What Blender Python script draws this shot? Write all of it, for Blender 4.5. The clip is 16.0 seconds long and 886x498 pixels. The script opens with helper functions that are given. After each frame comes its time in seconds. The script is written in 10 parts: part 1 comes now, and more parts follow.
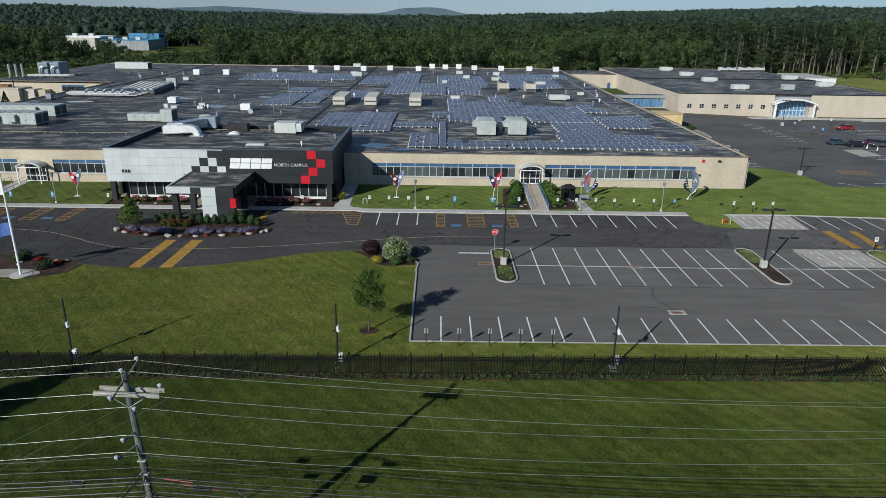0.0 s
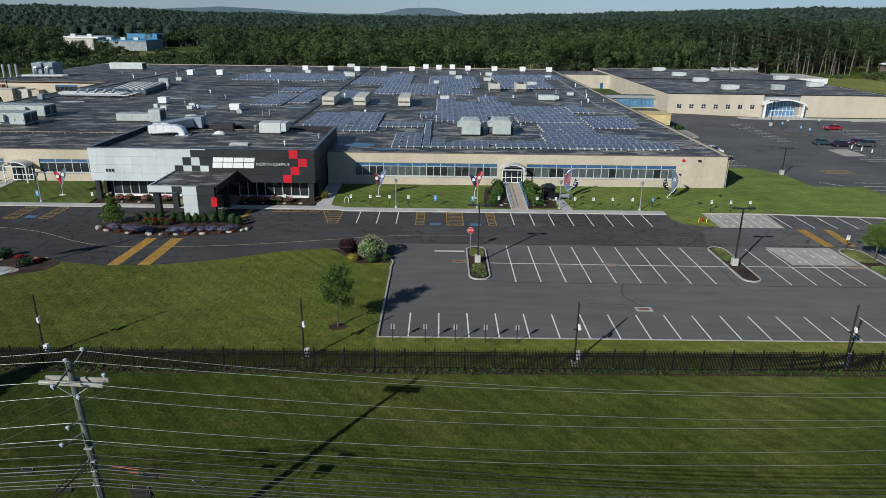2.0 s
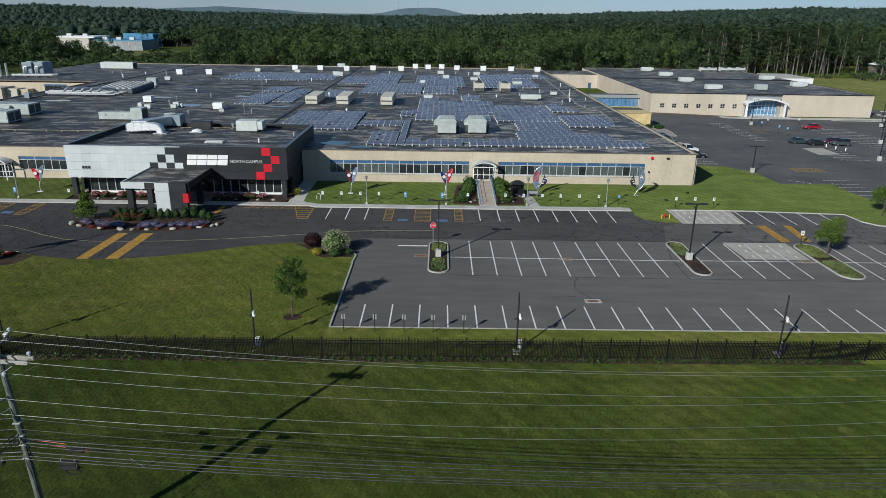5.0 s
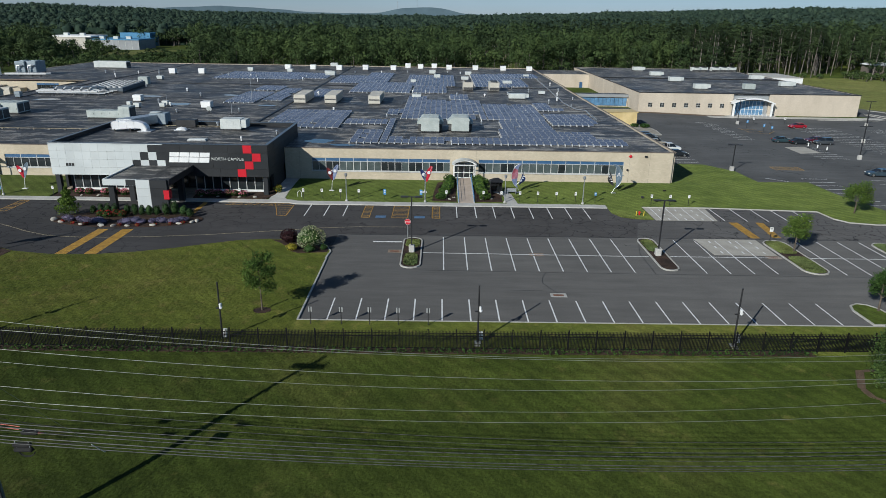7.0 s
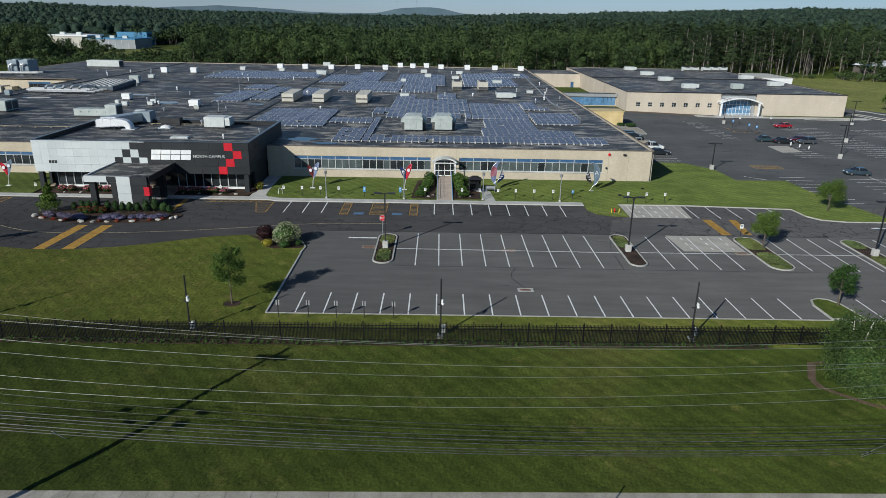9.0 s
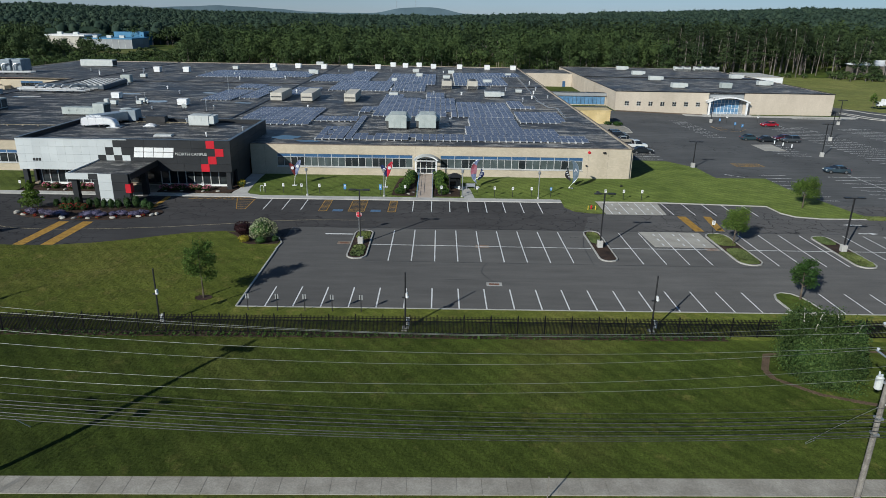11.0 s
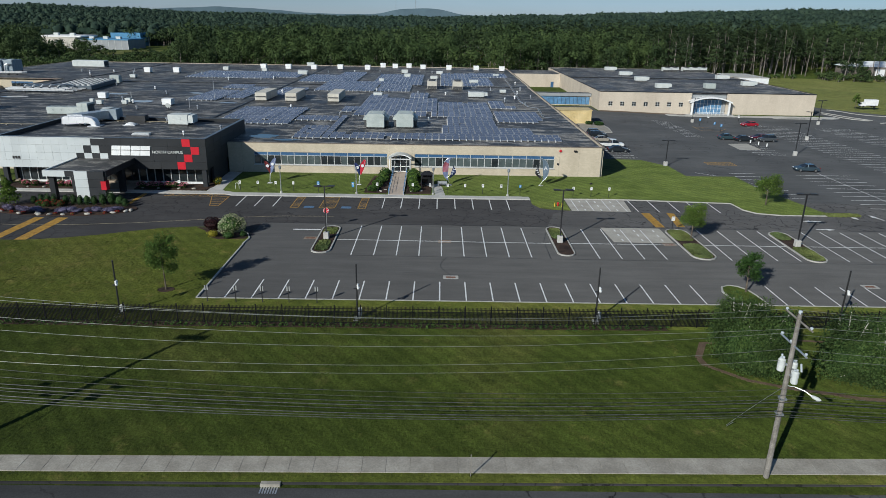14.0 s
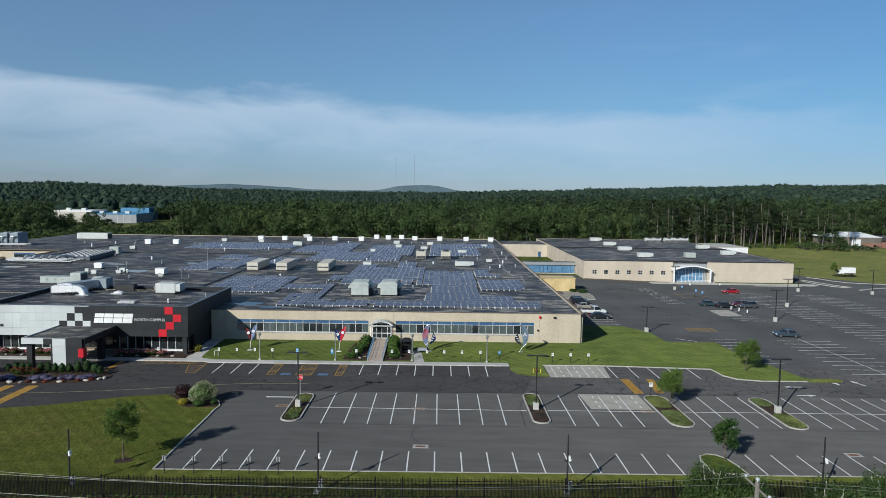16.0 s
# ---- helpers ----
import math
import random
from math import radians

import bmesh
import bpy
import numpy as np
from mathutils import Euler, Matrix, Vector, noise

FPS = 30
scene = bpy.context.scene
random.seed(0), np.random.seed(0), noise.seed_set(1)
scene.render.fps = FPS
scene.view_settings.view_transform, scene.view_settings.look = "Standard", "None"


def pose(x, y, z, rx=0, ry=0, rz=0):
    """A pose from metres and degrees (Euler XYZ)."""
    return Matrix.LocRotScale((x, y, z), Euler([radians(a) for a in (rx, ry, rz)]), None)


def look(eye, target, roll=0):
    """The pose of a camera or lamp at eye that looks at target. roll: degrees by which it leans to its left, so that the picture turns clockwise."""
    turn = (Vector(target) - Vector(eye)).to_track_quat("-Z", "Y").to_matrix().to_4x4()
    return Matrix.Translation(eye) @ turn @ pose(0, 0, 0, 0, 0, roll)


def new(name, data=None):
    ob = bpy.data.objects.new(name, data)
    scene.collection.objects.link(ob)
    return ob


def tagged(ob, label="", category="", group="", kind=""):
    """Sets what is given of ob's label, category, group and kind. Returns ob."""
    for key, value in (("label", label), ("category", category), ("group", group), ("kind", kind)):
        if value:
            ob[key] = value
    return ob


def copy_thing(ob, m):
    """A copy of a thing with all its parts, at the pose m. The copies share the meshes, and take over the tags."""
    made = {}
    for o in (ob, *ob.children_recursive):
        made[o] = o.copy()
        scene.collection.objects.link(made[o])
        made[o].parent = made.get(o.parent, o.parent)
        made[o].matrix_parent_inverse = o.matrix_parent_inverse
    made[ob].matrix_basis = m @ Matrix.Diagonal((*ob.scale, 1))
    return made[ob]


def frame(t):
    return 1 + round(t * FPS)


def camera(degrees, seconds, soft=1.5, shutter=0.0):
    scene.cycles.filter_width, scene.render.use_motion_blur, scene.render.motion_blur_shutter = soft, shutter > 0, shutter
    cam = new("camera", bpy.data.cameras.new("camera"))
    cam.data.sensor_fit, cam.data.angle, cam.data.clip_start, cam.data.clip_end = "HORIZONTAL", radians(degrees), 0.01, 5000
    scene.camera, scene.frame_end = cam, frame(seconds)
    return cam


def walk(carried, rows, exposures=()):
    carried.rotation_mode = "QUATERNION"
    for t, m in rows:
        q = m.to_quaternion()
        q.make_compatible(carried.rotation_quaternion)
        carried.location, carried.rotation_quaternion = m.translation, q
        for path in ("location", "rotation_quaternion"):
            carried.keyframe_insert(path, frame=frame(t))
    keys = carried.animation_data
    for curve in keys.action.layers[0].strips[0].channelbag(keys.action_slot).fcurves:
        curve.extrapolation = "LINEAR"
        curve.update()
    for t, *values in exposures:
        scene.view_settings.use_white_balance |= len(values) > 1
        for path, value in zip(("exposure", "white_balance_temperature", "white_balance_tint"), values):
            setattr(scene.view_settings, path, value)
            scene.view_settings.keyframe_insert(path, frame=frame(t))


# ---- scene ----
cam = camera(67.2, 16.0, soft=0.5)
PATH = [
    (0, (2.392, -52.827, 27.166), (2.407, -50.939, 26.506), 0.8),
    (0.5, (3.076, -53.13, 27.135), (3.09, -51.242, 26.477), 0.7),
    (1, (3.842, -53.362, 27.165), (3.855, -51.474, 26.506), 0.7),
    (1.5, (4.569, -53.667, 27.254), (4.584, -51.779, 26.594), 0.8),
    (2, (5.403, -53.877, 27.278), (5.416, -51.989, 26.619), 0.8),
    (2.5, (6.139, -54.15, 27.351), (6.152, -52.262, 26.692), 0.8),
    (3, (6.942, -54.378, 27.299), (6.954, -52.49, 26.64), 0.8),
    (3.5, (7.767, -54.65, 27.313), (7.779, -52.762, 26.654), 0.8),
    (4, (8.514, -55.096, 27.317), (8.526, -53.208, 26.658), 0.8),
    (6.5, (12.436, -57.067, 27.409), (12.451, -55.179, 26.75), 0.9),
    (7, (13.26, -57.445, 27.407), (13.274, -55.557, 26.747), 0.9),
    (7.5, (14.03, -57.814, 27.422), (14.046, -55.926, 26.762), 1.0),
    (8, (14.86, -58.201, 27.382), (14.875, -56.313, 26.723), 0.9),
    (8.5, (15.687, -58.448, 27.393), (15.702, -56.56, 26.733), 0.9),
    (9, (16.493, -58.755, 27.372), (16.509, -56.867, 26.712), 1.0),
    (11.5, (20.493, -60.427, 27.32), (20.509, -58.54, 26.66), 1.0),
    (12, (21.229, -60.85, 27.366), (21.244, -58.962, 26.704), 1.0),
    (12.5, (21.981, -61.271, 27.371), (21.997, -59.384, 26.709), 1.0),
    (13, (22.825, -61.647, 27.329), (22.841, -59.76, 26.668), 1.0),
    (13.5, (23.632, -62.066, 27.345), (23.647, -60.179, 26.683), 1.0),
    (14, (24.442, -62.339, 27.37), (24.457, -60.451, 26.713), 1.0),
    (14.5, (25.133, -62.702, 27.355), (25.148, -60.802, 26.73), 1.0),
    (15, (25.922, -63.013, 27.37), (25.937, -61.086, 26.832), 1.0),
    (15.5, (26.644, -63.128, 27.448), (26.66, -61.169, 27.043), 1.0),
    (16, (27.566, -63.219, 27.329), (27.579, -61.226, 27.161), 0.8),
]
walk(cam, [(t, look(eye, target, roll)) for t, eye, target, roll in PATH], exposures=[(0.0, 0.07, 6010, 6), (14.0, 0.07, 6010, 6), (16.0, 0.13, 6010, 6)])

# ---- light ----
SUN_DIR = Vector((6.46, 8.53, -5.27)).normalized()
sun = new("sun", bpy.data.lights.new("sun", "SUN"))
sun.data.energy, sun.data.angle, sun.data.color = 4.65, radians(0.53), (1.0, 0.93, 0.82)
sun.matrix_world = look((0, 0, 60), Vector((0, 0, 60)) + SUN_DIR)

world = bpy.data.worlds.new("sky")
scene.world = world
world.use_nodes = True
wn, wl = world.node_tree.nodes, world.node_tree.links
sky = wn.new("ShaderNodeTexSky")
sky.sky_type, sky.sun_disc = "NISHITA", False
sky.sun_elevation, sky.sun_rotation = radians(26.2), radians(217.1)
sky.air_density, sky.dust_density, sky.ozone_density = 1.0, 0.0, 5.0
back = wn["Background"]
back.inputs[1].default_value = 0.08
# a low bank of thin cloud, its top falling towards +x, over a pale blue haze
tc = wn.new("ShaderNodeTexCoord")
sep = wn.new("ShaderNodeSeparateXYZ")
wl.new(tc.outputs["Generated"], sep.inputs[0])


def wmath(op, a, b=None, c=None):
    m = wn.new("ShaderNodeMath")
    m.operation = op
    for i, v in enumerate((a, b, c)):
        if isinstance(v, (int, float)):
            m.inputs[i].default_value = v
        elif v is not None:
            wl.new(v, m.inputs[i])
    return m.outputs[0]


def wramp(fac, stops):
    r = wn.new("ShaderNodeValToRGB")
    for k, (pos, val) in enumerate(stops):
        el = r.color_ramp.elements[0] if k == 0 else r.color_ramp.elements[-1] if k == len(stops) - 1 else r.color_ramp.elements.new(pos)
        el.position, el.color = pos, ((*val, 1) if isinstance(val, tuple) else (val, val, val, 1))
    wl.new(fac, r.inputs[0])
    return r.outputs[0]


def wnoise(scale, detail, rough, sx, sy, sz, dist=0.0):
    mp = wn.new("ShaderNodeMapping")
    mp.inputs["Scale"].default_value = (sx, sy, sz)
    wl.new(tc.outputs["Generated"], mp.inputs[0])
    t = wn.new("ShaderNodeTexNoise")
    t.inputs["Scale"].default_value, t.inputs["Detail"].default_value, t.inputs["Roughness"].default_value = scale, detail, rough
    t.inputs["Distortion"].default_value = dist
    wl.new(mp.outputs[0], t.inputs["Vector"])
    return t.outputs["Fac"]


height = sep.outputs[2]
tilted = wmath("MULTIPLY_ADD", sep.outputs[0], 0.022, height)
puffs = wnoise(4.5, 8, 0.57, 1.0, 1.0, 3.4, 0.45)
edge = wmath("MULTIPLY_ADD", wmath("SUBTRACT", puffs, 0.5), 0.12, tilted)
bank = wramp(edge, [(0.0, 0.12), (0.040, 0.28), (0.080, 0.60), (0.104, 0.72), (0.134, 0.12), (1.0, 0.0)])
side = wramp(wmath("MULTIPLY_ADD", sep.outputs[0], 0.5, 0.5), [(0.2, 1.0), (0.62, 0.75), (0.78, 0.18), (1.0, 0.1)])
wisps = wramp(wnoise(2.0, 6, 0.52, 1.0, 1.0, 7.0, 0.6), [(0.50, 0.0), (0.78, 0.30)])
wisps = wmath("MULTIPLY", wisps, wramp(height, [(0.0, 0.2), (0.12, 1.0), (0.4, 0.35), (1.0, 0.0)]))
cover = wmath("MAXIMUM", wmath("MULTIPLY", bank, side), wisps)
# tint by height: the unseen upper sky is dimmed and warmed to tune fill light
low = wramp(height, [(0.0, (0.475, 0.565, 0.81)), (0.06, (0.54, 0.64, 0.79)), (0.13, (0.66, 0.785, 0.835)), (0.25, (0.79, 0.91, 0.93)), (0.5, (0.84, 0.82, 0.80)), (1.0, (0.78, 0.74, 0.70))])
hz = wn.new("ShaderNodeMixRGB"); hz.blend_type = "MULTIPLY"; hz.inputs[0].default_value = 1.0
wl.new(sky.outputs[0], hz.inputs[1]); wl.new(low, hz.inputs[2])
cm = wn.new("ShaderNodeMixRGB")
cm.inputs[2].default_value = (6.6, 7.5, 8.7, 1)
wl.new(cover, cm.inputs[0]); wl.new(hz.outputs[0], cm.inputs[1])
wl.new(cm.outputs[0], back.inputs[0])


# ---- materials ----
def nodes_of(name):
    m = bpy.data.materials.new(name)
    m.use_nodes = True
    return m, m.node_tree.nodes, m.node_tree.links, m.node_tree.nodes["Principled BSDF"]


def noise_fac(n, l, scale, detail=4, rough=0.55, stretch=None, vec=None):
    g = n.new("ShaderNodeNewGeometry")
    src = vec or g.outputs["Position"]
    if stretch:
        mp = n.new("ShaderNodeMapping")
        mp.inputs["Scale"].default_value = stretch
        l.new(src, mp.inputs[0])
        src = mp.outputs[0]
    t = n.new("ShaderNodeTexNoise")
    t.inputs["Scale"].default_value, t.inputs["Detail"].default_value, t.inputs["Roughness"].default_value = scale, detail, rough
    l.new(src, t.inputs["Vector"])
    return t.outputs["Fac"]


def ramp(n, l, fac, stops):
    r = n.new("ShaderNodeValToRGB")
    e = r.color_ramp.elements
    e[0].position, e[0].color = stops[0][0], (*stops[0][1], 1)
    e[1].position, e[1].color = stops[-1][0], (*stops[-1][1], 1)
    for p, c in stops[1:-1]:
        k = e.new(p)
        k.color = (*c, 1)
    l.new(fac, r.inputs[0])
    return r.outputs[0]


def mixc(n, l, fac, a, b, mode="MIX"):
    m = n.new("ShaderNodeMixRGB")
    m.blend_type = mode
    for i, v in ((0, fac), (1, a), (2, b)):
        if isinstance(v, (int, float)):
            m.inputs[i].default_value = v if i == 0 else (v, v, v, 1)
        elif isinstance(v, tuple):
            m.inputs[i].default_value = (*v, 1)
        else:
            l.new(v, m.inputs[i])
    return m.outputs[0]


def pmat(name, c1, c2, s1=0.5, s2=6.0, rough=0.85, bump=0.15, metal=0.0, spec=0.3, island=0.0, obrand=0.0, grain=0.35, dist=0.02):
    """Two colours mixed by a coarse noise, with a fine grain over it, and relief."""
    m, n, l, p = nodes_of(name)
    f1 = noise_fac(n, l, s1)
    col = ramp(n, l, f1, [(0.35, c1), (0.65, c2)])
    f2 = noise_fac(n, l, s2, 5, 0.65)
    g = ramp(n, l, f2, [(0.25, (1 - grain,) * 3), (0.75, (1 + grain * 0.6,) * 3)])
    col = mixc(n, l, 1.0, col, g, "MULTIPLY")
    if island or obrand:
        src = n.new("ShaderNodeNewGeometry").outputs["Random Per Island"] if island else n.new("ShaderNodeObjectInfo").outputs["Random"]
        a = island or obrand
        v = ramp(n, l, src, [(0.0, (1 - a,) * 3), (1.0, (1 + a,) * 3)])
        col = mixc(n, l, 1.0, col, v, "MULTIPLY")
    l.new(col, p.inputs["Base Color"])
    p.inputs["Roughness"].default_value, p.inputs["Metallic"].default_value = rough, metal
    p.inputs["Specular IOR Level"].default_value = spec
    if bump:
        b = n.new("ShaderNodeBump")
        b.inputs["Strength"].default_value, b.inputs["Distance"].default_value = bump, dist
        l.new(f2, b.inputs["Height"])
        l.new(b.outputs[0], p.inputs["Normal"])
    return m


def leafmat(name, c1, c2, spread=0.45, trans=0.25):
    m, n, l, p = nodes_of(name)
    isl = n.new("ShaderNodeNewGeometry").outputs["Random Per Island"]
    col = ramp(n, l, isl, [(0.0, c1), (1.0, c2)])
    f = noise_fac(n, l, 0.35, 3)
    v = ramp(n, l, f, [(0.3, (1 - spread,) * 3), (0.7, (1 + spread,) * 3)])
    col = mixc(n, l, 1.0, col, v, "MULTIPLY")
    f = noise_fac(n, l, 0.11, 2, 0.5, (1, 1, 0.3))
    v = ramp(n, l, f, [(0.35, (0.72, 0.78, 0.80)), (0.65, (1.32, 1.22, 1.05))])
    col = mixc(n, l, 1.0, col, v, "MULTIPLY")
    l.new(col, p.inputs["Base Color"])
    p.inputs["Roughness"].default_value, p.inputs["Specular IOR Level"].default_value = 0.7, 0.2
    if trans:
        t = n.new("ShaderNodeBsdfTranslucent")
        l.new(col, t.inputs[0])
        mx = n.new("ShaderNodeMixShader")
        mx.inputs[0].default_value = trans
        l.new(p.outputs[0], mx.inputs[1]); l.new(t.outputs[0], mx.inputs[2])
        l.new(mx.outputs[0], n["Material Output"].inputs[0])
    return m


def woods_material(name, c1, c2, tree=0.3, trans=0.1):
    """Leaves of far crowns: little change from leaf to leaf, more from tree to tree."""
    m, n, l, p = nodes_of(name)
    col = ramp(n, l, n.new("ShaderNodeNewGeometry").outputs["Random Per Island"], [(0.0, c1), (1.0, c2)])
    f = noise_fac(n, l, 0.12, 2, 0.5, (1, 1, 0.25))
    col = mixc(n, l, 1.0, col, ramp(n, l, f, [(0.32, (1 - tree * 1.2, 1 - tree, 1 - tree * 0.7)), (0.68, (1 + tree * 1.25, 1 + tree, 1 + tree * 0.6))]), "MULTIPLY")
    f = noise_fac(n, l, 0.02, 3, 0.6, (1, 1, 0.2))
    col = mixc(n, l, 1.0, col, ramp(n, l, f, [(0.3, (0.78, 0.82, 0.86)), (0.7, (1.2, 1.16, 1.08))]), "MULTIPLY")
    l.new(col, p.inputs["Base Color"])
    p.inputs["Roughness"].default_value, p.inputs["Specular IOR Level"].default_value = 0.8, 0.1
    t = n.new("ShaderNodeBsdfTranslucent")
    l.new(col, t.inputs[0])
    mx = n.new("ShaderNodeMixShader")
    mx.inputs[0].default_value = trans
    l.new(p.outputs[0], mx.inputs[1]); l.new(t.outputs[0], mx.inputs[2])
    l.new(mx.outputs[0], n["Material Output"].inputs[0])
    return m


def grass_material(name, c_low, c_mid, c_high, c_dry, dry_from, stripes):
    m, n, l, p = nodes_of(name)
    big = noise_fac(n, l, 0.045, 5, 0.6)
    mid = noise_fac(n, l, 0.5, 6, 0.7)
    mot = noise_fac(n, l, 0.22, 5, 0.7, (1, 1.6, 1))
    fine = noise_fac(n, l, 5.0, 6, 0.78)
    blade = noise_fac(n, l, 17.0, 3, 0.8)
    col = ramp(n, l, big, [(0.3, c_low), (0.55, c_mid), (0.75, c_high)])
    dry = ramp(n, l, mid, [(dry_from, (0, 0, 0)), (dry_from + 0.22, (1, 1, 1))])
    col = mixc(n, l, dry, col, c_dry)
    col = mixc(n, l, 1.0, col, ramp(n, l, mot, [(0.32, (0.70, 0.72, 0.70)), (0.68, (1.28, 1.26, 1.22))]), "MULTIPLY")
    # mower lanes
    g = n.new("ShaderNodeNewGeometry")
    mp = n.new("ShaderNodeMapping")
    mp.inputs["Rotation"].default_value = (0, 0, radians(-42))
    l.new(g.outputs["Position"], mp.inputs[0])
    w = n.new("ShaderNodeTexWave")
    w.inputs["Scale"].default_value, w.inputs["Distortion"].default_value, w.inputs["Detail Scale"].default_value = 0.22, 1.6, 0.4
    l.new(mp.outputs[0], w.inputs["Vector"])
    lane = ramp(n, l, w.outputs["Fac"], [(0.3, (1 - stripes,) * 3), (0.7, (1 + stripes,) * 3)])
    col = mixc(n, l, 1.0, col, lane, "MULTIPLY")
    gr = ramp(n, l, fine, [(0.25, (0.40, 0.42, 0.40)), (0.75, (1.5, 1.47, 1.45))])
    col = mixc(n, l, 1.0, col, gr, "MULTIPLY")
    gr = ramp(n, l, blade, [(0.25, (0.55, 0.57, 0.55)), (0.75, (1.4, 1.38, 1.36))])
    col = mixc(n, l, 1.0, col, gr, "MULTIPLY")
    l.new(col, p.inputs["Base Color"])
    p.inputs["Roughness"].default_value, p.inputs["Specular IOR Level"].default_value = 0.9, 0.1
    p.inputs["Diffuse Roughness"].default_value = 1.0
    b = n.new("ShaderNodeBump")
    b.inputs["Strength"].default_value, b.inputs["Distance"].default_value = 0.8, 0.08
    l.new(fine, b.inputs["Height"]); l.new(b.outputs[0], p.inputs["Normal"])
    return m


def asphalt_material(name, c1, c2, cracks, crack_scale=0.16, spread=0.46, width=1.0):
    m, n, l, p = nodes_of(name)
    big = noise_fac(n, l, 0.09, 5, 0.6)
    fine = noise_fac(n, l, 9.0, 5, 0.7)
    streak = noise_fac(n, l, 0.35, 5, 0.65, (0.35, 2.2, 1))
    col = ramp(n, l, big, [(0.3, c1), (0.7, c2)])
    s = ramp(n, l, streak, [(0.3, (0.82, 0.82, 0.82)), (0.7, (1.15, 1.15, 1.15))])
    col = mixc(n, l, 1.0, col, s, "MULTIPLY")
    g2 = ramp(n, l, fine, [(0.2, (0.7, 0.7, 0.7)), (0.8, (1.3, 1.3, 1.3))])
    col = mixc(n, l, 1.0, col, g2, "MULTIPLY")
    if cracks:
        g = n.new("ShaderNodeNewGeometry")
        wob = n.new("ShaderNodeTexNoise")
        wob.inputs["Scale"].default_value, wob.inputs["Detail"].default_value = 0.5, 5
        l.new(g.outputs["Position"], wob.inputs["Vector"])
        vadd = n.new("ShaderNodeVectorMath"); vadd.operation = "MULTIPLY_ADD"
        l.new(wob.outputs["Color"], vadd.inputs[0]); vadd.inputs[1].default_value = (3.5, 3.5, 0); l.new(g.outputs["Position"], vadd.inputs[2])
        v = n.new("ShaderNodeTexVoronoi"); v.feature = "DISTANCE_TO_EDGE"; v.voronoi_dimensions = "2D"
        v.inputs["Scale"].default_value = crack_scale
        l.new(vadd.outputs[0], v.inputs["Vector"])
        line = ramp(n, l, v.outputs["Distance"], [(0.045 * crack_scale * width, (1, 1, 1)), (0.085 * crack_scale * width, (0, 0, 0))])
        where = ramp(n, l, noise_fac(n, l, 0.06, 3), [(spread, (0, 0, 0)), (spread + 0.1, (1, 1, 1))])
        line = mixc(n, l, 1.0, line, where, "MULTIPLY")
        col = mixc(n, l, line, col, (0.012, 0.012, 0.013))
    l.new(col, p.inputs["Base Color"])
    p.inputs["Roughness"].default_value, p.inputs["Specular IOR Level"].default_value = 0.88, 0.2
    p.inputs["Diffuse Roughness"].default_value = 1.0
    b = n.new("ShaderNodeBump")
    b.inputs["Strength"].default_value, b.inputs["Distance"].default_value = 0.35, 0.01
    l.new(fine, b.inputs["Height"]); l.new(b.outputs[0], p.inputs["Normal"])
    return m


def roof_material():
    m, n, l, p = nodes_of("roof_membrane")
    big = noise_fac(n, l, 0.07, 5, 0.65)
    st = noise_fac(n, l, 0.42, 9, 0.78, (0.45, 1.3, 1))
    fine = noise_fac(n, l, 2.2, 5, 0.7)
    col = ramp(n, l, big, [(0.3, (0.014, 0.0147, 0.0165)), (0.7, (0.036, 0.0372, 0.040))])
    ws = ramp(n, l, st, [(0.505, (0, 0, 0)), (0.575, (0.95, 0.95, 0.95))])
    col = mixc(n, l, ws, col, (0.205, 0.195, 0.178))
    g2 = ramp(n, l, fine, [(0.3, (0.45, 0.45, 0.45)), (0.7, (1.5, 1.5, 1.5))])
    col = mixc(n, l, 1.0, col, g2, "MULTIPLY")
    # membrane seams every three metres
    g = n.new("ShaderNodeNewGeometry")
    s3 = n.new("ShaderNodeSeparateXYZ"); l.new(g.outputs["Position"], s3.inputs[0])
    md = n.new("ShaderNodeMath"); md.operation = "PINGPONG"; md.inputs[1].default_value = 1.6
    l.new(s3.outputs[0], md.inputs[0])
    seam = ramp(n, l, md.outputs[0], [(0.02, (1, 1, 1)), (0.05, (0, 0, 0))])
    my = n.new("ShaderNodeMath"); my.operation = "PINGPONG"; my.inputs[1].default_value = 4.6
    l.new(s3.outputs[1], my.inputs[0])
    seam = mixc(n, l, 1.0, seam, ramp(n, l, my.outputs[0], [(0.012, (1, 1, 1)), (0.024, (0, 0, 0))]), "LIGHTEN")
    col = mixc(n, l, mixc(n, l, 1.0, seam, ramp(n, l, st, [(0.3, (0, 0, 0)), (0.5, (0.8, 0.8, 0.8))]), "MULTIPLY"), col, (0.13, 0.13, 0.13))
    l.new(col, p.inputs["Base Color"])
    rr = ramp(n, l, big, [(0.3, (0.45, 0.45, 0.45)), (0.7, (0.72, 0.72, 0.72))])
    l.new(rr, p.inputs["Roughness"])
    p.inputs["Specular IOR Level"].default_value = 0.4
    p.inputs["Diffuse Roughness"].default_value = 0.6
    b = n.new("ShaderNodeBump")
    b.inputs["Strength"].default_value, b.inputs["Distance"].default_value = 0.25, 0.03
    l.new(fine, b.inputs["Height"]); l.new(b.outputs[0], p.inputs["Normal"])
    return m


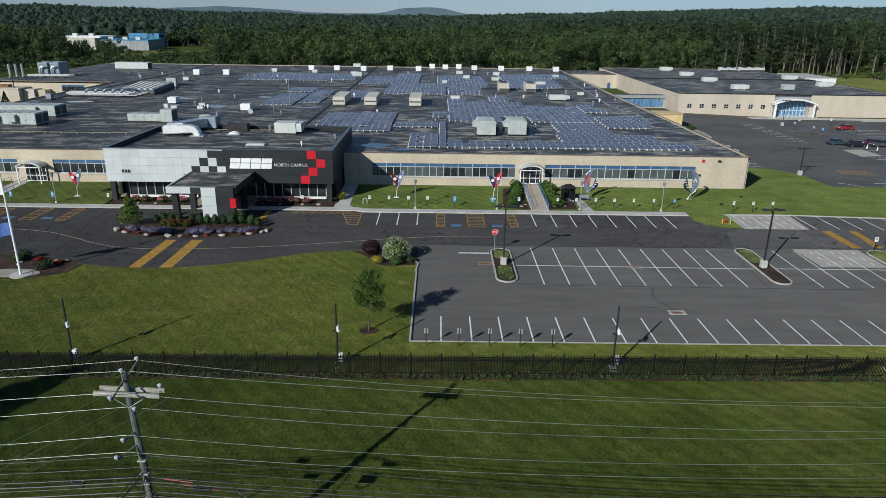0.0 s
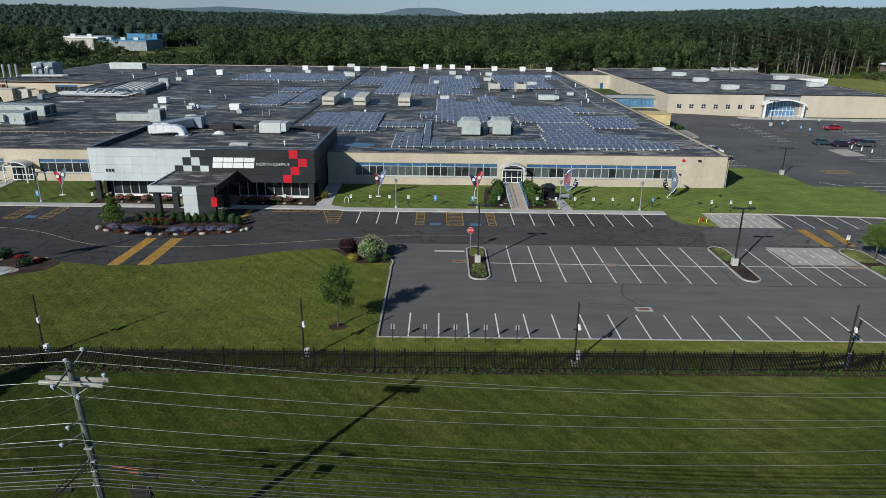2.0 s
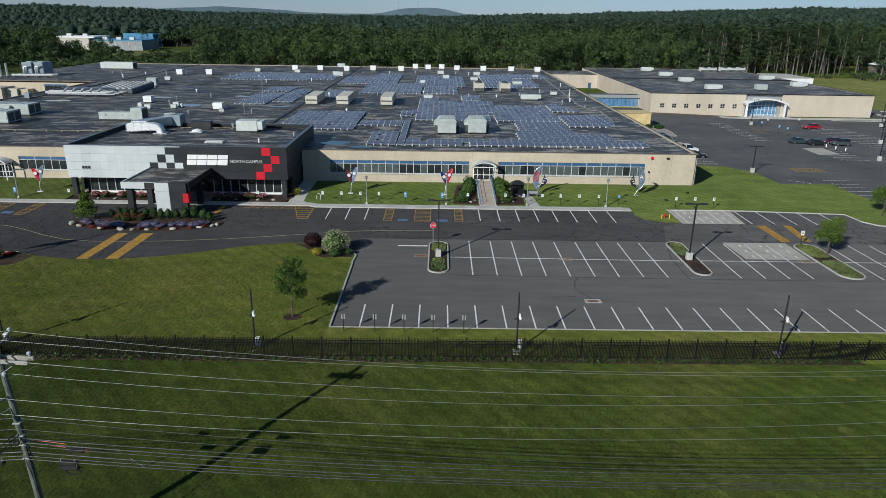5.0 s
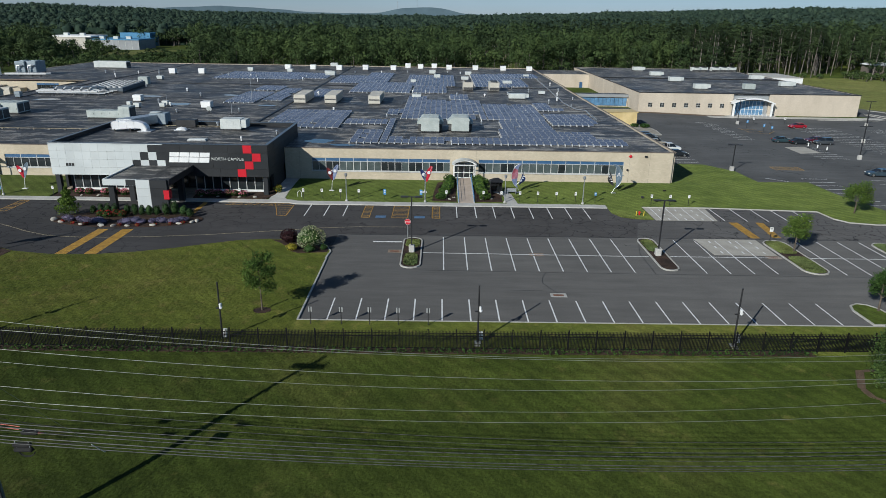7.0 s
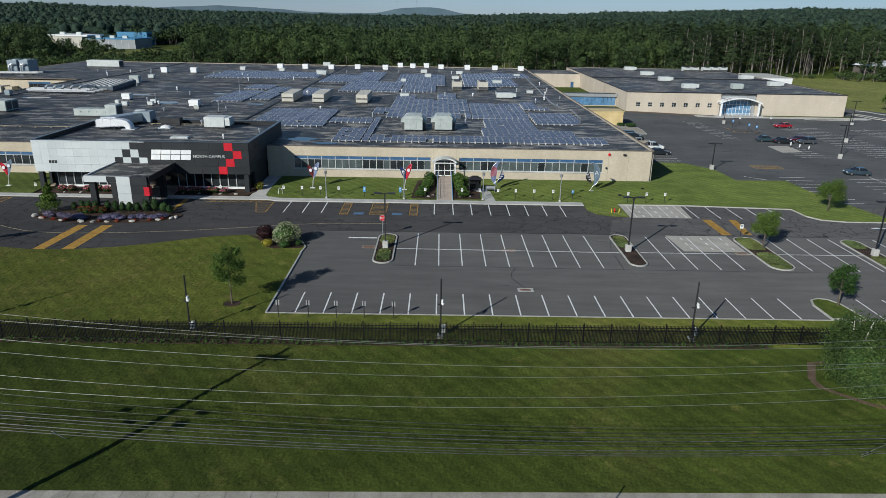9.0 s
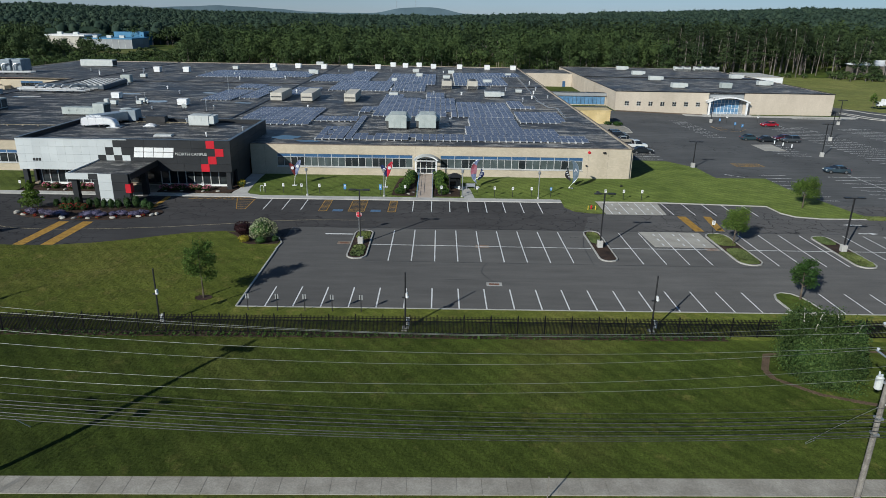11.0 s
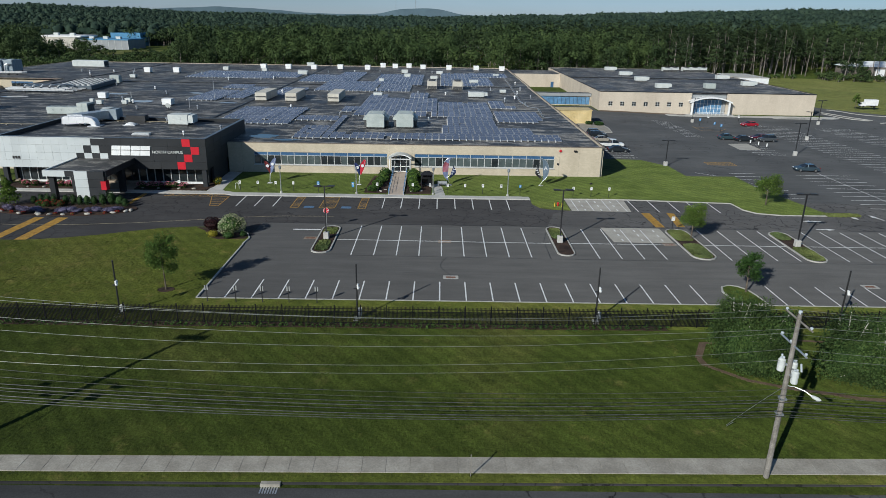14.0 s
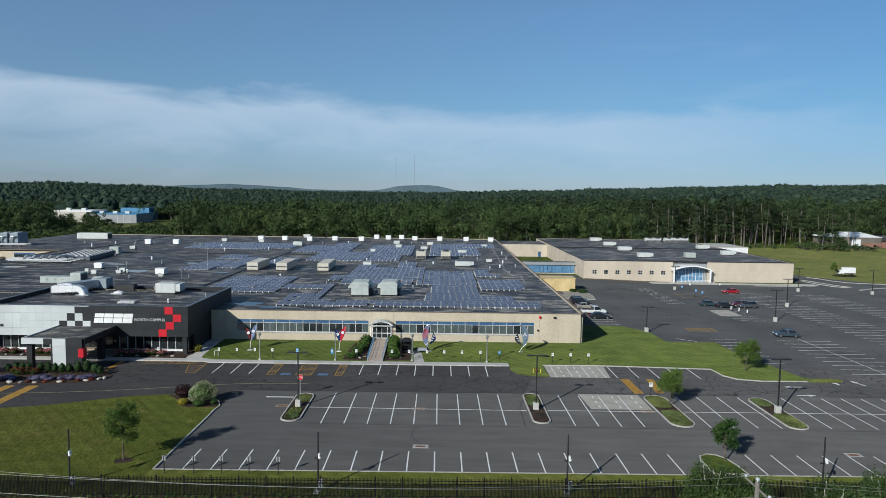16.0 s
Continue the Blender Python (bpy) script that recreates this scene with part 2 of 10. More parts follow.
def brick_material(name, c1, c2, mortar):
    m, n, l, p = nodes_of(name)
    g = n.new("ShaderNodeNewGeometry")
    s = n.new("ShaderNodeSeparateXYZ"); l.new(g.outputs["Position"], s.inputs[0])
    su = n.new("ShaderNodeMath"); su.operation = "ADD"; l.new(s.outputs[0], su.inputs[0]); l.new(s.outputs[1], su.inputs[1])
    c = n.new("ShaderNodeCombineXYZ"); l.new(su.outputs[0], c.inputs[0]); l.new(s.outputs[2], c.inputs[1])
    bt = n.new("ShaderNodeTexBrick")
    bt.inputs["Scale"].default_value, bt.inputs["Brick Width"].default_value, bt.inputs["Row Height"].default_value = 1.0, 0.4, 0.2
    bt.inputs["Mortar Size"].default_value = 0.012
    bt.inputs["Color1"].default_value, bt.inputs["Color2"].default_value, bt.inputs["Mortar"].default_value = (*c1, 1), (*c2, 1), (*mortar, 1)
    l.new(c.outputs[0], bt.inputs["Vector"])
    f = noise_fac(n, l, 0.25, 6, 0.65, (1, 1, 0.35))
    st = ramp(n, l, f, [(0.3, (0.86, 0.85, 0.84)), (0.7, (1.08, 1.08, 1.08))])
    l.new(mixc(n, l, 1.0, bt.outputs[0], st, "MULTIPLY"), p.inputs["Base Color"])
    p.inputs["Roughness"].default_value, p.inputs["Specular IOR Level"].default_value = 0.9, 0.2
    b = n.new("ShaderNodeBump")
    b.inputs["Strength"].default_value, b.inputs["Distance"].default_value = 0.4, 0.01
    l.new(bt.outputs["Fac"], b.inputs["Height"]); b.invert = True
    l.new(b.outputs[0], p.inputs["Normal"])
    return m


def glass_material(name, tint, rough=0.06):
    m, n, l, p = nodes_of(name)
    f = noise_fac(n, l, 0.8, 2)
    l.new(ramp(n, l, f, [(0.3, tint), (0.7, tuple(c * 1.6 for c in tint))]), p.inputs["Base Color"])
    p.inputs["Roughness"].default_value, p.inputs["Specular IOR Level"].default_value = rough, 0.6
    r = n.new("ShaderNodeObjectInfo").outputs["Random"]
    b = n.new("ShaderNodeBump")
    b.inputs["Strength"].default_value, b.inputs["Distance"].default_value = 0.05, 0.02
    l.new(f, b.inputs["Height"]); l.new(b.outputs[0], p.inputs["Normal"])
    return m


def solar_material():
    m, n, l, p = nodes_of("solar_cells")
    g = n.new("ShaderNodeNewGeometry")
    ck = n.new("ShaderNodeTexBrick")
    ck.offset = 0
    ck.inputs["Scale"].default_value, ck.inputs["Brick Width"].default_value, ck.inputs["Row Height"].default_value = 1, 0.16, 0.16
    ck.inputs["Mortar Size"].default_value = 0.006
    # cell blue is raised to hold some of the sky's reflection
    ck.inputs["Color1"].default_value, ck.inputs["Color2"].default_value = (0.088, 0.108, 0.158, 1), (0.110, 0.132, 0.186, 1)
    ck.inputs["Mortar"].default_value = (0.12, 0.13, 0.15, 1)
    l.new(g.outputs["Position"], ck.inputs["Vector"])
    v = ramp(n, l, g.outputs["Random Per Island"], [(0, (0.75, 0.76, 0.78)), (1, (1.4, 1.36, 1.32))])
    l.new(mixc(n, l, 1.0, ck.outputs[0], v, "MULTIPLY"), p.inputs["Base Color"])
    p.inputs["Roughness"].default_value, p.inputs["Specular IOR Level"].default_value = 0.16, 0.6
    return m


GRASS = grass_material("lawn_grass", (0.0285, 0.0435, 0.0082), (0.0425, 0.0590, 0.0118), (0.070, 0.0755, 0.0215), (0.106, 0.101, 0.0325), 0.58, 0.09)
# yellower and paler greens than the street lawn's
GRASS_INNER = grass_material("yellowish_lawn_grass", (0.054, 0.074, 0.014), (0.078, 0.093, 0.019), (0.105, 0.102, 0.030), (0.14, 0.122, 0.042), 0.54, 0.06)
GRASS_PALER = grass_material("paler_lawn_grass", (0.062, 0.088, 0.021), (0.082, 0.108, 0.028), (0.108, 0.122, 0.037), (0.125, 0.125, 0.042), 0.66, 0.08)
MEADOW = grass_material("meadow_grass", (0.070, 0.084, 0.026), (0.095, 0.104, 0.034), (0.13, 0.125, 0.050), (0.16, 0.145, 0.065), 0.55, 0.0)
ASPHALT_NEW = asphalt_material("asphalt_new", (0.0590, 0.0588, 0.0590), (0.0755, 0.0750, 0.0748), True, 0.07, 0.60, 0.6)
ASPHALT_OLD = asphalt_material("asphalt_old", (0.030, 0.0292, 0.0302), (0.047, 0.0460, 0.0472), True, 0.42, 0.40)
ASPHALT_WORN = asphalt_material("asphalt_worn", (0.046, 0.0455, 0.0465), (0.066, 0.0652, 0.0660), True, 0.42, 0.40)
ASPHALT_LOT = asphalt_material("asphalt_lot", (0.038, 0.0395, 0.0415), (0.061, 0.063, 0.0655), True, 0.17)
ROOF = roof_material()
JOINT_GREY = pmat("joint_sealant", (0.20, 0.18, 0.155), (0.26, 0.24, 0.21), 1.0, 8, 0.9, 0.0, grain=0.15)
COPING = pmat("brown_coping", (0.13, 0.105, 0.085), (0.19, 0.155, 0.125), 0.8, 6, 0.6, 0.05, grain=0.2)
TAN_BRICK = brick_material("tan_block", (0.54, 0.47, 0.36), (0.48, 0.42, 0.32), (0.44, 0.39, 0.30))
PALE_BLOCK = brick_material("pale_block", (0.56, 0.49, 0.40), (0.51, 0.445, 0.36), (0.45, 0.395, 0.32))
BLUE_TRIM = pmat("blue_spandrel", (0.035, 0.095, 0.20), (0.05, 0.12, 0.24), 0.6, 8, 0.4, 0.02, spec=0.5, grain=0.1)
GLASS = glass_material("window_glass", (0.016, 0.020, 0.022))
GLASS_PALE = glass_material("curtained_glass", (0.06, 0.075, 0.075), 0.1)
GLASS_BLUE = glass_material("blue_glass", (0.085, 0.175, 0.29), 0.12)
PANEL_FRAME = pmat("panel_frame", (0.36, 0.37, 0.39), (0.46, 0.47, 0.49), 1, 9, 0.4, 0.0, grain=0.1)
FRAME = pmat("window_frame", (0.50, 0.51, 0.51), (0.58, 0.58, 0.57), 1, 9, 0.45, 0.03, spec=0.5, grain=0.1)
WHITE_PANEL = pmat("white_composite_panel", (0.49, 0.52, 0.525), (0.55, 0.58, 0.58), 0.3, 7, 0.35, 0.02, spec=0.5, obrand=0.05, grain=0.06)
DARK_PANEL = pmat("charcoal_composite_panel", (0.022, 0.024, 0.027), (0.03, 0.032, 0.035), 0.3, 7, 0.5, 0.02, spec=0.25, obrand=0.12, grain=0.1)
DARK_METAL = pmat("dark_metal", (0.012, 0.012, 0.013), (0.022, 0.022, 0.024), 1, 12, 0.5, 0.05, spec=0.5, grain=0.2)
CAP_METAL = pmat("sheet_metal_cap", (0.07, 0.08, 0.095), (0.10, 0.11, 0.125), 0.5, 8, 0.3, 0.02, metal=0.5, spec=0.6, grain=0.1)
TAR = pmat("tar_seam", (0.014, 0.014, 0.015), (0.026, 0.026, 0.027), 0.8, 7, 0.6, 0.1, grain=0.3)
BALLAST = pmat("ballast_concrete", (0.50, 0.51, 0.51), (0.62, 0.62, 0.61), 1, 8, 0.7, 0.05, grain=0.2)
RED_PANEL = pmat("red_panel", (0.46, 0.008, 0.02), (0.53, 0.012, 0.025), 0.5, 8, 0.4, 0.02, spec=0.5, grain=0.08)
WHITE_PAINT = pmat("white_paint", (0.70, 0.71, 0.71), (0.80, 0.80, 0.79), 0.8, 9, 0.5, 0.04, spec=0.4, grain=0.1)
UNIT_PAINT = pmat("unit_paint", (0.47, 0.50, 0.49), (0.57, 0.59, 0.57), 0.6, 5, 0.5, 0.04, spec=0.4, grain=0.15)
UNIT_BEIGE = pmat("unit_beige", (0.46, 0.43, 0.37), (0.55, 0.52, 0.45), 0.6, 5, 0.5, 0.04, spec=0.4, grain=0.15)
GALV = pmat("galvanised", (0.42, 0.44, 0.46), (0.56, 0.58, 0.60), 1.2, 9, 0.38, 0.04, metal=0.7, spec=0.5, grain=0.2)
LOUVRE = pmat("unit_grille", (0.05, 0.05, 0.05), (0.09, 0.09, 0.09), 2, 14, 0.6, 0.1, grain=0.3)
PAINT_LINE = pmat("road_paint_white", (0.66, 0.66, 0.65), (0.82, 0.82, 0.81), 1.6, 12, 0.7, 0.1, grain=0.3)
PAINT_YELLOW = pmat("road_paint_yellow", (0.30, 0.17, 0.035), (0.52, 0.30, 0.05), 1.8, 14, 0.75, 0.1, grain=0.55)
PAINT_FADED = pmat("road_paint_faded", (0.24, 0.20, 0.125), (0.42, 0.355, 0.225), 1.8, 14, 0.75, 0.1, grain=0.5)
CONCRETE_PAD = pmat("parking_pad_concrete", (0.37, 0.345, 0.30), (0.46, 0.435, 0.38), 0.5, 9, 0.9, 0.15, grain=0.25)
FENCE_BLACK = pmat("black_fence_coating", (0.005, 0.005, 0.0055), (0.009, 0.009, 0.0095), 1, 12, 0.7, 0.02, spec=0.15, grain=0.2)
PAINT_BLUE = pmat("road_paint_blue", (0.06, 0.13, 0.24), (0.13, 0.22, 0.34), 2.5, 12, 0.75, 0.1, grain=0.5)
CONCRETE = pmat("concrete", (0.42, 0.41, 0.385), (0.52, 0.51, 0.48), 0.5, 9, 0.9, 0.15, obrand=0.07, grain=0.22)
CONCRETE_OLD = pmat("concrete_sidewalk", (0.28, 0.258, 0.218), (0.38, 0.355, 0.305), 0.7, 8, 0.9, 0.2, obrand=0.06, grain=0.28)
KERB = pmat("kerb_stone", (0.36, 0.35, 0.32), (0.47, 0.46, 0.43), 0.9, 9, 0.9, 0.2, grain=0.3)
MULCH = pmat("bark_mulch", (0.028, 0.017, 0.012), (0.072, 0.043, 0.029), 0.9, 11, 0.95, 0.8, grain=0.6, dist=0.05)
GRAVEL_DIRT = pmat("bare_soil", (0.090, 0.062, 0.040), (0.15, 0.105, 0.070), 0.8, 7, 0.95, 0.5, grain=0.5)
WOOD_POLE = pmat("weathered_pole", (0.17, 0.155, 0.135), (0.27, 0.25, 0.225), 1.5, 14, 0.9, 0.4, grain=0.4)
ARM_WOOD = pmat("pale_crossarm_wood", (0.30, 0.285, 0.25), (0.42, 0.40, 0.36), 1.5, 14, 0.9, 0.3, grain=0.35)
WOOD_GREEN = pmat("treated_pole", (0.085, 0.10, 0.085), (0.15, 0.165, 0.14), 1.5, 14, 0.9, 0.4, grain=0.4)
PORCELAIN = pmat("porcelain", (0.42, 0.46, 0.50), (0.52, 0.56, 0.60), 2, 9, 0.25, 0.0, spec=0.6, grain=0.1)
WIRE = pmat("aluminium_wire", (0.17, 0.18, 0.16), (0.26, 0.27, 0.24), 0.4, 3, 0.45, 0.0, metal=0.4, grain=0.15)
# paler patches stand for glints of the lashing wire
LASHED = pmat("lashed_cable", (0.010, 0.011, 0.011), (0.085, 0.087, 0.085), 3.2, 9, 0.5, 0.0, grain=0.3)
CABLE = pmat("black_cable", (0.02, 0.02, 0.021), (0.05, 0.05, 0.05), 0.5, 6, 0.6, 0.0, grain=0.3)
BARK = pmat("bark", (0.07, 0.055, 0.042), (0.14, 0.115, 0.09), 1.5, 10, 0.95, 0.6, grain=0.45)
BARK_PALE = pmat("birch_bark", (0.42, 0.40, 0.36), (0.60, 0.58, 0.54), 2.5, 12, 0.85, 0.3, grain=0.45)
TRUNK_GREY = pmat("pine_bark", (0.105, 0.092, 0.08), (0.20, 0.178, 0.158), 0.6, 5, 0.95, 0.4, island=0.3, grain=0.4)
LEAF = leafmat("maple_leaves", (0.046, 0.090, 0.018), (0.120, 0.185, 0.040), 0.35, 0.33)
LEAF_BIRCH = leafmat("birch_leaves", (0.022, 0.050, 0.015), (0.076, 0.120, 0.036), 0.5)
LEAF_BUSH = leafmat("hedge_leaves", (0.022, 0.055, 0.012), (0.06, 0.115, 0.025))
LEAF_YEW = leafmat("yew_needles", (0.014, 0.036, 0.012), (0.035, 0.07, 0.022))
LEAF_HEDGE = leafmat("clipped_hedge_leaves", (0.045, 0.095, 0.018), (0.10, 0.165, 0.035), 0.2)
LEAF_RED = leafmat("barberry_leaves", (0.014, 0.006, 0.008), (0.034, 0.012, 0.014))
LEAF_GOLD = leafmat("gold_shrub_leaves", (0.20, 0.17, 0.018), (0.36, 0.30, 0.035))
LEAF_CREAM = leafmat("dogwood_bracts", (0.12, 0.16, 0.06), (0.52, 0.52, 0.32), 0.2)
PETAL_PINK = leafmat("pink_petals", (0.50, 0.10, 0.20), (0.85, 0.34, 0.46), 0.2)
PETAL_RED = leafmat("red_petals", (0.22, 0.012, 0.016), (0.46, 0.03, 0.035), 0.2)
PETAL_PURPLE = leafmat("lavender_petals", (0.06, 0.062, 0.10), (0.16, 0.145, 0.25), 0.25)
GROUNDCOVER = leafmat("juniper", (0.095, 0.125, 0.045), (0.165, 0.20, 0.075))
WOODS_LEAF = woods_material("woods_leaves", (0.033, 0.054, 0.022), (0.047, 0.071, 0.030))
WOODS_LIGHT = woods_material("edge_leaves", (0.043, 0.070, 0.025), (0.059, 0.088, 0.033), 0.25)
PINE_LEAF = woods_material("pine_needles", (0.034, 0.054, 0.024), (0.049, 0.071, 0.032), 0.25)
# far woods bluer than the near leaves: air haze put into the colour
HAZED_CANOPY = pmat("far_canopy", (0.026, 0.046, 0.034), (0.046, 0.074, 0.052), 0.02, 0.12, 0.95, 0.0, grain=0.5, spec=0.05)
HAZED_LEAF = woods_material("hazed_crown_leaves", (0.026, 0.046, 0.034), (0.044, 0.068, 0.048), 0.25)
# distance haze is mixed into this blue-green
HAZY_HILL = pmat("hazy_far_hill", (0.085, 0.125, 0.150), (0.105, 0.148, 0.172), 0.004, 0.02, 1.0, 0.0, grain=0.15, spec=0.0)
ROCK = pmat("pale_rock", (0.32, 0.30, 0.265), (0.48, 0.455, 0.40), 1.5, 8, 0.9, 0.4, obrand=0.15, grain=0.3)
SIGN_WHITE = pmat("sign_face", (0.66, 0.67, 0.66), (0.74, 0.74, 0.73), 2, 9, 0.5, 0.0, spec=0.5, grain=0.08)
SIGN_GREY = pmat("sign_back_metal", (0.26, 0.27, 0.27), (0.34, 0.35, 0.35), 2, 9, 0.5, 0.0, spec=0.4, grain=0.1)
SIGN_BLUE = pmat("sign_blue", (0.06, 0.22, 0.48), (0.08, 0.26, 0.52), 2, 9, 0.5, 0.0, spec=0.5, grain=0.08)
SIGN_RED = pmat("sign_red", (0.48, 0.012, 0.03), (0.54, 0.02, 0.035), 2, 9, 0.5, 0.0, spec=0.5, grain=0.08)
INK = pmat("sign_ink", (0.03, 0.03, 0.03), (0.05, 0.05, 0.05), 2, 9, 0.6, 0.0, grain=0.08)
BLUE_RAIL = pmat("blue_rail_paint", (0.08, 0.20, 0.38), (0.10, 0.24, 0.43), 1, 9, 0.45, 0.03, spec=0.5, grain=0.1)
RAMP_CONCRETE = pmat("pinkish_ramp_concrete", (0.40, 0.33, 0.27), (0.48, 0.40, 0.33), 0.8, 9, 0.9, 0.1, grain=0.2)
PAVER = pmat("tan_pavers", (0.30, 0.24, 0.18), (0.40, 0.33, 0.26), 1.5, 9, 0.9, 0.2, grain=0.35)
YELLOW_METAL = pmat("yellow_cladding", (0.55, 0.43, 0.21), (0.64, 0.51, 0.27), 0.5, 6, 0.6, 0.05, grain=0.12)
YELLOW_POST = pmat("yellow_post", (0.62, 0.45, 0.04), (0.70, 0.52, 0.06), 1, 8, 0.5, 0.03, grain=0.15)
RED_SLEEVE = pmat("red_cable_sleeve", (0.36, 0.06, 0.04), (0.50, 0.09, 0.06), 3, 9, 0.5, 0.0, grain=0.2)
BRIGHT_METAL = pmat("bright_sheet_metal", (0.70, 0.71, 0.72), (0.80, 0.80, 0.81), 1.0, 6, 0.35, 0.03, metal=0.25, spec=0.5, grain=0.08)
UNIT_BLUE = pmat("blue_grey_casing", (0.20, 0.245, 0.28), (0.27, 0.315, 0.35), 0.6, 5, 0.5, 0.04, spec=0.4, grain=0.15)
UNIT_SLATE = pmat("slate_blue_casing", (0.06, 0.08, 0.105), (0.09, 0.115, 0.14), 0.6, 5, 0.5, 0.04, spec=0.4, grain=0.15)
UNIT_GREEN = pmat("green_grey_casing", (0.36, 0.40, 0.385), (0.45, 0.485, 0.465), 0.6, 5, 0.5, 0.04, spec=0.4, grain=0.15)
UNIT_SILVER = pmat("silver_pipe_jacket", (0.42, 0.43, 0.435), (0.56, 0.57, 0.57), 2, 8, 0.65, 0.03, metal=0.0, grain=0.2)
BROWN_SIDING = pmat("brown_grey_siding", (0.13, 0.115, 0.10), (0.17, 0.15, 0.13), 0.3, 3, 0.7, 0.03, grain=0.12)
RUBBER = pmat("tyre_rubber", (0.012, 0.012, 0.012), (0.022, 0.022, 0.022), 3, 20, 0.85, 0.1, grain=0.2)
RIM = pmat("wheel_rim", (0.35, 0.36, 0.37), (0.5, 0.5, 0.5), 3, 12, 0.3, 0.0, metal=0.8, grain=0.2)
CAR_GLASS = glass_material("car_glass", (0.01, 0.012, 0.014), 0.04)
LAMP_LENS = pmat("lamp_lens", (0.6, 0.6, 0.58), (0.7, 0.7, 0.68), 3, 12, 0.15, 0.0, spec=0.6, grain=0.05)
TAIL_RED = pmat("tail_lens", (0.30, 0.01, 0.01), (0.36, 0.015, 0.015), 3, 12, 0.2, 0.0, spec=0.6, grain=0.05)
SOLAR = solar_material()
PUDDLE = pmat("standing_water", (0.012, 0.013, 0.014), (0.02, 0.021, 0.022), 0.5, 4, 0.05, 0.0, spec=1.0, grain=0.1)
RUST = pmat("rusty_grate", (0.16, 0.075, 0.045), (0.26, 0.12, 0.07), 3, 14, 0.85, 0.3, grain=0.4)
SLATE_BLUE_CLOTH = pmat("slate_blue_cloth", (0.12, 0.15, 0.27), (0.20, 0.24, 0.36), 2, 9, 0.8, 0.05, grain=0.2)
DUSK_RED_CLOTH = pmat("dusk_red_cloth", (0.26, 0.06, 0.08), (0.30, 0.15, 0.2), 1.2, 9, 0.8, 0.05, grain=0.2)
RUST_CONCRETE = pmat("stained_collar", (0.20, 0.15, 0.11), (0.28, 0.22, 0.17), 2, 10, 0.9, 0.15, grain=0.3)
NAVY = pmat("navy_cloth", (0.012, 0.022, 0.085), (0.02, 0.035, 0.12), 2, 9, 0.8, 0.05, grain=0.2)
BLUE_CLOTH = pmat("blue_cloth", (0.06, 0.12, 0.34), (0.09, 0.17, 0.42), 2, 9, 0.8, 0.05, grain=0.2)
RED_CLOTH = pmat("red_cloth", (0.36, 0.012, 0.03), (0.46, 0.02, 0.04), 2, 9, 0.8, 0.05, grain=0.2)
DARK_RED_CLOTH = pmat("maroon_cloth", (0.09, 0.012, 0.014), (0.14, 0.02, 0.02), 2, 9, 0.8, 0.05, grain=0.2)
GREY_CLOTH = pmat("slate_cloth", (0.10, 0.14, 0.18), (0.15, 0.20, 0.25), 2, 9, 0.8, 0.05, grain=0.2)
BLACK_CLOTH = pmat("black_cloth", (0.02, 0.02, 0.022), (0.035, 0.035, 0.038), 2, 9, 0.8, 0.05, grain=0.2)
WHITE_CLOTH = pmat("white_cloth", (0.62, 0.63, 0.66), (0.72, 0.72, 0.74), 2, 9, 0.8, 0.05, grain=0.15)
METAL_SIDING = pmat("grey_siding", (0.25, 0.265, 0.275), (0.31, 0.325, 0.335), 0.2, 3, 0.6, 0.03, grain=0.1)
BLUE_ROOFING = pmat("blue_cladding", (0.06, 0.20, 0.36), (0.09, 0.25, 0.42), 0.2, 3, 0.5, 0.03, grain=0.1)
RED_BRICK = brick_material("red_brick", (0.26, 0.12, 0.08), (0.21, 0.10, 0.07), (0.3, 0.26, 0.22))


# ---- mesh helpers ----
rnd = random.Random(7)
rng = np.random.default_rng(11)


def sstep(a, b, v):
    t = min(1.0, max(0.0, (v - a) / (b - a)))
    return t * t * (3 - 2 * t)


def gz(x, y):
    """Height of the site: flat lots, a verge that falls to the street, a rise to the front wall, a lot that falls to the annex."""
    z = -1.12 * sstep(-8, -23.5, y)
    if 41 < y < 60:
        z += 0.36 * sstep(42.5, 53, y) * sstep(64, 54, x)
    if y > 70:
        z += sstep(70, 150, y) * (-0.85 * sstep(72, 104, x)) * sstep(56, 72, x)
    if y > 258:
        z += 0.0157 * max(-700, min(700, x)) * sstep(258, 420, y)
    return z


def mesh_ob(name, me, mat, parent=None):
    if mat:
        me.materials.append(mat)
    ob = new(name, me)
    ob.parent = parent
    return ob


def part(name, bm, mat, parent=None, label="", smooth=False):
    me = bpy.data.meshes.new(name)
    bm.normal_update()
    bm.to_mesh(me)
    bm.free()
    if smooth:
        me.polygons.foreach_set("use_smooth", [True] * len(me.polygons))
    ob = mesh_ob(name, me, mat, parent)
    if label:
        tagged(ob, label)
    return ob


def thing(name, x, y, z, label, category, group="", kind="", rz=0):
    ob = new(name)
    ob.matrix_world = pose(x, y, z, 0, 0, rz)
    ob.empty_display_size = 0.2
    return tagged(ob, label, category, group, kind)


def box(bm, x0, x1, y0, y1, z0, z1, bevel=0.0):
    v = [bm.verts.new(p) for p in ((x0, y0, z0), (x1, y0, z0), (x1, y1, z0), (x0, y1, z0), (x0, y0, z1), (x1, y0, z1), (x1, y1, z1), (x0, y1, z1))]
    fs = [bm.faces.new([v[i] for i in q]) for q in ((3, 2, 1, 0), (4, 5, 6, 7), (0, 1, 5, 4), (1, 2, 6, 5), (2, 3, 7, 6), (3, 0, 4, 7))]
    if bevel:
        es = list({e for f in fs for e in f.edges})
        bmesh.ops.bevel(bm, geom=es, offset=bevel, segments=1, affect="EDGES")
    return bm


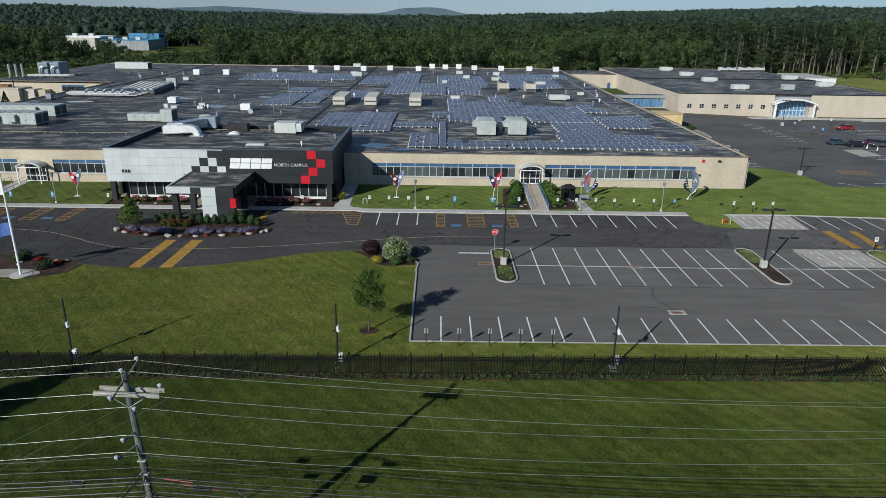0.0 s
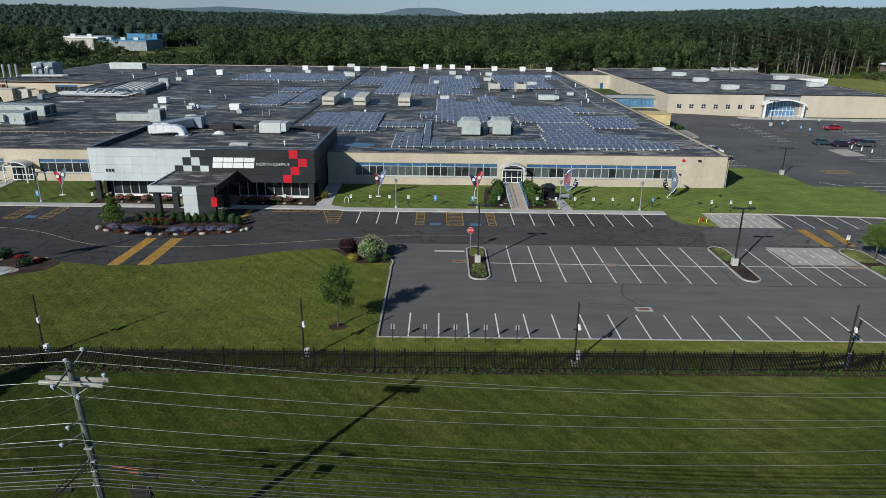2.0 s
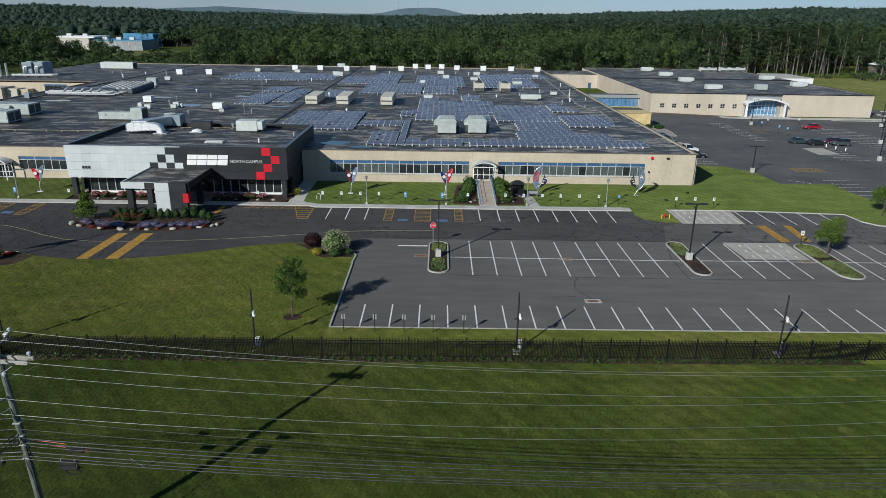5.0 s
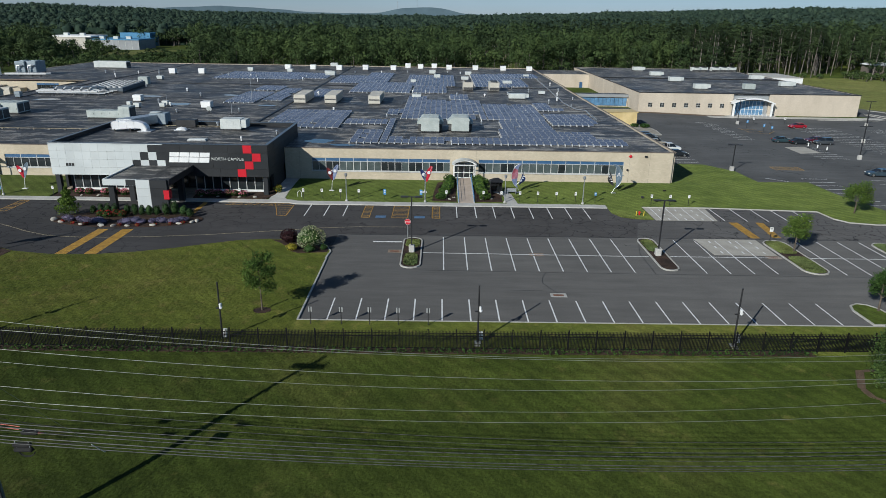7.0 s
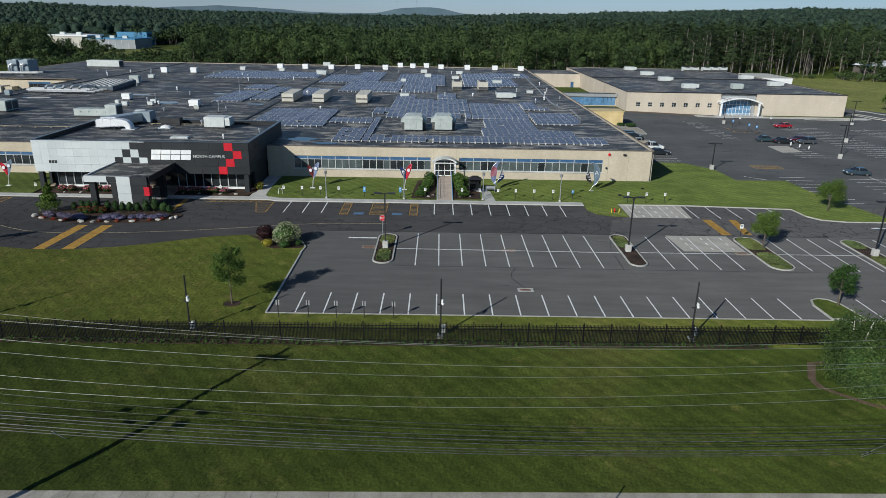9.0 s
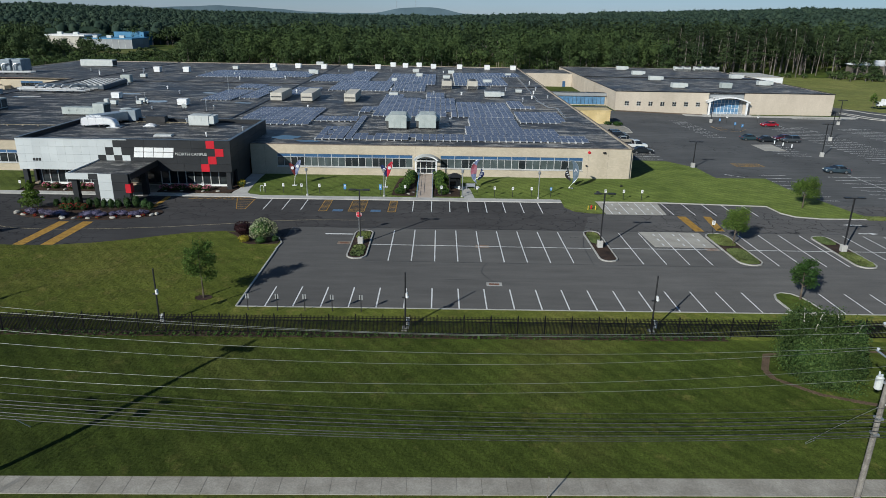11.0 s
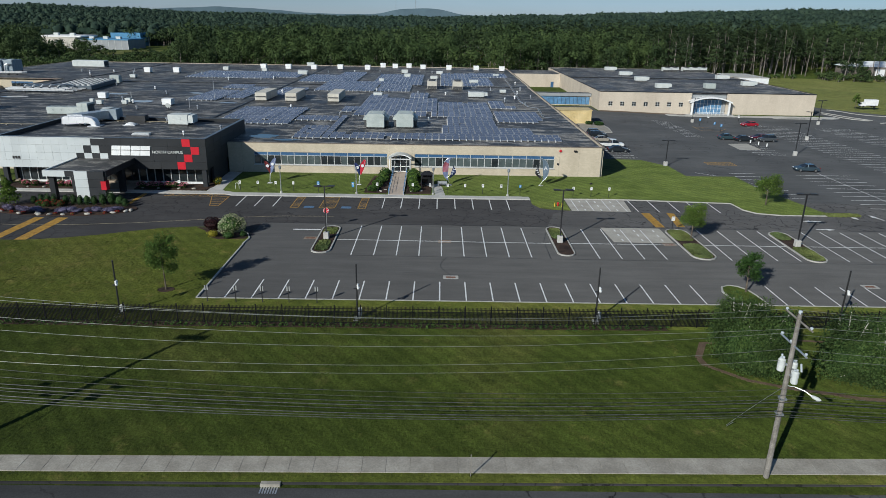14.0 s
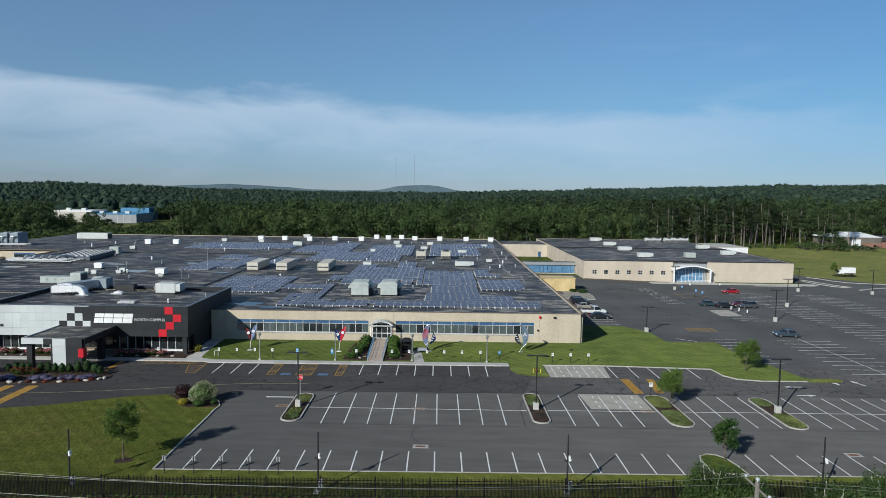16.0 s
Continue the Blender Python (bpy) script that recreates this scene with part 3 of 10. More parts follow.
def boxes(*args, bevel=0.0):
    bm = bmesh.new()
    for a in args:
        box(bm, *a, bevel=bevel)
    return bm


def tube(bm, pts, radii, n=6, cap=True):
    """A tube along points, each with its radius."""
    pts = [Vector(p) for p in pts]
    if isinstance(radii, (int, float)):
        radii = [radii] * len(pts)
    rings = []
    for i, p in enumerate(pts):
        d = (pts[min(i + 1, len(pts) - 1)] - pts[max(i - 1, 0)]).normalized()
        a = d.orthogonal().normalized() if abs(d.z) < 0.95 else Vector((1, 0, 0))
        a = (a - d * a.dot(d)).normalized()
        if abs(d.z) < 0.95:
            a = d.cross(Vector((0, 0, 1))).normalized()
        b = d.cross(a)
        rings.append([bm.verts.new(p + (a * math.cos(t) + b * math.sin(t)) * radii[i]) for t in (2 * math.pi * k / n for k in range(n))])
    for r, s in zip(rings, rings[1:]):
        for k in range(n):
            bm.faces.new((r[k], r[(k + 1) % n], s[(k + 1) % n], s[k]))
    if cap:
        bm.faces.new(list(reversed(rings[0])))
        bm.faces.new(rings[-1])
    return bm


def tubes(*args, n=6):
    bm = bmesh.new()
    for pts, r in args:
        tube(bm, pts, r, n)
    return bm


def prism(outline, z0, z1, bm=None):
    """An upright prism over an outline in plan."""
    bm = bm or bmesh.new()
    lo = [bm.verts.new((x, y, z0)) for x, y in outline]
    hi = [bm.verts.new((x, y, z1)) for x, y in outline]
    n = len(lo)
    bm.faces.new(hi)
    bm.faces.new(list(reversed(lo)))
    for i in range(n):
        bm.faces.new((lo[i], lo[(i + 1) % n], hi[(i + 1) % n], hi[i]))
    bmesh.ops.recalc_face_normals(bm, faces=bm.faces)
    return bm


def xprism(profile, x0, x1, bm=None):
    """A profile in (y, z), drawn out along x."""
    bm = bm or bmesh.new()
    a = [bm.verts.new((x0, y, z)) for y, z in profile]
    b = [bm.verts.new((x1, y, z)) for y, z in profile]
    n = len(a)
    bm.faces.new(a)
    bm.faces.new(list(reversed(b)))
    for i in range(n):
        bm.faces.new((a[i], b[i], b[(i + 1) % n], a[(i + 1) % n]))
    bmesh.ops.recalc_face_normals(bm, faces=bm.faces)
    return bm


def yprism(profile, y0, y1):
    """A profile in (x, z), drawn out along y."""
    bm = bmesh.new()
    a = [bm.verts.new((x, y0, z)) for x, z in profile]
    b = [bm.verts.new((x, y1, z)) for x, z in profile]
    n = len(a)
    bm.faces.new(a)
    bm.faces.new(list(reversed(b)))
    for i in range(n):
        bm.faces.new((a[i], b[i], b[(i + 1) % n], a[(i + 1) % n]))
    bmesh.ops.recalc_face_normals(bm, faces=bm.faces)
    return bm


def sheet(name, outline, mat, lift, step=4.0, skirt=0.3, zf=gz):
    """Ground cover over an outline in plan, draped on the site's heights, with a turned-down edge."""
    bm = bmesh.new()
    f = bm.faces.new([bm.verts.new((x, y, 0)) for x, y in outline])
    if f.normal.z < 0 or sum(a[0] * b[1] - b[0] * a[1] for a, b in zip(outline, outline[1:] + outline[:1])) < 0:
        bmesh.ops.reverse_faces(bm, faces=[f])
    xs, ys = [p[0] for p in outline], [p[1] for p in outline]
    for lo, hi, axis in ((min(xs), max(xs), 0), (min(ys), max(ys), 1)):
        k = math.ceil(lo / step) * step
        while k < hi:
            co, no = [0, 0, 0], [0, 0, 0]
            co[axis], no[axis] = k, 1
            bmesh.ops.bisect_plane(bm, geom=bm.verts[:] + bm.edges[:] + bm.faces[:], plane_co=co, plane_no=no)
            k += step
    rim = [e for e in bm.edges if e.is_boundary]
    ex = bmesh.ops.extrude_edge_only(bm, edges=rim)["geom"]
    low = {v for v in ex if isinstance(v, bmesh.types.BMVert)}
    for v in bm.verts:
        v.co.z = zf(v.co.x, v.co.y) + lift - (skirt if v in low else 0)
    bmesh.ops.recalc_face_normals(bm, faces=bm.faces)
    return part(name, bm, mat)


def strip(name, pts, width, mat, z0, z1, parent=None, zf=gz, bm=None):
    """A bar of some width along a line in plan (kerbs, painted lines)."""
    own = bm is None
    bm = bm or bmesh.new()
    P = [Vector((x, y)) for x, y in pts]
    rows = []
    for i, p in enumerate(P):
        d = (P[min(i + 1, len(P) - 1)] - P[max(i - 1, 0)]).normalized()
        o = Vector((-d.y, d.x)) * width / 2
        h = zf(p.x, p.y)
        rows.append([bm.verts.new((q.x, q.y, h + z)) for q, z in ((p + o, z0), (p + o, z1), (p - o, z1), (p - o, z0))])
    for a, b in zip(rows, rows[1:]):
        for k in range(3):
            bm.faces.new((a[k], b[k], b[k + 1], a[k + 1]))
    bm.faces.new(rows[0]); bm.faces.new(list(reversed(rows[-1])))
    return part(name, bm, mat, parent) if own else bm


def capsule(cx, y0, y1, w, n=7):
    r = w / 2
    top = [(cx + r * math.cos(a), y1 - r + r * math.sin(a)) for a in (math.pi * k / n for k in range(n + 1))]
    bot = [(cx - r * math.cos(a), y0 + r - r * math.sin(a)) for a in (math.pi * k / n for k in range(n + 1))]
    return top + bot


def quad_cloud(name, centres, sizes, mat, parent=None, flat=0.0, aspect=1.0, gen=None, normals=None, stray=0.24):
    """Many small leaf faces, each turned its own way."""
    g = gen or rng
    c = np.asarray(centres, float)
    n = len(c)
    s = np.broadcast_to(np.asarray(sizes, float), (n,))
    u = g.normal(size=(n, 3))
    u[:, 2] *= 1 - flat
    u /= np.linalg.norm(u, axis=1, keepdims=True)
    w = g.normal(size=(n, 3))
    w[:, 2] *= 1 - flat
    v = np.cross(u, w)
    if flat:
        v = w - u * (u * w).sum(1, keepdims=True)
    v /= np.linalg.norm(v, axis=1, keepdims=True)
    if normals is not None:
        nn = np.asarray(normals, float) + g.normal(size=(n, 3)) * stray
        nn /= np.linalg.norm(nn, axis=1, keepdims=True)
        u = np.cross(nn, w)
        u /= np.linalg.norm(u, axis=1, keepdims=True)
        v = np.cross(nn, u)
    u *= (s * 0.5)[:, None]
    v *= (s * 0.5 * aspect)[:, None]
    q = np.stack([c - u, c + v * 0.9, c + u, c - v * 0.9], 1).reshape(-1, 3)
    me = bpy.data.meshes.new(name)
    me.vertices.add(4 * n)
    me.vertices.foreach_set("co", q.ravel())
    me.loops.add(4 * n)
    me.loops.foreach_set("vertex_index", np.arange(4 * n))
    me.polygons.add(n)
    me.polygons.foreach_set("loop_start", np.arange(0, 4 * n, 4))
    me.update(calc_edges=True)
    return mesh_ob(name, me, mat, parent)


def shell_points(n, r, squash=(1, 1, 1), inner=0.72, g=None, lumps=5, lump=0.25, below=-0.6):
    """Points through the outer layer of an uneven, lumpy ball."""
    g = g or rng
    d = g.normal(size=(int(n * 1.9), 3))
    d /= np.linalg.norm(d, axis=1, keepdims=True)
    d = d[d[:, 2] > below][:n]
    ax = g.normal(size=(lumps, 3))
    ax /= np.linalg.norm(ax, axis=1, keepdims=True)
    k = 1 - lump + lump * 1.6 * np.max(np.clip(d @ ax.T, 0, 1) ** 3, axis=1)
    rad = r * k * (inner + (1 - inner) * g.random(len(d)) ** 0.5)
    return d * rad[:, None] * np.array(squash)


# ---- ground, lots, lawns ----
def ground_sheet():
    def axis(lo, mid0, mid1, hi, fine, n):
        a = np.arange(mid0, mid1 + fine, fine)
        left = mid0 - np.geomspace(fine, mid0 - lo, n)[::-1]
        right = mid1 + np.geomspace(fine, hi - mid1, n)
        return np.concatenate([left, a, right])
    xs, ys = axis(-3800, -300, 320, 3800, 5, 24), axis(-1500, -60, 460, 4700, 5, 24)
    co = [(x, y, gz(x, y) - 0.06 - (0.3 if y < -26 else 0)) for y in ys for x in xs]
    w = len(xs)
    fc = [(j * w + i, j * w + i + 1, (j + 1) * w + i + 1, (j + 1) * w + i) for j in range(len(ys) - 1) for i in range(w - 1)]
    me = bpy.data.meshes.new("ground")
    me.from_pydata(co, [], fc)
    return tagged(mesh_ob("ground", me, GRASS), "gently sloping grassy ground of the whole site", "ground", kind="structure")


ground_sheet()


def S(ob, label, cat):
    return tagged(ob, label, cat, kind="structure")


S(sheet("road", [(-130, 12), (39.5, 12), (39.5, 26), (41.5, 33), (44.4, 35), (44.4, 41.3), (-130, 41.3)], ASPHALT_OLD, 0.0), "old dark cracked asphalt drive before the building", "road")
S(sheet("road", [(39.5, 12), (110, 12), (110, 41.3), (44.4, 41.3), (44.4, 35), (41.5, 33), (39.5, 26)], ASPHALT_WORN, 0.0), "worn grey cracked asphalt drive behind the lot", "road")
S(sheet("parking_lot", [(0, 0), (200, 0), (200, 26.3), (0, 26.3)], ASPHALT_NEW, 0.006), "smooth grey asphalt parking lot", "parking lot")
S(sheet("rear_parking_lot", [(53.7, 42.5), (230, 26.6), (230, 151.5), (53.7, 151.5)], ASPHALT_LOT, -0.004), "worn dark asphalt lot beside the buildings", "parking lot")
S(sheet("rear_service_drive", [(53.9, 151.5), (74.5, 151.5), (74.5, 163), (53.9, 163)], ASPHALT_LOT, -0.004), "asphalt service drive between two buildings", "road")

def sy(x):
    """The street runs slightly askew to the lot."""
    return 0.0117 * (x - 22)


def fy(x):
    """The fence line."""
    return -5.75 + 0.008 * (x - 10)


CURVE = [(-0.1, 17), (0.1, 19.4), (-0.7, 21.4), (-2.3, 22.9), (-4.4, 23.5), (-8.3, 23.8), (-12.3, 23), (-15.5, 21.6), (-18.9, 19.9), (-23, 18.3), (-27.7, 17.2), (-33, 17.1), (-37.6, 18.0), (-42, 20.0), (-49.3, 21.5), (-62, 23.2), (-90, 26)]
S(sheet("street", [(-200, -38.5 + sy(-200)), (240, -38.5 + sy(240)), (240, -26.55 + sy(240)), (-200, -26.55 + sy(-200))], ASPHALT_LOT, 0, zf=lambda x, y: -1.30), "dark asphalt street along the verge", "road")
S(sheet("street_lawn", [(-160, -23.92 + sy(-160)), (200, -23.92 + sy(200)), (200, -6.0), (-160, -6.0)], GRASS, 0.1), "mown dark green lawn between fence and sidewalk", "lawn")
S(sheet("front_lawn", [(-160, -6.0), (200, -6.0), (200, -0.1), (-0.1, -0.1)] + CURVE + [(-160, 30)], GRASS_INNER, 0.1), "mown green lawn with worn yellow patches", "lawn")


def turf(x0, x1, lower, upper, step, amp, mat, label, skip=lambda x, y: False, lift=0.0):
    """Tufty mown grass: a fine uneven sheet between two lines in plan, which lies on the lawn and meets it at its rim."""
    nx, ny = int((x1 - x0) / step) + 1, int((upper((x0 + x1) / 2) - lower((x0 + x1) / 2)) / step) + 1
    xs = np.linspace(x0, x1, nx)
    lo, hi = np.array([lower(x) for x in xs]), np.array([upper(x) for x in xs])
    V = np.linspace(0, 1, ny)[:, None]
    X, Y = np.broadcast_to(xs, (ny, nx)), lo[None, :] * (1 - V) + hi[None, :] * V
    gt = np.random.default_rng(41)
    rim = np.minimum(np.minimum(np.minimum(Y - lo[None, :], hi[None, :] - Y), np.minimum(X - x0, x1 - X)), 0.5) / 0.5
    q = np.clip((Y + 8) / -15.5, 0, 1)
    Z = -1.12 * q * q * (3 - 2 * q) + 0.104 + lift + (gt.random((ny, nx)) * amp + 0.012) * rim
    X = X + gt.uniform(-0.3, 0.3, (ny, nx)) * step * rim
    Y = Y + gt.uniform(-0.3, 0.3, (ny, nx)) * step * rim
    idx = np.arange(nx * ny).reshape(ny, nx)
    quads = np.stack([idx[:-1, :-1], idx[:-1, 1:], idx[1:, 1:], idx[1:, :-1]], -1).reshape(-1, 4)
    fx, fyy = X.ravel()[quads[:, 0]], Y.ravel()[quads[:, 0]]
    quads = quads[~np.array([skip(p, r) for p, r in zip(fx, fyy)])]
    me = bpy.data.meshes.new("turf")
    me.vertices.add(nx * ny)
    me.vertices.foreach_set("co", np.stack([X, Y, Z], -1).ravel())
    me.loops.add(quads.size)
    me.loops.foreach_set("vertex_index", quads.ravel())
    me.polygons.add(len(quads))
    me.polygons.foreach_set("loop_start", np.arange(0, quads.size, 4))
    me.update(calc_edges=True)
    return tagged(mesh_ob("turf", me, mat), label, "grass", kind="stuff")


BIRCH_BED = [(46.7, -11.2), (46.9, -12.4), (48.3, -13.5), (49.8, -14.6), (52.5, -15.5), (54, -15.95), (56, -16.3), (58, -16.9), (61, -17.2), (66, -16), (67.5, -9), (56, -7.6), (48, -8.6)]
bed_x, bed_y = [p[0] for p in BIRCH_BED[:10]], [p[1] for p in BIRCH_BED[:10]]
curve_x, curve_y = [p[0] for p in CURVE[::-1]], [p[1] for p in CURVE[::-1]]
turf(-27, 60, lambda x: -23.94 + sy(x), lambda x: fy(x) - 0.85, 0.10, 0.075, GRASS, "tufty mown grass between fence and sidewalk", lambda x, y: x > 46.6 and y > np.interp(x, bed_x, bed_y) - 0.05)
turf(-46, -0.3, lambda x: fy(x) + 0.4, lambda x: min(float(np.interp(x, curve_x, curve_y)) - 0.25, 17.6 + 1.3 * max(0.0, -8.0 - x), 12.8 + 1.4 * max(0.0, x + 40.0)), 0.14, 0.10, GRASS_INNER, "tufty mown grass inside the fence", lambda x, y: (x + 3.8) ** 2 + (y - 1.9) ** 2 < 0.9)
turf(-8, 56, lambda x: -26.42 + sy(x), lambda x: -25.63 + sy(x), 0.09, 0.11, GRASS_INNER, "scruffy grass beside the street", lift=-0.1)
S(sheet("verge", [(-160, -26.5 + sy(-160)), (200, -26.5 + sy(200)), (200, -25.58 + sy(200)), (-160, -25.58 + sy(-160))], GRASS_INNER, 0.0), "scruffy grass verge beside the street", "lawn")
S(sheet("building_lawn", [(-110, 42.9), (-47.3, 42.9), (-47.3, 55.4), (-110, 55.4)], GRASS_PALER, 0.1), "mown lawn before the office windows", "lawn")
S(sheet("flag_lawn", [(-10.9, 55.8), (-10.95, 47.0), (-10.8, 43.9), (-10.0, 42.95), (-8.6, 42.4), (16.2, 42.3), (16.2, 55.8)], GRASS_PALER, 0.1), "mown lawn with banner stands", "lawn")
S(sheet("corner_lawn", [(18.9, 42.3), (39.1, 42.3), (39.0, 38.2), (40, 36), (42, 35.1), (44.4, 34.9), (44.4, 41.5), (54, 41.7), (70.9, 40.3), (71.3, 36.4), (72.6, 34.7), (76, 33.8), (84.6, 33.9), (83, 36.5), (79.9, 52), (79.7, 59.6), (70.5, 59.3), (70.0, 68.0), (66, 74), (53.7, 75), (53.7, 55.9), (18.9, 55.9)], GRASS_PALER, 0.1), "striped mown lawn at the building's corner", "lawn")
S(sheet("far_field", [(146, 154), (240, 154), (300, 200), (300, 300), (150, 300)], MEADOW, 0.02), "open grass field behind the annex", "lawn")

# kerbs
for pts in ([(0, 17), (0, 0), (200, 0)], [(p[0], p[1]) for p in CURVE[:5]], [(44.4, 41.4), (54, 41.55), (70.9, 40.2), (71.3, 36.4), (72.6, 34.6), (76, 33.7), (84.6, 33.8)]):
    if pts[0] == (0, 17):
        pts = [(0, 17), (0, 0.0)]
        S(strip("kerb", [(-0.0, -0.07), (200, -0.07)], 0.17, KERB, -0.25, 0.135), "pale concrete kerb", "kerb")
    S(strip("kerb", pts, 0.17, KERB, -0.25, 0.135), "pale concrete kerb", "kerb")


S(strip("kerb", [(-200, -26.55 + sy(-200)), (240, -26.55 + sy(240))], 0.16, ASPHALT_OLD, -0.25, -0.05), "low dark asphalt road edge along the street", "kerb")


def island(name, outline, label, fill, fill_label):
    ring = outline + outline[:1]
    S(strip("kerb", ring, 0.17, KERB, -0.1, 0.15), "pale concrete kerb round a parking island", "kerb")
    S(sheet(name, outline, fill, 0.10, 3.0), fill_label, label)


island("planting_bed", capsule(10.0, 14.1, 25.0, 2.3), "flower bed", MULCH, "bark mulch in a kerbed parking island")
island("planting_bed", capsule(40.3, 14.3, 26.0, 2.1), "flower bed", MULCH, "bark mulch in a kerbed parking island")
island("planting_bed", [(x + (y - 19.6) * -0.02, y) for x, y in capsule(57.1, 13.6, 25.8, 2.9)], "flower bed", MULCH, "bark mulch in a kerbed parking island")
island("planting_bed", capsule(70.8, 13.2, 25.2, 2.5), "flower bed", MULCH, "bark mulch in a kerbed parking island")
island("planting_bed", [(55.1, 0.3), (55.0, 3.6), (55.4, 4.8), (56.3, 5.3), (57.2, 5.0), (57.9, 4.0), (58.2, 2.4), (58.4, 0.3)], "lawn", GRASS, "grass in a kerbed parking island")
E30 = [(-30.1 + 10.4 * math.cos(a), 31.8 + 3.8 * math.sin(a) * (1 if math.sin(a) < 0 else 0.95)) for a in (2 * math.pi * k / 40 for k in range(40))]
S(sheet("planting_bed", E30, MULCH, 0.08, 3.0), "dark mulched bed before the entrance canopy", "flower bed")
S(sheet("planting_bed", [(-37.8, 17.9), (-38.2, 15.4), (-40.9, 13.7), (-44.4, 13.3), (-54, 13.8), (-56, 18), (-52, 21.5), (-42, 19.9)], MULCH, 0.13, 3.0), "mulched bed round the flagpole", "flower bed")
S(sheet("planting_bed", [(-8.0, 23.4), (-6.6, 22.2), (-5.6, 20.8), (-4.8, 19.2), (-3.7, 18.5), (-0.3, 18.9), (-0.25, 20.3), (-1.1, 21.6), (-2.5, 22.7), (-4.5, 23.3)], MULCH, 0.14, 3.0), "mulched bed with mixed shrubs", "flower bed")
S(sheet("planting_bed", [(-150, fy(-150) - 0.8), (46, fy(46) - 0.8), (46, fy(46) + 0.15), (-150, fy(-150) + 0.15)], MULCH, 0.13, 4.0), "mulch strip along the fence", "flower bed")
S(sheet("planting_bed", [(-4.3 + 0.85 * math.cos(a) + 0.5, 1.9 + 0.7 * math.sin(a)) for a in (2 * math.pi * k / 14 for k in range(14))], MULCH, 0.13), "mulch ring at a young tree", "flower bed")
S(sheet("planting_bed", BIRCH_BED, GRAVEL_DIRT, 0.16), "brown mulch edge round the birches", "flower bed")
S(sheet("birch_lawn", [(56.5 + (x - 56.5) * 0.94, -12.2 + (y + 12.2) * 0.90) for x, y in BIRCH_BED], GRASS, 0.2), "rough grass under the birches", "lawn")
S(sheet("planting_bed", [(-46.8, 43.1), (-34.5, 43.1), (-34.5, 46.6), (-46.8, 46.6)], MULCH, 0.12), "mulched bed under the entrance hall windows", "flower bed")
S(sheet("planting_bed", [(-25.2, 43.6), (-13.6, 43.6), (-12.8, 45.6), (-12.8, 48.2), (-13.6, 48.2), (-25.2, 46.6)], MULCH, 0.12), "mulched bed under the entrance hall windows", "flower bed")
S(sheet("planting_bed", [(12.2, 43.4), (16.0, 43.0), (16.0, 55.5), (13.0, 54), (12.4, 48)], MULCH, 0.14), "mulched bed beside the entrance ramp", "flower bed")
S(sheet("planting_bed", [(19.0, 43.0), (23.2, 43.2), (23.2, 47), (21.0, 50), (20.6, 55.5), (19.0, 55.5)], MULCH, 0.14), "mulched bed beside the entrance ramp", "flower bed")
S(sheet("concrete_apron", [(44.6, 34.7), (53.6, 34.7), (54.1, 41.4), (44.6, 41.4)], CONCRETE_PAD, 0.012), "pale concrete parking apron", "pavement")
S(sheet("concrete_apron", [(47.4, 20.0), (55.2, 20.0), (55.2, 26.3), (47.0, 26.3)], CONCRETE_PAD, 0.016), "pale concrete parking apron", "pavement")
S(sheet("walkway", [(54.2, 110.2), (66.5, 109.4), (68.7, 109.6), (69.4, 116), (69.0, 126.4), (62.5, 126.6), (62.5, 118.5), (54.2, 118.5)], CONCRETE_OLD, 0.1, 2.0), "pale concrete walk beside the building", "pavement")
S(strip("kerb", [(54.2, 110.1), (66.5, 109.3), (68.8, 109.5), (69.5, 116), (69.1, 126.5)], 0.17, KERB, -0.1, 0.13), "pale concrete kerb round a walk", "kerb")
S(sheet("concrete_apron", [(92.8, 88.1), (98.0, 89.2), (98.4, 97.3), (93.2, 96.1)], CONCRETE_PAD, 0.016), "pale concrete parking apron", "pavement")
S(sheet("concrete_path", [(23.8, 42.2), (25.5, 42.2), (25.0, 47.2), (24.4, 48.9), (21.4, 48.9), (21.4, 47.0), (23.6, 46.8)], CONCRETE, 0.13, 2), "pale concrete path to a shelter", "pavement")
S(sheet("concrete_path", [(-13.2, 43.0), (-10.2, 42.95), (-10.9, 44.0), (-11.0, 47.0), (-10.95, 55.6), (-13.3, 55.6)], CONCRETE, 0.104, 2), "pale concrete path beside the entrance hall", "pavement")
S(sheet("entrance_floor", [(-34.4, 41.8), (-25.2, 41.8), (-25.2, 48.5), (-34.4, 48.5)], PAVER, 0.10, 2), "tan paved floor under the entrance canopy", "pavement")


def sidewalk(name, x0, x1, pitch, y0, y1, lift, mat, label):
    top = S(thing(name, 0, 0, 0, label, "sidewalk"), label, "sidewalk")
    zc = gz(0, (y0 + y1) / 2)
    base = boxes((x0, x1, y0 + 0.02, y1 - 0.02, zc - 0.25, zc + lift - 0.02))
    part("bedding", base, mat, top)
    me = None
    n = int((x1 - x0) / pitch)
    for i in range(n):
        if me is None:
            bm = boxes((0.008, pitch - 0.008, y0, y1, zc - 0.06, zc + lift), bevel=0.008)
            me = bpy.data.meshes.new("slab")
            bm.to_mesh(me); bm.free()
            me.materials.append(mat)
        ob = new("slab", me)
        ob.parent = top
        ob.location = (x0 + i * pitch, 0, rnd.uniform(-0.004, 0.004))
    return top


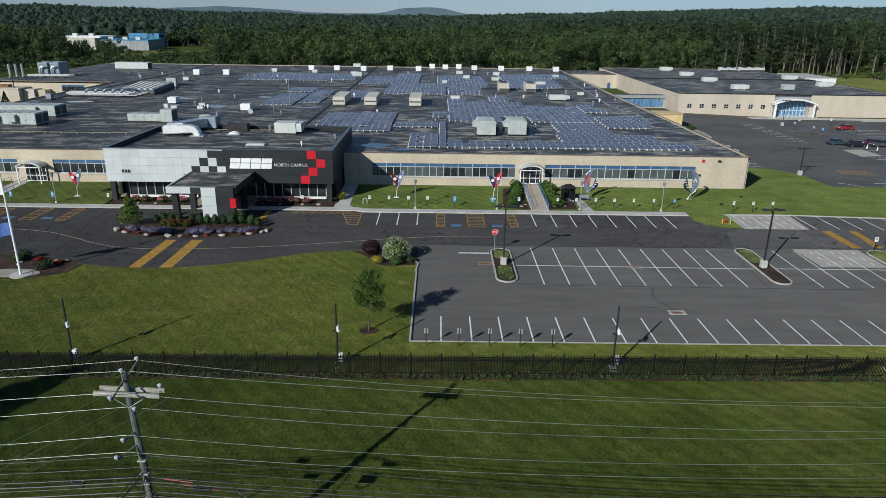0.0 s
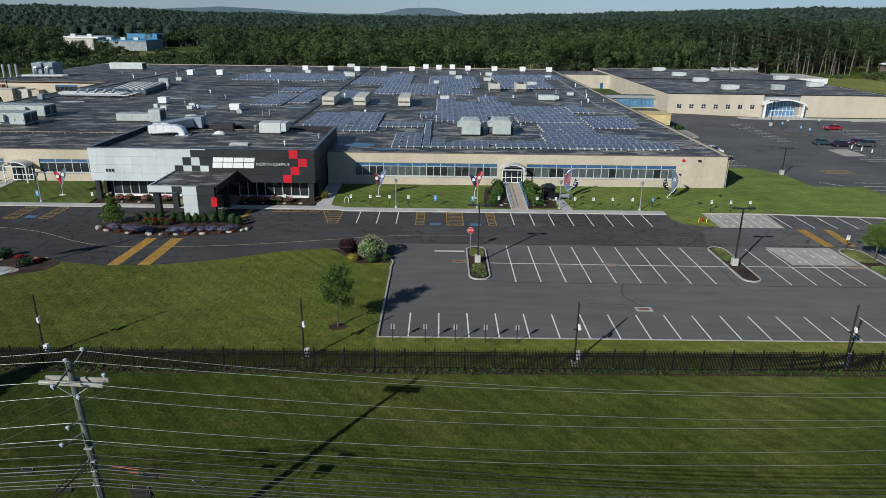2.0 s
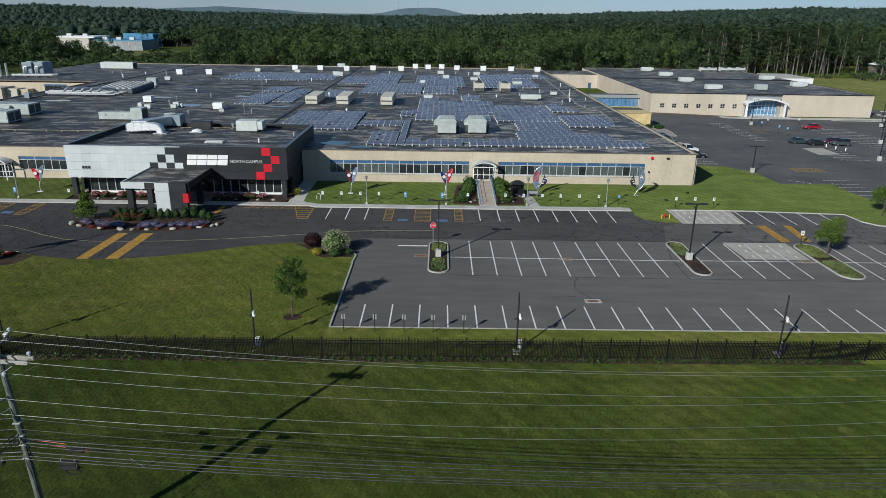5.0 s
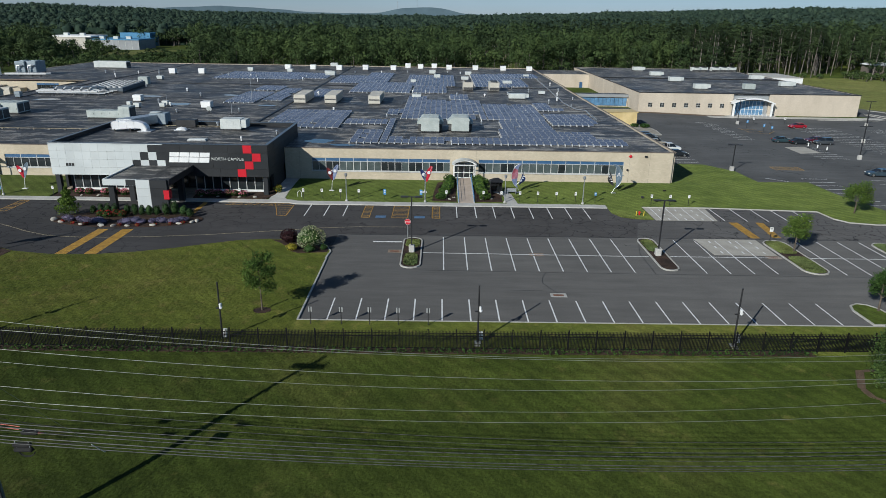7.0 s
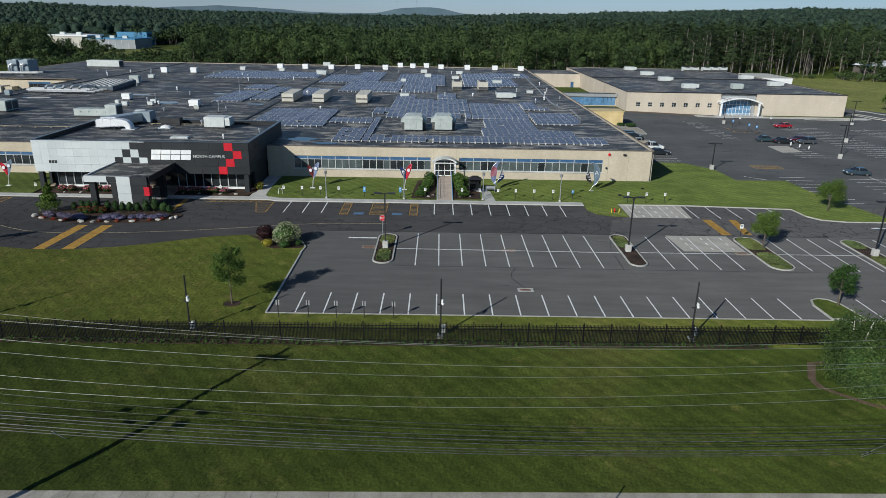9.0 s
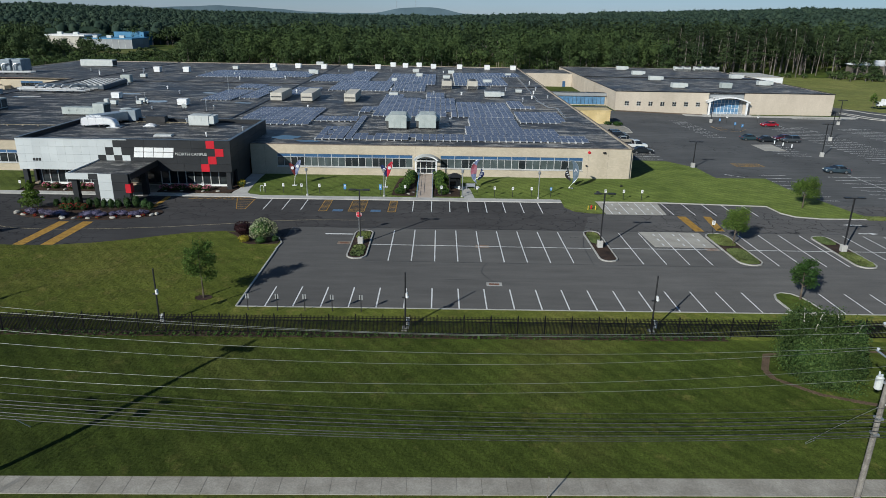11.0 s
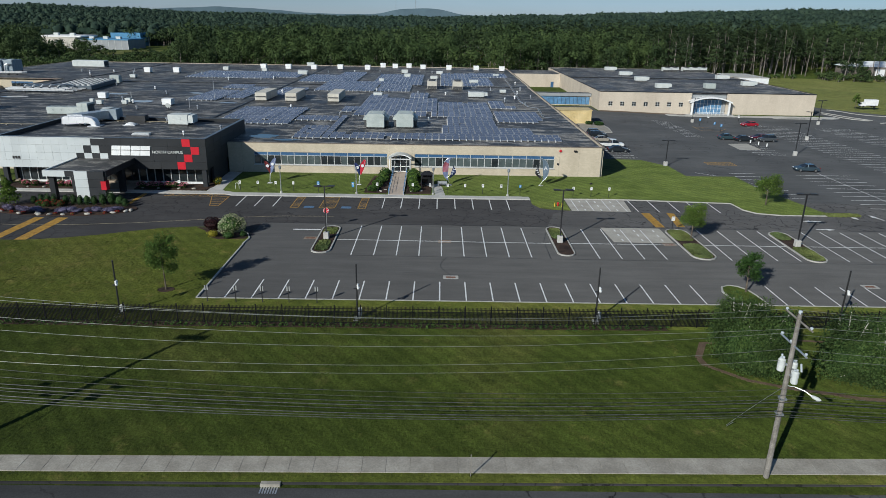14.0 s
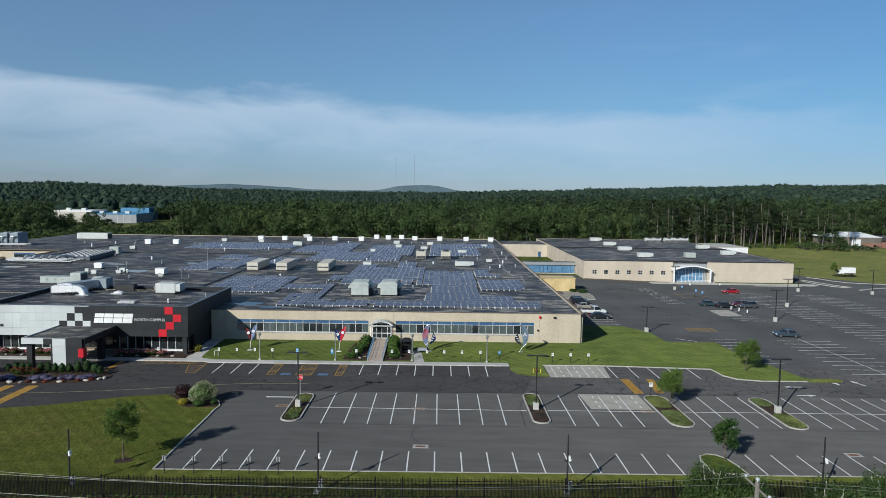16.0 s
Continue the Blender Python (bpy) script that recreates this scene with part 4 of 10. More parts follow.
sidewalk("street_sidewalk", -40.0, 90.0, 1.61, -25.6, -23.93, 0.05, CONCRETE_OLD, "weathered grey concrete sidewalk slabs along the street").matrix_world = pose(22, -24.75, 0, 0, 0, 0.67) @ Matrix.Translation((-22, 24.75, 0))
sidewalk("front_sidewalk", -8.6, 39.0, 1.5, 40.65, 42.3, 0.14, CONCRETE, "pale concrete sidewalk slabs along the parking bays")
sidewalk("front_sidewalk", -99.6, -9.6, 1.5, 41.3, 42.9, 0.14, CONCRETE, "pale concrete sidewalk slabs before the entrance hall")
S(part("sidewalk_corner", prism([(-9.7, 41.3), (-8.55, 40.65), (-8.55, 42.3), (-9.7, 42.9)], -0.1, 0.142), CONCRETE), "pale concrete sidewalk corner", "sidewalk")

# painted lines: one object a row of bays
def lines(name, segs, width, mat, lift, label):
    bm = bmesh.new()
    for seg in segs:
        strip("", seg, width, None, lift - 0.004, lift, bm=bm)
    return S(part(name, bm, mat), label, "marking")


W9 = 2.743
lines("bay_lines", [[(W9 * k, 0.05), (W9 * k, 5.35)] for k in range(1, 20)], 0.135, PAINT_LINE, 0.012, "white painted parking bay lines")
lines("bay_lines", [[(60.4 + W9 * k, 0.05), (60.4 + W9 * k, 5.35)] for k in range(0, 40)], 0.135, PAINT_LINE, 0.012, "white painted parking bay lines")
ROW2 = [13.9 + W9 * k for k in range(0, 9)] + [44.1 + 2.73 * k for k in range(0, 4)] + [60.2 + 2.8 * k for k in range(0, 4)] + [74.6 + W9 * k for k in range(0, 17)]
lines("bay_lines", [[(x, 13.65), (x, 25.6)] for x in ROW2], 0.135, PAINT_LINE, 0.022, "white painted parking bay lines")
lines("bay_lines", [[(11.4, 19.45), (39.0, 19.05)], [(41.6, 19.2), (55.6, 19.2)], [(58.3, 19.2), (69.6, 19.2)], [(72.0, 19.2), (120, 19.2)]], 0.135, PAINT_LINE, 0.024, "white painted line between bay rows")
lines("bay_lines", [[(x, 34.7), (x, 40.5)] for x in (-6.1, -3.3, -0.55, 15.9, 18.7, 21.45, 24.2, 26.95, 29.7, 32.45, 35.2)], 0.135, PAINT_LINE, 0.008, "white painted parking bay lines")
lines("bay_lines", [[(x, 34.8), (x, 41.2)] for x in (45.6, 48.0, 50.5, 53.0, 54.7, 57.9, 61.0, 64.0, 67.2)], 0.135, PAINT_LINE, 0.02, "white painted parking bay lines")
lines("bay_lines", [[(46.75 + 2.45 * k, 35.0 + 2.3 * q), (46.75 + 2.45 * k, 35.9 + 2.3 * q)] for k in range(3) for q in range(3)], 0.2, PAINT_LINE, 0.028, "short white painted dashes on concrete")
lines("bay_lines", [[(48.7 + 2.65 * k, 20.6 + 2.0 * q), (48.7 + 2.65 * k, 21.4 + 2.0 * q)] for k in range(3) for q in range(3)], 0.2, PAINT_LINE, 0.028, "short white painted dashes on concrete")
lines("stop_line", [[(4.9, 23.5), (8.6, 23.5)]], 0.35, PAINT_LINE, 0.014, "white painted stop line")


def hatch(name, x0, x1, y0, y1, n, mat, label):
    segs = [[(x0, y0), (x0, y1)], [(x1, y0), (x1, y1)], [(x0, y0), (x1, y0)], [(x0, y1), (x1, y1)]]
    segs += [[(x0, y0 + (y1 - y0) * (i + 0.5) / n), (x1, y0 + (y1 - y0) * (i + 0.5) / n)] for i in range(n)]
    return lines(name, segs, 0.11, mat, 0.008, label)


hatch("hatched_aisle", 2.15, 3.3, 34.2, 40.4, 9, PAINT_YELLOW, "yellow hatched access aisle")
hatch("hatched_aisle", 6.5, 8.8, 34.2, 40.4, 9, PAINT_YELLOW, "yellow hatched access aisle")
hatch("hatched_aisle", 12.3, 13.4, 34.2, 40.4, 9, PAINT_YELLOW, "yellow hatched access aisle")
lines("hatched_aisle", [[(-11.6, 40.8), (-10.0, 34.6), (-8.7, 34.6), (-8.7, 40.4)]] + [[(-11.4 + 0.27 * k, 40 - 1.05 * k), (-8.75, 40 - 1.05 * k)] for k in range(6)], 0.11, PAINT_YELLOW, 0.008, "yellow hatched corner")
lines("hatched_aisle", [[(-19, 41.1), (-9, 41.1)], [(-19, 40.0), (-11.4, 40.0)]] + [[(-18.5 + k * 1.2, 40.0), (-17.6 + k * 1.2, 41.1)] for k in range(7)], 0.11, PAINT_YELLOW, 0.008, "yellow hatched kerb zone")
for x0, x1 in ((-66.5, -64.7), (-60.8, -59.0), (-55.2, -53.5), (-50.3, -49.0)):
    hatch("hatched_aisle", x0, x1, 35.0, 40.8, 8, PAINT_YELLOW, "yellow hatched access aisle")
for cx, y0 in ((4.9, 34.7), (10.5, 34.7), (-57.2, 36.0), (-51.8, 36.0)):
    lines("access_symbol", [[(cx - 0.75, y0), (cx + 0.75, y0)]], 1.1, PAINT_BLUE, 0.008, "faded blue painted access symbol square")
for a, b, w in (((-31.75, 17.4), (-31.3, 27.2), 1.35), ((-28.3, 17.2), (-28.05, 27.3), 1.45), ((55.6, 26.9), (55.5, 34.1), 1.3), ((58.6, 27.2), (59.3, 34.2), 1.1), ((-22.3, 35.0), (-22.3, 41.0), 0.7)):
    lines("crosswalk_stripe", [[a, b]], w, PAINT_YELLOW, 0.01, "wide worn yellow painted crossing stripe")
lines("centre_line", [[(-60, 31.8), (-50.8, 30.6), (-47.5, 29.6), (-44.3, 28.0), (-41, 26.0), (-37.5, 24.4), (-34, 23.8), (-30.3, 23.7), (-23.7, 24.3), (-17, 25.4), (-7.4, 27.7), (-3.2, 28.9), (2, 29.7), (9.4, 29.9)]], 0.11, PAINT_FADED, 0.008, "thin faded yellow centre line")
# rear lot bays run along x
lines("hatched_aisle", [[(95.0, 118.0 + 3.2 * k), (99.5, 118.0 + 3.2 * k)] for k in range(3)] + [[(95, 117.8), (95.6, 127)], [(99.5, 117.2), (103.5, 122.6)]], 0.13, PAINT_YELLOW, 0.012, "faded yellow hatched island")
REAR = [(80.0, 84.9, 44.5, 65.4), (92.4, 102.8, 38.5, 63.4), (111.0, 122.2, 42, 131), (94.2, 100.6, 82.5, 97), (86.5, 91.2, 106, 136), (130, 140, 42, 128), (60.5, 66.2, 76.5, 108)]
for ra, rb, rc, rd in REAR:
    k = int((rd - rc) / 2.62)
    lines("bay_lines", [[(ra + rnd.uniform(-0.15, 0.15), rc + 2.62 * i), (rb, rc + 2.62 * i)] for i in range(k + 1)], 0.11, PAINT_LINE, 0.008, "faded white painted parking bay lines")
lines("bay_lines", [[(97.7, 38.5), (97.6, 64)], [(116.6, 42), (116.5, 131)], [(135, 42), (135, 128)], [(73.5, 63), (76.5, 60.4)]], 0.11, PAINT_LINE, 0.010, "faded white painted parking bay lines")
hatch("hatched_aisle", 78.9, 84.5, 70.3, 73.2, 6, PAINT_YELLOW, "faded yellow hatched island")
def lane_arrow(x, y, turn, z=0.0):
    """A straight arrow on the road: shaft and head in one outline."""
    bm = prism([(-1.3, -0.11), (0.3, -0.11), (0.3, -0.42), (1.4, 0.0), (0.3, 0.42), (0.3, 0.11), (-1.3, 0.11)], 0.006, 0.018)
    bm.transform(pose(x, y, z, 0, 0, turn))
    S(part("lane_arrow", bm, PAINT_LINE), "white painted lane arrow", "marking")


for x, y, turn, z in ((79.1, 31.0, 180, 0), (78.8, 26.9, 0, 0.02), (86.4, 33.6, -75, 0), (90.0, 33.3, 105, 0), (87.3, 85.4, -90, -0.16), (90.8, 84.9, 90, -0.16), (87.6, 132.2, -90, -0.5), (90.9, 131.5, 90, -0.5)):
    lane_arrow(x, y, turn, z)



def drain(x, y, w=1.7, d=1.0, collar=None):
    t = thing("storm_drain", x, y, 0, "rusty storm drain grate in a pale concrete collar", "drain", "storm drains")
    bm = bmesh.new()
    for a in ((-w / 2, w / 2, -d / 2, -d / 2 + 0.25), (-w / 2, w / 2, d / 2 - 0.25, d / 2), (-w / 2, -w / 2 + 0.3, -d / 2 + 0.25, d / 2 - 0.25), (w / 2 - 0.3, w / 2, -d / 2 + 0.25, d / 2 - 0.25)):
        box(bm, *a, -0.05, 0.022)
    part("collar", bm, collar or KERB, t)
    bm = bmesh.new()
    n = 7
    for i in range(n):
        x0 = -w / 2 + 0.3 + (w - 0.6) * i / n
        box(bm, x0, x0 + 0.13, -d / 2 + 0.25, d / 2 - 0.25, -0.03, 0.016)
    part("grate", bm, RUST, t)
    # flat dark plate stands in for the unlit depth under the grate
    part("pit", boxes((-w / 2 + 0.3, w / 2 - 0.3, -d / 2 + 0.25, d / 2 - 0.25, -0.02, 0.009)), LOUVRE, t)


for x, y in ((25.9, 6.75), (72.2, 5.7), (7.9, 19.9), (25.3, 19.3), (54.4, 19.3)):
    drain(x, y, collar=RUST_CONCRETE if y > 15 else None)
lines("tar_seam", [[(11.2, 13.55), (28, 13.3), (39.2, 13.2), (55, 13.1), (84, 12.9)], [(25.9, 7.4), (25.3, 8.6), (24.7, 10.2), (24.9, 11.6), (25.6, 13.4)], [(20.5, 8.0), (24.4, 7.9)], [(38.1, 13.2), (38.2, 20), (39.6, 26.2)]], 0.06, TAR, 0.011, "thin dark sealed joint in the asphalt")
lines("tar_seam", [[(0.2, 26.3), (9, 26.35), (30, 26.4), (60, 26.4), (110, 26.4)]], 0.1, TAR, 0.013, "dark sealed joint between two pavings")
t = thing("storm_drain", 13.9, -26.95, -1.24, "street inlet with a worn concrete lintel and steel grate", "drain", "storm drains")
part("lintel", boxes((-0.65, 0.65, 0.0, 0.4, -0.1, 0.14), bevel=0.03), CONCRETE_OLD, t)
part("grate", boxes(*[(-0.6 + 0.17 * i, -0.5 + 0.17 * i, -0.6, 0.0, -0.1, -0.05) for i in range(7)]), GALV, t)


# ---- main building ----
RZ = 5.62          # roof membrane
hall_x0, hall_x1, HY = -47.2, -13.4, 45.0
B = thing("office_building", 0, 55.9, 0, "long low tan masonry building with a black roof", "building")
B0 = Matrix.Translation((0, -55.9, 0))


def bpart(name, bm, mat, parent=None, label=""):
    """A part of a building given in world places."""
    p = parent or B
    bm.transform(p.matrix_world.inverted() if p.parent is None else (p.parent.matrix_world @ p.matrix_basis).inverted())
    return part(name, bm, mat, p, label)


bpy.context.view_layer.update()


def wall_with_band(name, x0, x1, y, thick, z0, z1, gaps, s0, s1, mat):
    """A front wall with a long window band: sill wall, head wall and the piers between openings."""
    bm = bmesh.new()
    box(bm, x0, x1, y, y + thick, z0, s0)
    box(bm, x0, x1, y, y + thick, s1, z1)
    x = x0
    for a, b in gaps:
        if a > x:
            box(bm, x, a, y, y + thick, s0, s1)
        x = b
    if x1 > x:
        box(bm, x, x1, y, y + thick, s0, s1)
    return bpart(name, bm, mat)


bands = [(-8.7, 15.1), (20.0, 45.1)]
wall_with_band("front_wall", -13.3, 53.5, 55.9, 0.4, -0.2, 5.75, bands + [], 1.85, 4.12, TAN_BRICK)
wbands = [(-101, -66.8), (-61.0, -47.6)]
wall_with_band("front_wall", -102, -47.3, 55.4, 0.4, -0.2, 5.75, wbands, 1.85, 4.12, TAN_BRICK)
for q in ((53.5, 53.9, 56.3, 167, -0.5, 5.75), (-102, -101.6, 55.8, 167, -0.5, 5.75), (53.9, 54.3, 167, 250, -0.5, 5.75), (-142.4, -142, 171, 250, -0.5, 5.75), (-190, -142.4, 170.6, 171, -0.5, 5.75)):
    bpart("side_wall", boxes(q), TAN_BRICK)
bpart("rear_wall", boxes((-142.4, 54.3, 250, 250.4, -0.5, 5.75)), TAN_BRICK)
bpart("wing_wall", boxes((-190, -101.6, 167, 167.4, -0.5, 5.75)), TAN_BRICK)
bm = bmesh.new()
for q in ((-142, 54.3, 167, 250.4), (-190, -142, 167, 171), (-102, -47.25, 55.5, 167)):
    bpart("roof", boxes((*q, RZ - 0.4, RZ)), ROOF, label="black roof membrane with pale weathered streaks")
box(bm, -47.25, 53.9, 56.1, 167, RZ - 0.4, RZ)
bpart("roof", bm, ROOF, label="black roof membrane with pale weathered streaks")
bm = bmesh.new()
box(bm, -13.2, 53.7, 55.84, 56.32, 5.75, 5.83)
box(bm, -102.1, -47.3, 55.34, 55.82, 5.75, 5.83)
box(bm, 53.82, 54.05, 56.33, 167, 5.72, 5.84)
box(bm, 54.22, 54.45, 167, 250.5, 5.72, 5.84)
box(bm, -142, 53.9, 250.2, 250.6, 5.72, 5.88)
box(bm, -102.2, -101.6, 55.5, 167, 5.72, 5.88)
box(bm, -190.2, -102.2, 166.9, 167.4, 5.72, 5.88)
bpart("roof_edge", bm, COPING, label="brown metal roof edge")
bm = bmesh.new()
box(bm, -25.6, -25.0, 68.5, 250, RZ, RZ + 0.16, 0.06)
box(bm, -97.3, -96.8, 120, 250, RZ, RZ + 0.16, 0.06)
box(bm, -96.8, -25.6, 163.0, 163.5, RZ, RZ + 0.14, 0.05)
box(bm, -25.0, 53.9, 163.0, 163.5, RZ, RZ + 0.14, 0.05)
bpart("expansion_joint", bm, DARK_METAL, label="raised dark roof joint")
for x in (-10.8, 15.55, 19.55, 46.0, 49.5):
    bpart("wall_joint", boxes((x, x + 0.02, 55.885, 55.91, 0.2, 5.7)), JOINT_GREY)


def window_bay(x0, x1, y, pale):
    """Blue panel over two panes in a light frame."""
    h = (x1 - x0) / 2
    w = part("window", boxes((-h, h, -0.03, 0.12, 1.87, 1.96)), FRAME, B, "light framed window under a blue panel")
    w.matrix_basis = Matrix.Translation(((x0 + x1) / 2, y + 0.12 - 55.9, 0))
    for q in ((-h, h, -0.03, 0.12, 3.48, 3.56), (-h, h, -0.03, 0.12, 4.06, 4.11)):
        part("rail", boxes(q), FRAME, w)
    for q in ((-h, -h + 0.05, -0.03, 0.12, 1.96, 4.06), (h - 0.05, h, -0.03, 0.12, 1.96, 4.06), (-0.03, 0.03, -0.02, 0.12, 1.96, 3.48)):
        part("mullion", boxes(q), FRAME, w)
    part("spandrel", boxes((-h + 0.05, h - 0.05, 0.0, 0.14, 3.56, 4.08)), BLUE_TRIM, w, "blue spandrel panel")
    for i, (a, b) in enumerate(((-h + 0.05, -0.03), (0.03, h - 0.05))):
        part("pane", boxes((a, b, 0.05, 0.09, 1.96, 3.48)), GLASS_PALE if rnd.random() < pale else GLASS, w)


for (a, b), n, y in ((bands[0], 10, 55.9), (bands[1], 10, 55.9), (wbands[0], 14, 55.4), (wbands[1], 5, 55.4)):
    for i in range(n):
        window_bay(a + (b - a) * i / n + 0.002, a + (b - a) * (i + 1) / n - 0.002, y, 0.62 if y > 55.5 else 0.2)
for q in ((-8.8, 15.2, 55.78, 55.92), (19.9, 45.2, 55.78, 55.92), (-101, -66.8, 55.28, 55.42), (-61, -47.6, 55.28, 55.42)):
    bpart("window_sill", boxes((*q, 1.76, 1.86)), FRAME, label="pale window sill")
for q in ((-8.7, 15.1, 56.25, 56.3), (20, 45.1, 56.25, 56.3), (-101, -66.8, 55.75, 55.8), (-61, -47.6, 55.75, 55.8)):
    bpart("backing_wall", boxes((*q, 1.8, 4.15)), LOUVRE)
bpart("alarm_bell", tubes(([(46.1, 55.9, 5.1), (46.1, 55.78, 5.1), (46.1, 55.70, 5.1), (46.1, 55.68, 5.1)], [0.25, 0.25, 0.19, 0.03]), n=14), RED_PANEL, label="round red alarm on the wall")
bpart("wall_lamp", boxes((48.5, 49.0, 55.6, 55.9, 4.95, 5.25), bevel=0.04), DARK_METAL, label="small dark wall lamp")
bpart("wall_lamp", boxes((45.6, 45.85, 55.6, 55.9, 2.6, 2.9), bevel=0.04), DARK_METAL, label="small dark wall lamp")


def arched_entrance(cx, y, z, parent):
    """Glazed double door under a white barrel canopy on posts."""
    e = part("entrance", boxes((cx - 1.75, cx + 1.75, y + 0.1, y + 0.3, z, z + 2.75)), GLASS, parent)
    e.matrix_basis = Matrix.Translation((0, -55.9, 0))
    bm = bmesh.new()
    N = 12
    for r0, r1, ya, yb in ((1.95, 2.15, y - 2.0, y - 1.85), (1.95, 2.15, y - 0.2, y)):
        prev = None
        for k in range(N + 1):
            a = math.pi * (0.14 + 0.72 * k / N)
            ring = [bm.verts.new((cx + r * math.cos(a) * 1.05, yy, z + 2.15 + r * math.sin(a) * 0.62)) for r in (r0, r1) for yy in (ya, yb)]
            if prev:
                for i, j in ((0, 1), (1, 3), (3, 2), (2, 0)):
                    bm.faces.new((prev[i], prev[j], ring[j], ring[i]))
            prev = ring
    for sx in (-1, 1):
        box(bm, cx + sx * 1.8 - 0.07, cx + sx * 1.8 + 0.07, y - 2.0, y - 1.86, z - 0.05, z + 2.75)
        box(bm, cx + sx * 1.8 - 0.05, cx + sx * 1.8 + 0.05, y - 1.86, y, z + 2.6, z + 2.72)
    box(bm, cx - 1.85, cx + 1.85, y - 2.0, y - 1.88, z + 2.62, z + 2.74)
    part("canopy_frame", bm, WHITE_PAINT, e, "white steel canopy frame")
    bm = bmesh.new()
    prev = None
    for k in range(N + 1):
        a = math.pi * (0.14 + 0.72 * k / N)
        ring = [bm.verts.new((cx + 2.17 * math.cos(a) * 1.05, yy, z + 2.16 + 2.17 * math.sin(a) * 0.62)) for yy in (y - 2.1, y)]
        ring += [bm.verts.new((cx + 2.24 * math.cos(a) * 1.05, yy, z + 2.16 + 2.24 * math.sin(a) * 0.62)) for yy in (y - 2.1, y)]
        if prev:
            for q in ((0, 1), (2, 3), (0, 2), (1, 3)):
                bm.faces.new((prev[q[0]], prev[q[1]], ring[q[1]], ring[q[0]]))
        prev = ring
    bmesh.ops.recalc_face_normals(bm, faces=bm.faces)
    part("canopy_roof", bm, UNIT_PAINT, e, "curved pale canopy roof")
    bm = bmesh.new()
    for x0, x1 in ((-1.05, -0.98), (-0.04, 0.04), (0.98, 1.05), (-1.72, -1.62), (1.62, 1.72)):
        box(bm, cx + x0, cx + x1, y + 0.02, y + 0.12, z, z + 2.7)
    box(bm, cx - 1.7, cx + 1.7, y + 0.02, y + 0.12, z + 2.12, z + 2.2)
    box(bm, cx - 1.7, cx + 1.7, y + 0.02, y + 0.12, z + 0.9, z + 1.0)
    box(bm, cx - 1.7, cx + 1.7, y + 0.02, y + 0.12, z, z + 0.12)
    box(bm, cx - 1.7, cx + 1.7, y + 0.02, y + 0.12, z + 2.62, z + 2.72)
    part("door_frame", bm, WHITE_PAINT, e, "white door frame")


arched_entrance(17.5, 55.6, 0.95, B)
arched_entrance(-63.9, 55.1, 0.55, B)

slope = thing("entrance_ramp", 17.5, 49.2, 0, "tan paved ramp with blue side rails to the door", "ramp")
part("deck", xprism([(-6.9, -0.1), (-6.9, 0.16), (4.2, 0.93), (6.5, 0.95), (6.5, -0.1)], -1.12, 1.12), RAMP_CONCRETE, slope)
for sx in (-1, 1):
    bm = xprism([(-6.9, 0.1), (-6.9, 0.24), (4.2, 1.0), (6.3, 1.03), (6.3, 0.5)], sx * 1.2 - 0.08, sx * 1.2 + 0.08)
    kerb = part("side_kerb", bm, CONCRETE, slope)
    bm = bmesh.new()
    for k in range(8):
        y = -6.7 + k * 1.72
        z = 0.2 + 0.0685 * max(0, min(11.1, y + 6.9))
        tube(bm, [(sx * 1.2, y, z), (sx * 1.2, y, z + 0.95)], 0.03)
    for h in (0.45, 0.95):
        tube(bm, [(sx * 1.2, -6.7, 0.22 + h), (sx * 1.2, 4.2, 0.97 + h), (sx * 1.2, 5.4, 0.98 + h)], 0.03)
    part("handrail", bm, BLUE_RAIL, slope, "blue painted handrail")
slope = thing("entrance_ramp", -66.2, 49, 0, "pale sloped walk with dark rails to a side door", "ramp")
part("deck", xprism([(-6.2, -0.1), (-6.2, 0.14), (4.0, 0.5), (6.2, 0.55), (6.2, -0.1)], -1.2, 1.2), CONCRETE, slope)
for sx in (-1, 1):
    bm = bmesh.new()
    for k in range(7):
        tube(bm, [(sx * 1.2, -5.8 + k * 1.8, 0.15 + 0.035 * k), (sx * 1.2, -5.8 + k * 1.8, 1.15 + 0.05 * k)], 0.025)
    for h in (0.5, 1.0):
        tube(bm, [(sx * 1.2, -5.8, 0.17 + h), (sx * 1.2, 5.0, 0.5 + h)], 0.025)
    part("handrail", bm, DARK_METAL, slope)

# ---- entrance hall ----
Hh = thing("entrance_hall", -30.3, 45.0, 0, "dark and white panelled entrance hall with red squares", "building")
bpy.context.view_layer.update()
ROWS = [(8.1, 6.85), (6.83, 5.6), (5.58, 4.35), (4.33, 3.12)]
bpart("upper_wall", boxes((hall_x0, hall_x1, 45.06, 45.4, 3.1, 8.08), (hall_x1 - 0.4, hall_x1 - 0.04, 45.4, 68, 3.1, 8.08), (hall_x0 + 0.04, hall_x0 + 0.4, 45.4, 68, 3.1, 8.08), (hall_x0 + 0.4, hall_x1 - 0.4, 67.6, 68, 5, 8.08)), DARK_PANEL, Hh)
bpart("soffit", boxes((hall_x0 + 0.4, hall_x1 - 0.4, 45.4, 48.0, 3.1, 3.3)), DARK_PANEL, Hh)
bpart("roof", boxes((hall_x0 + 0.4, hall_x1 - 0.4, 45.4, 67.6, 7.3, 7.5)), ROOF, Hh, "black flat roof membrane")
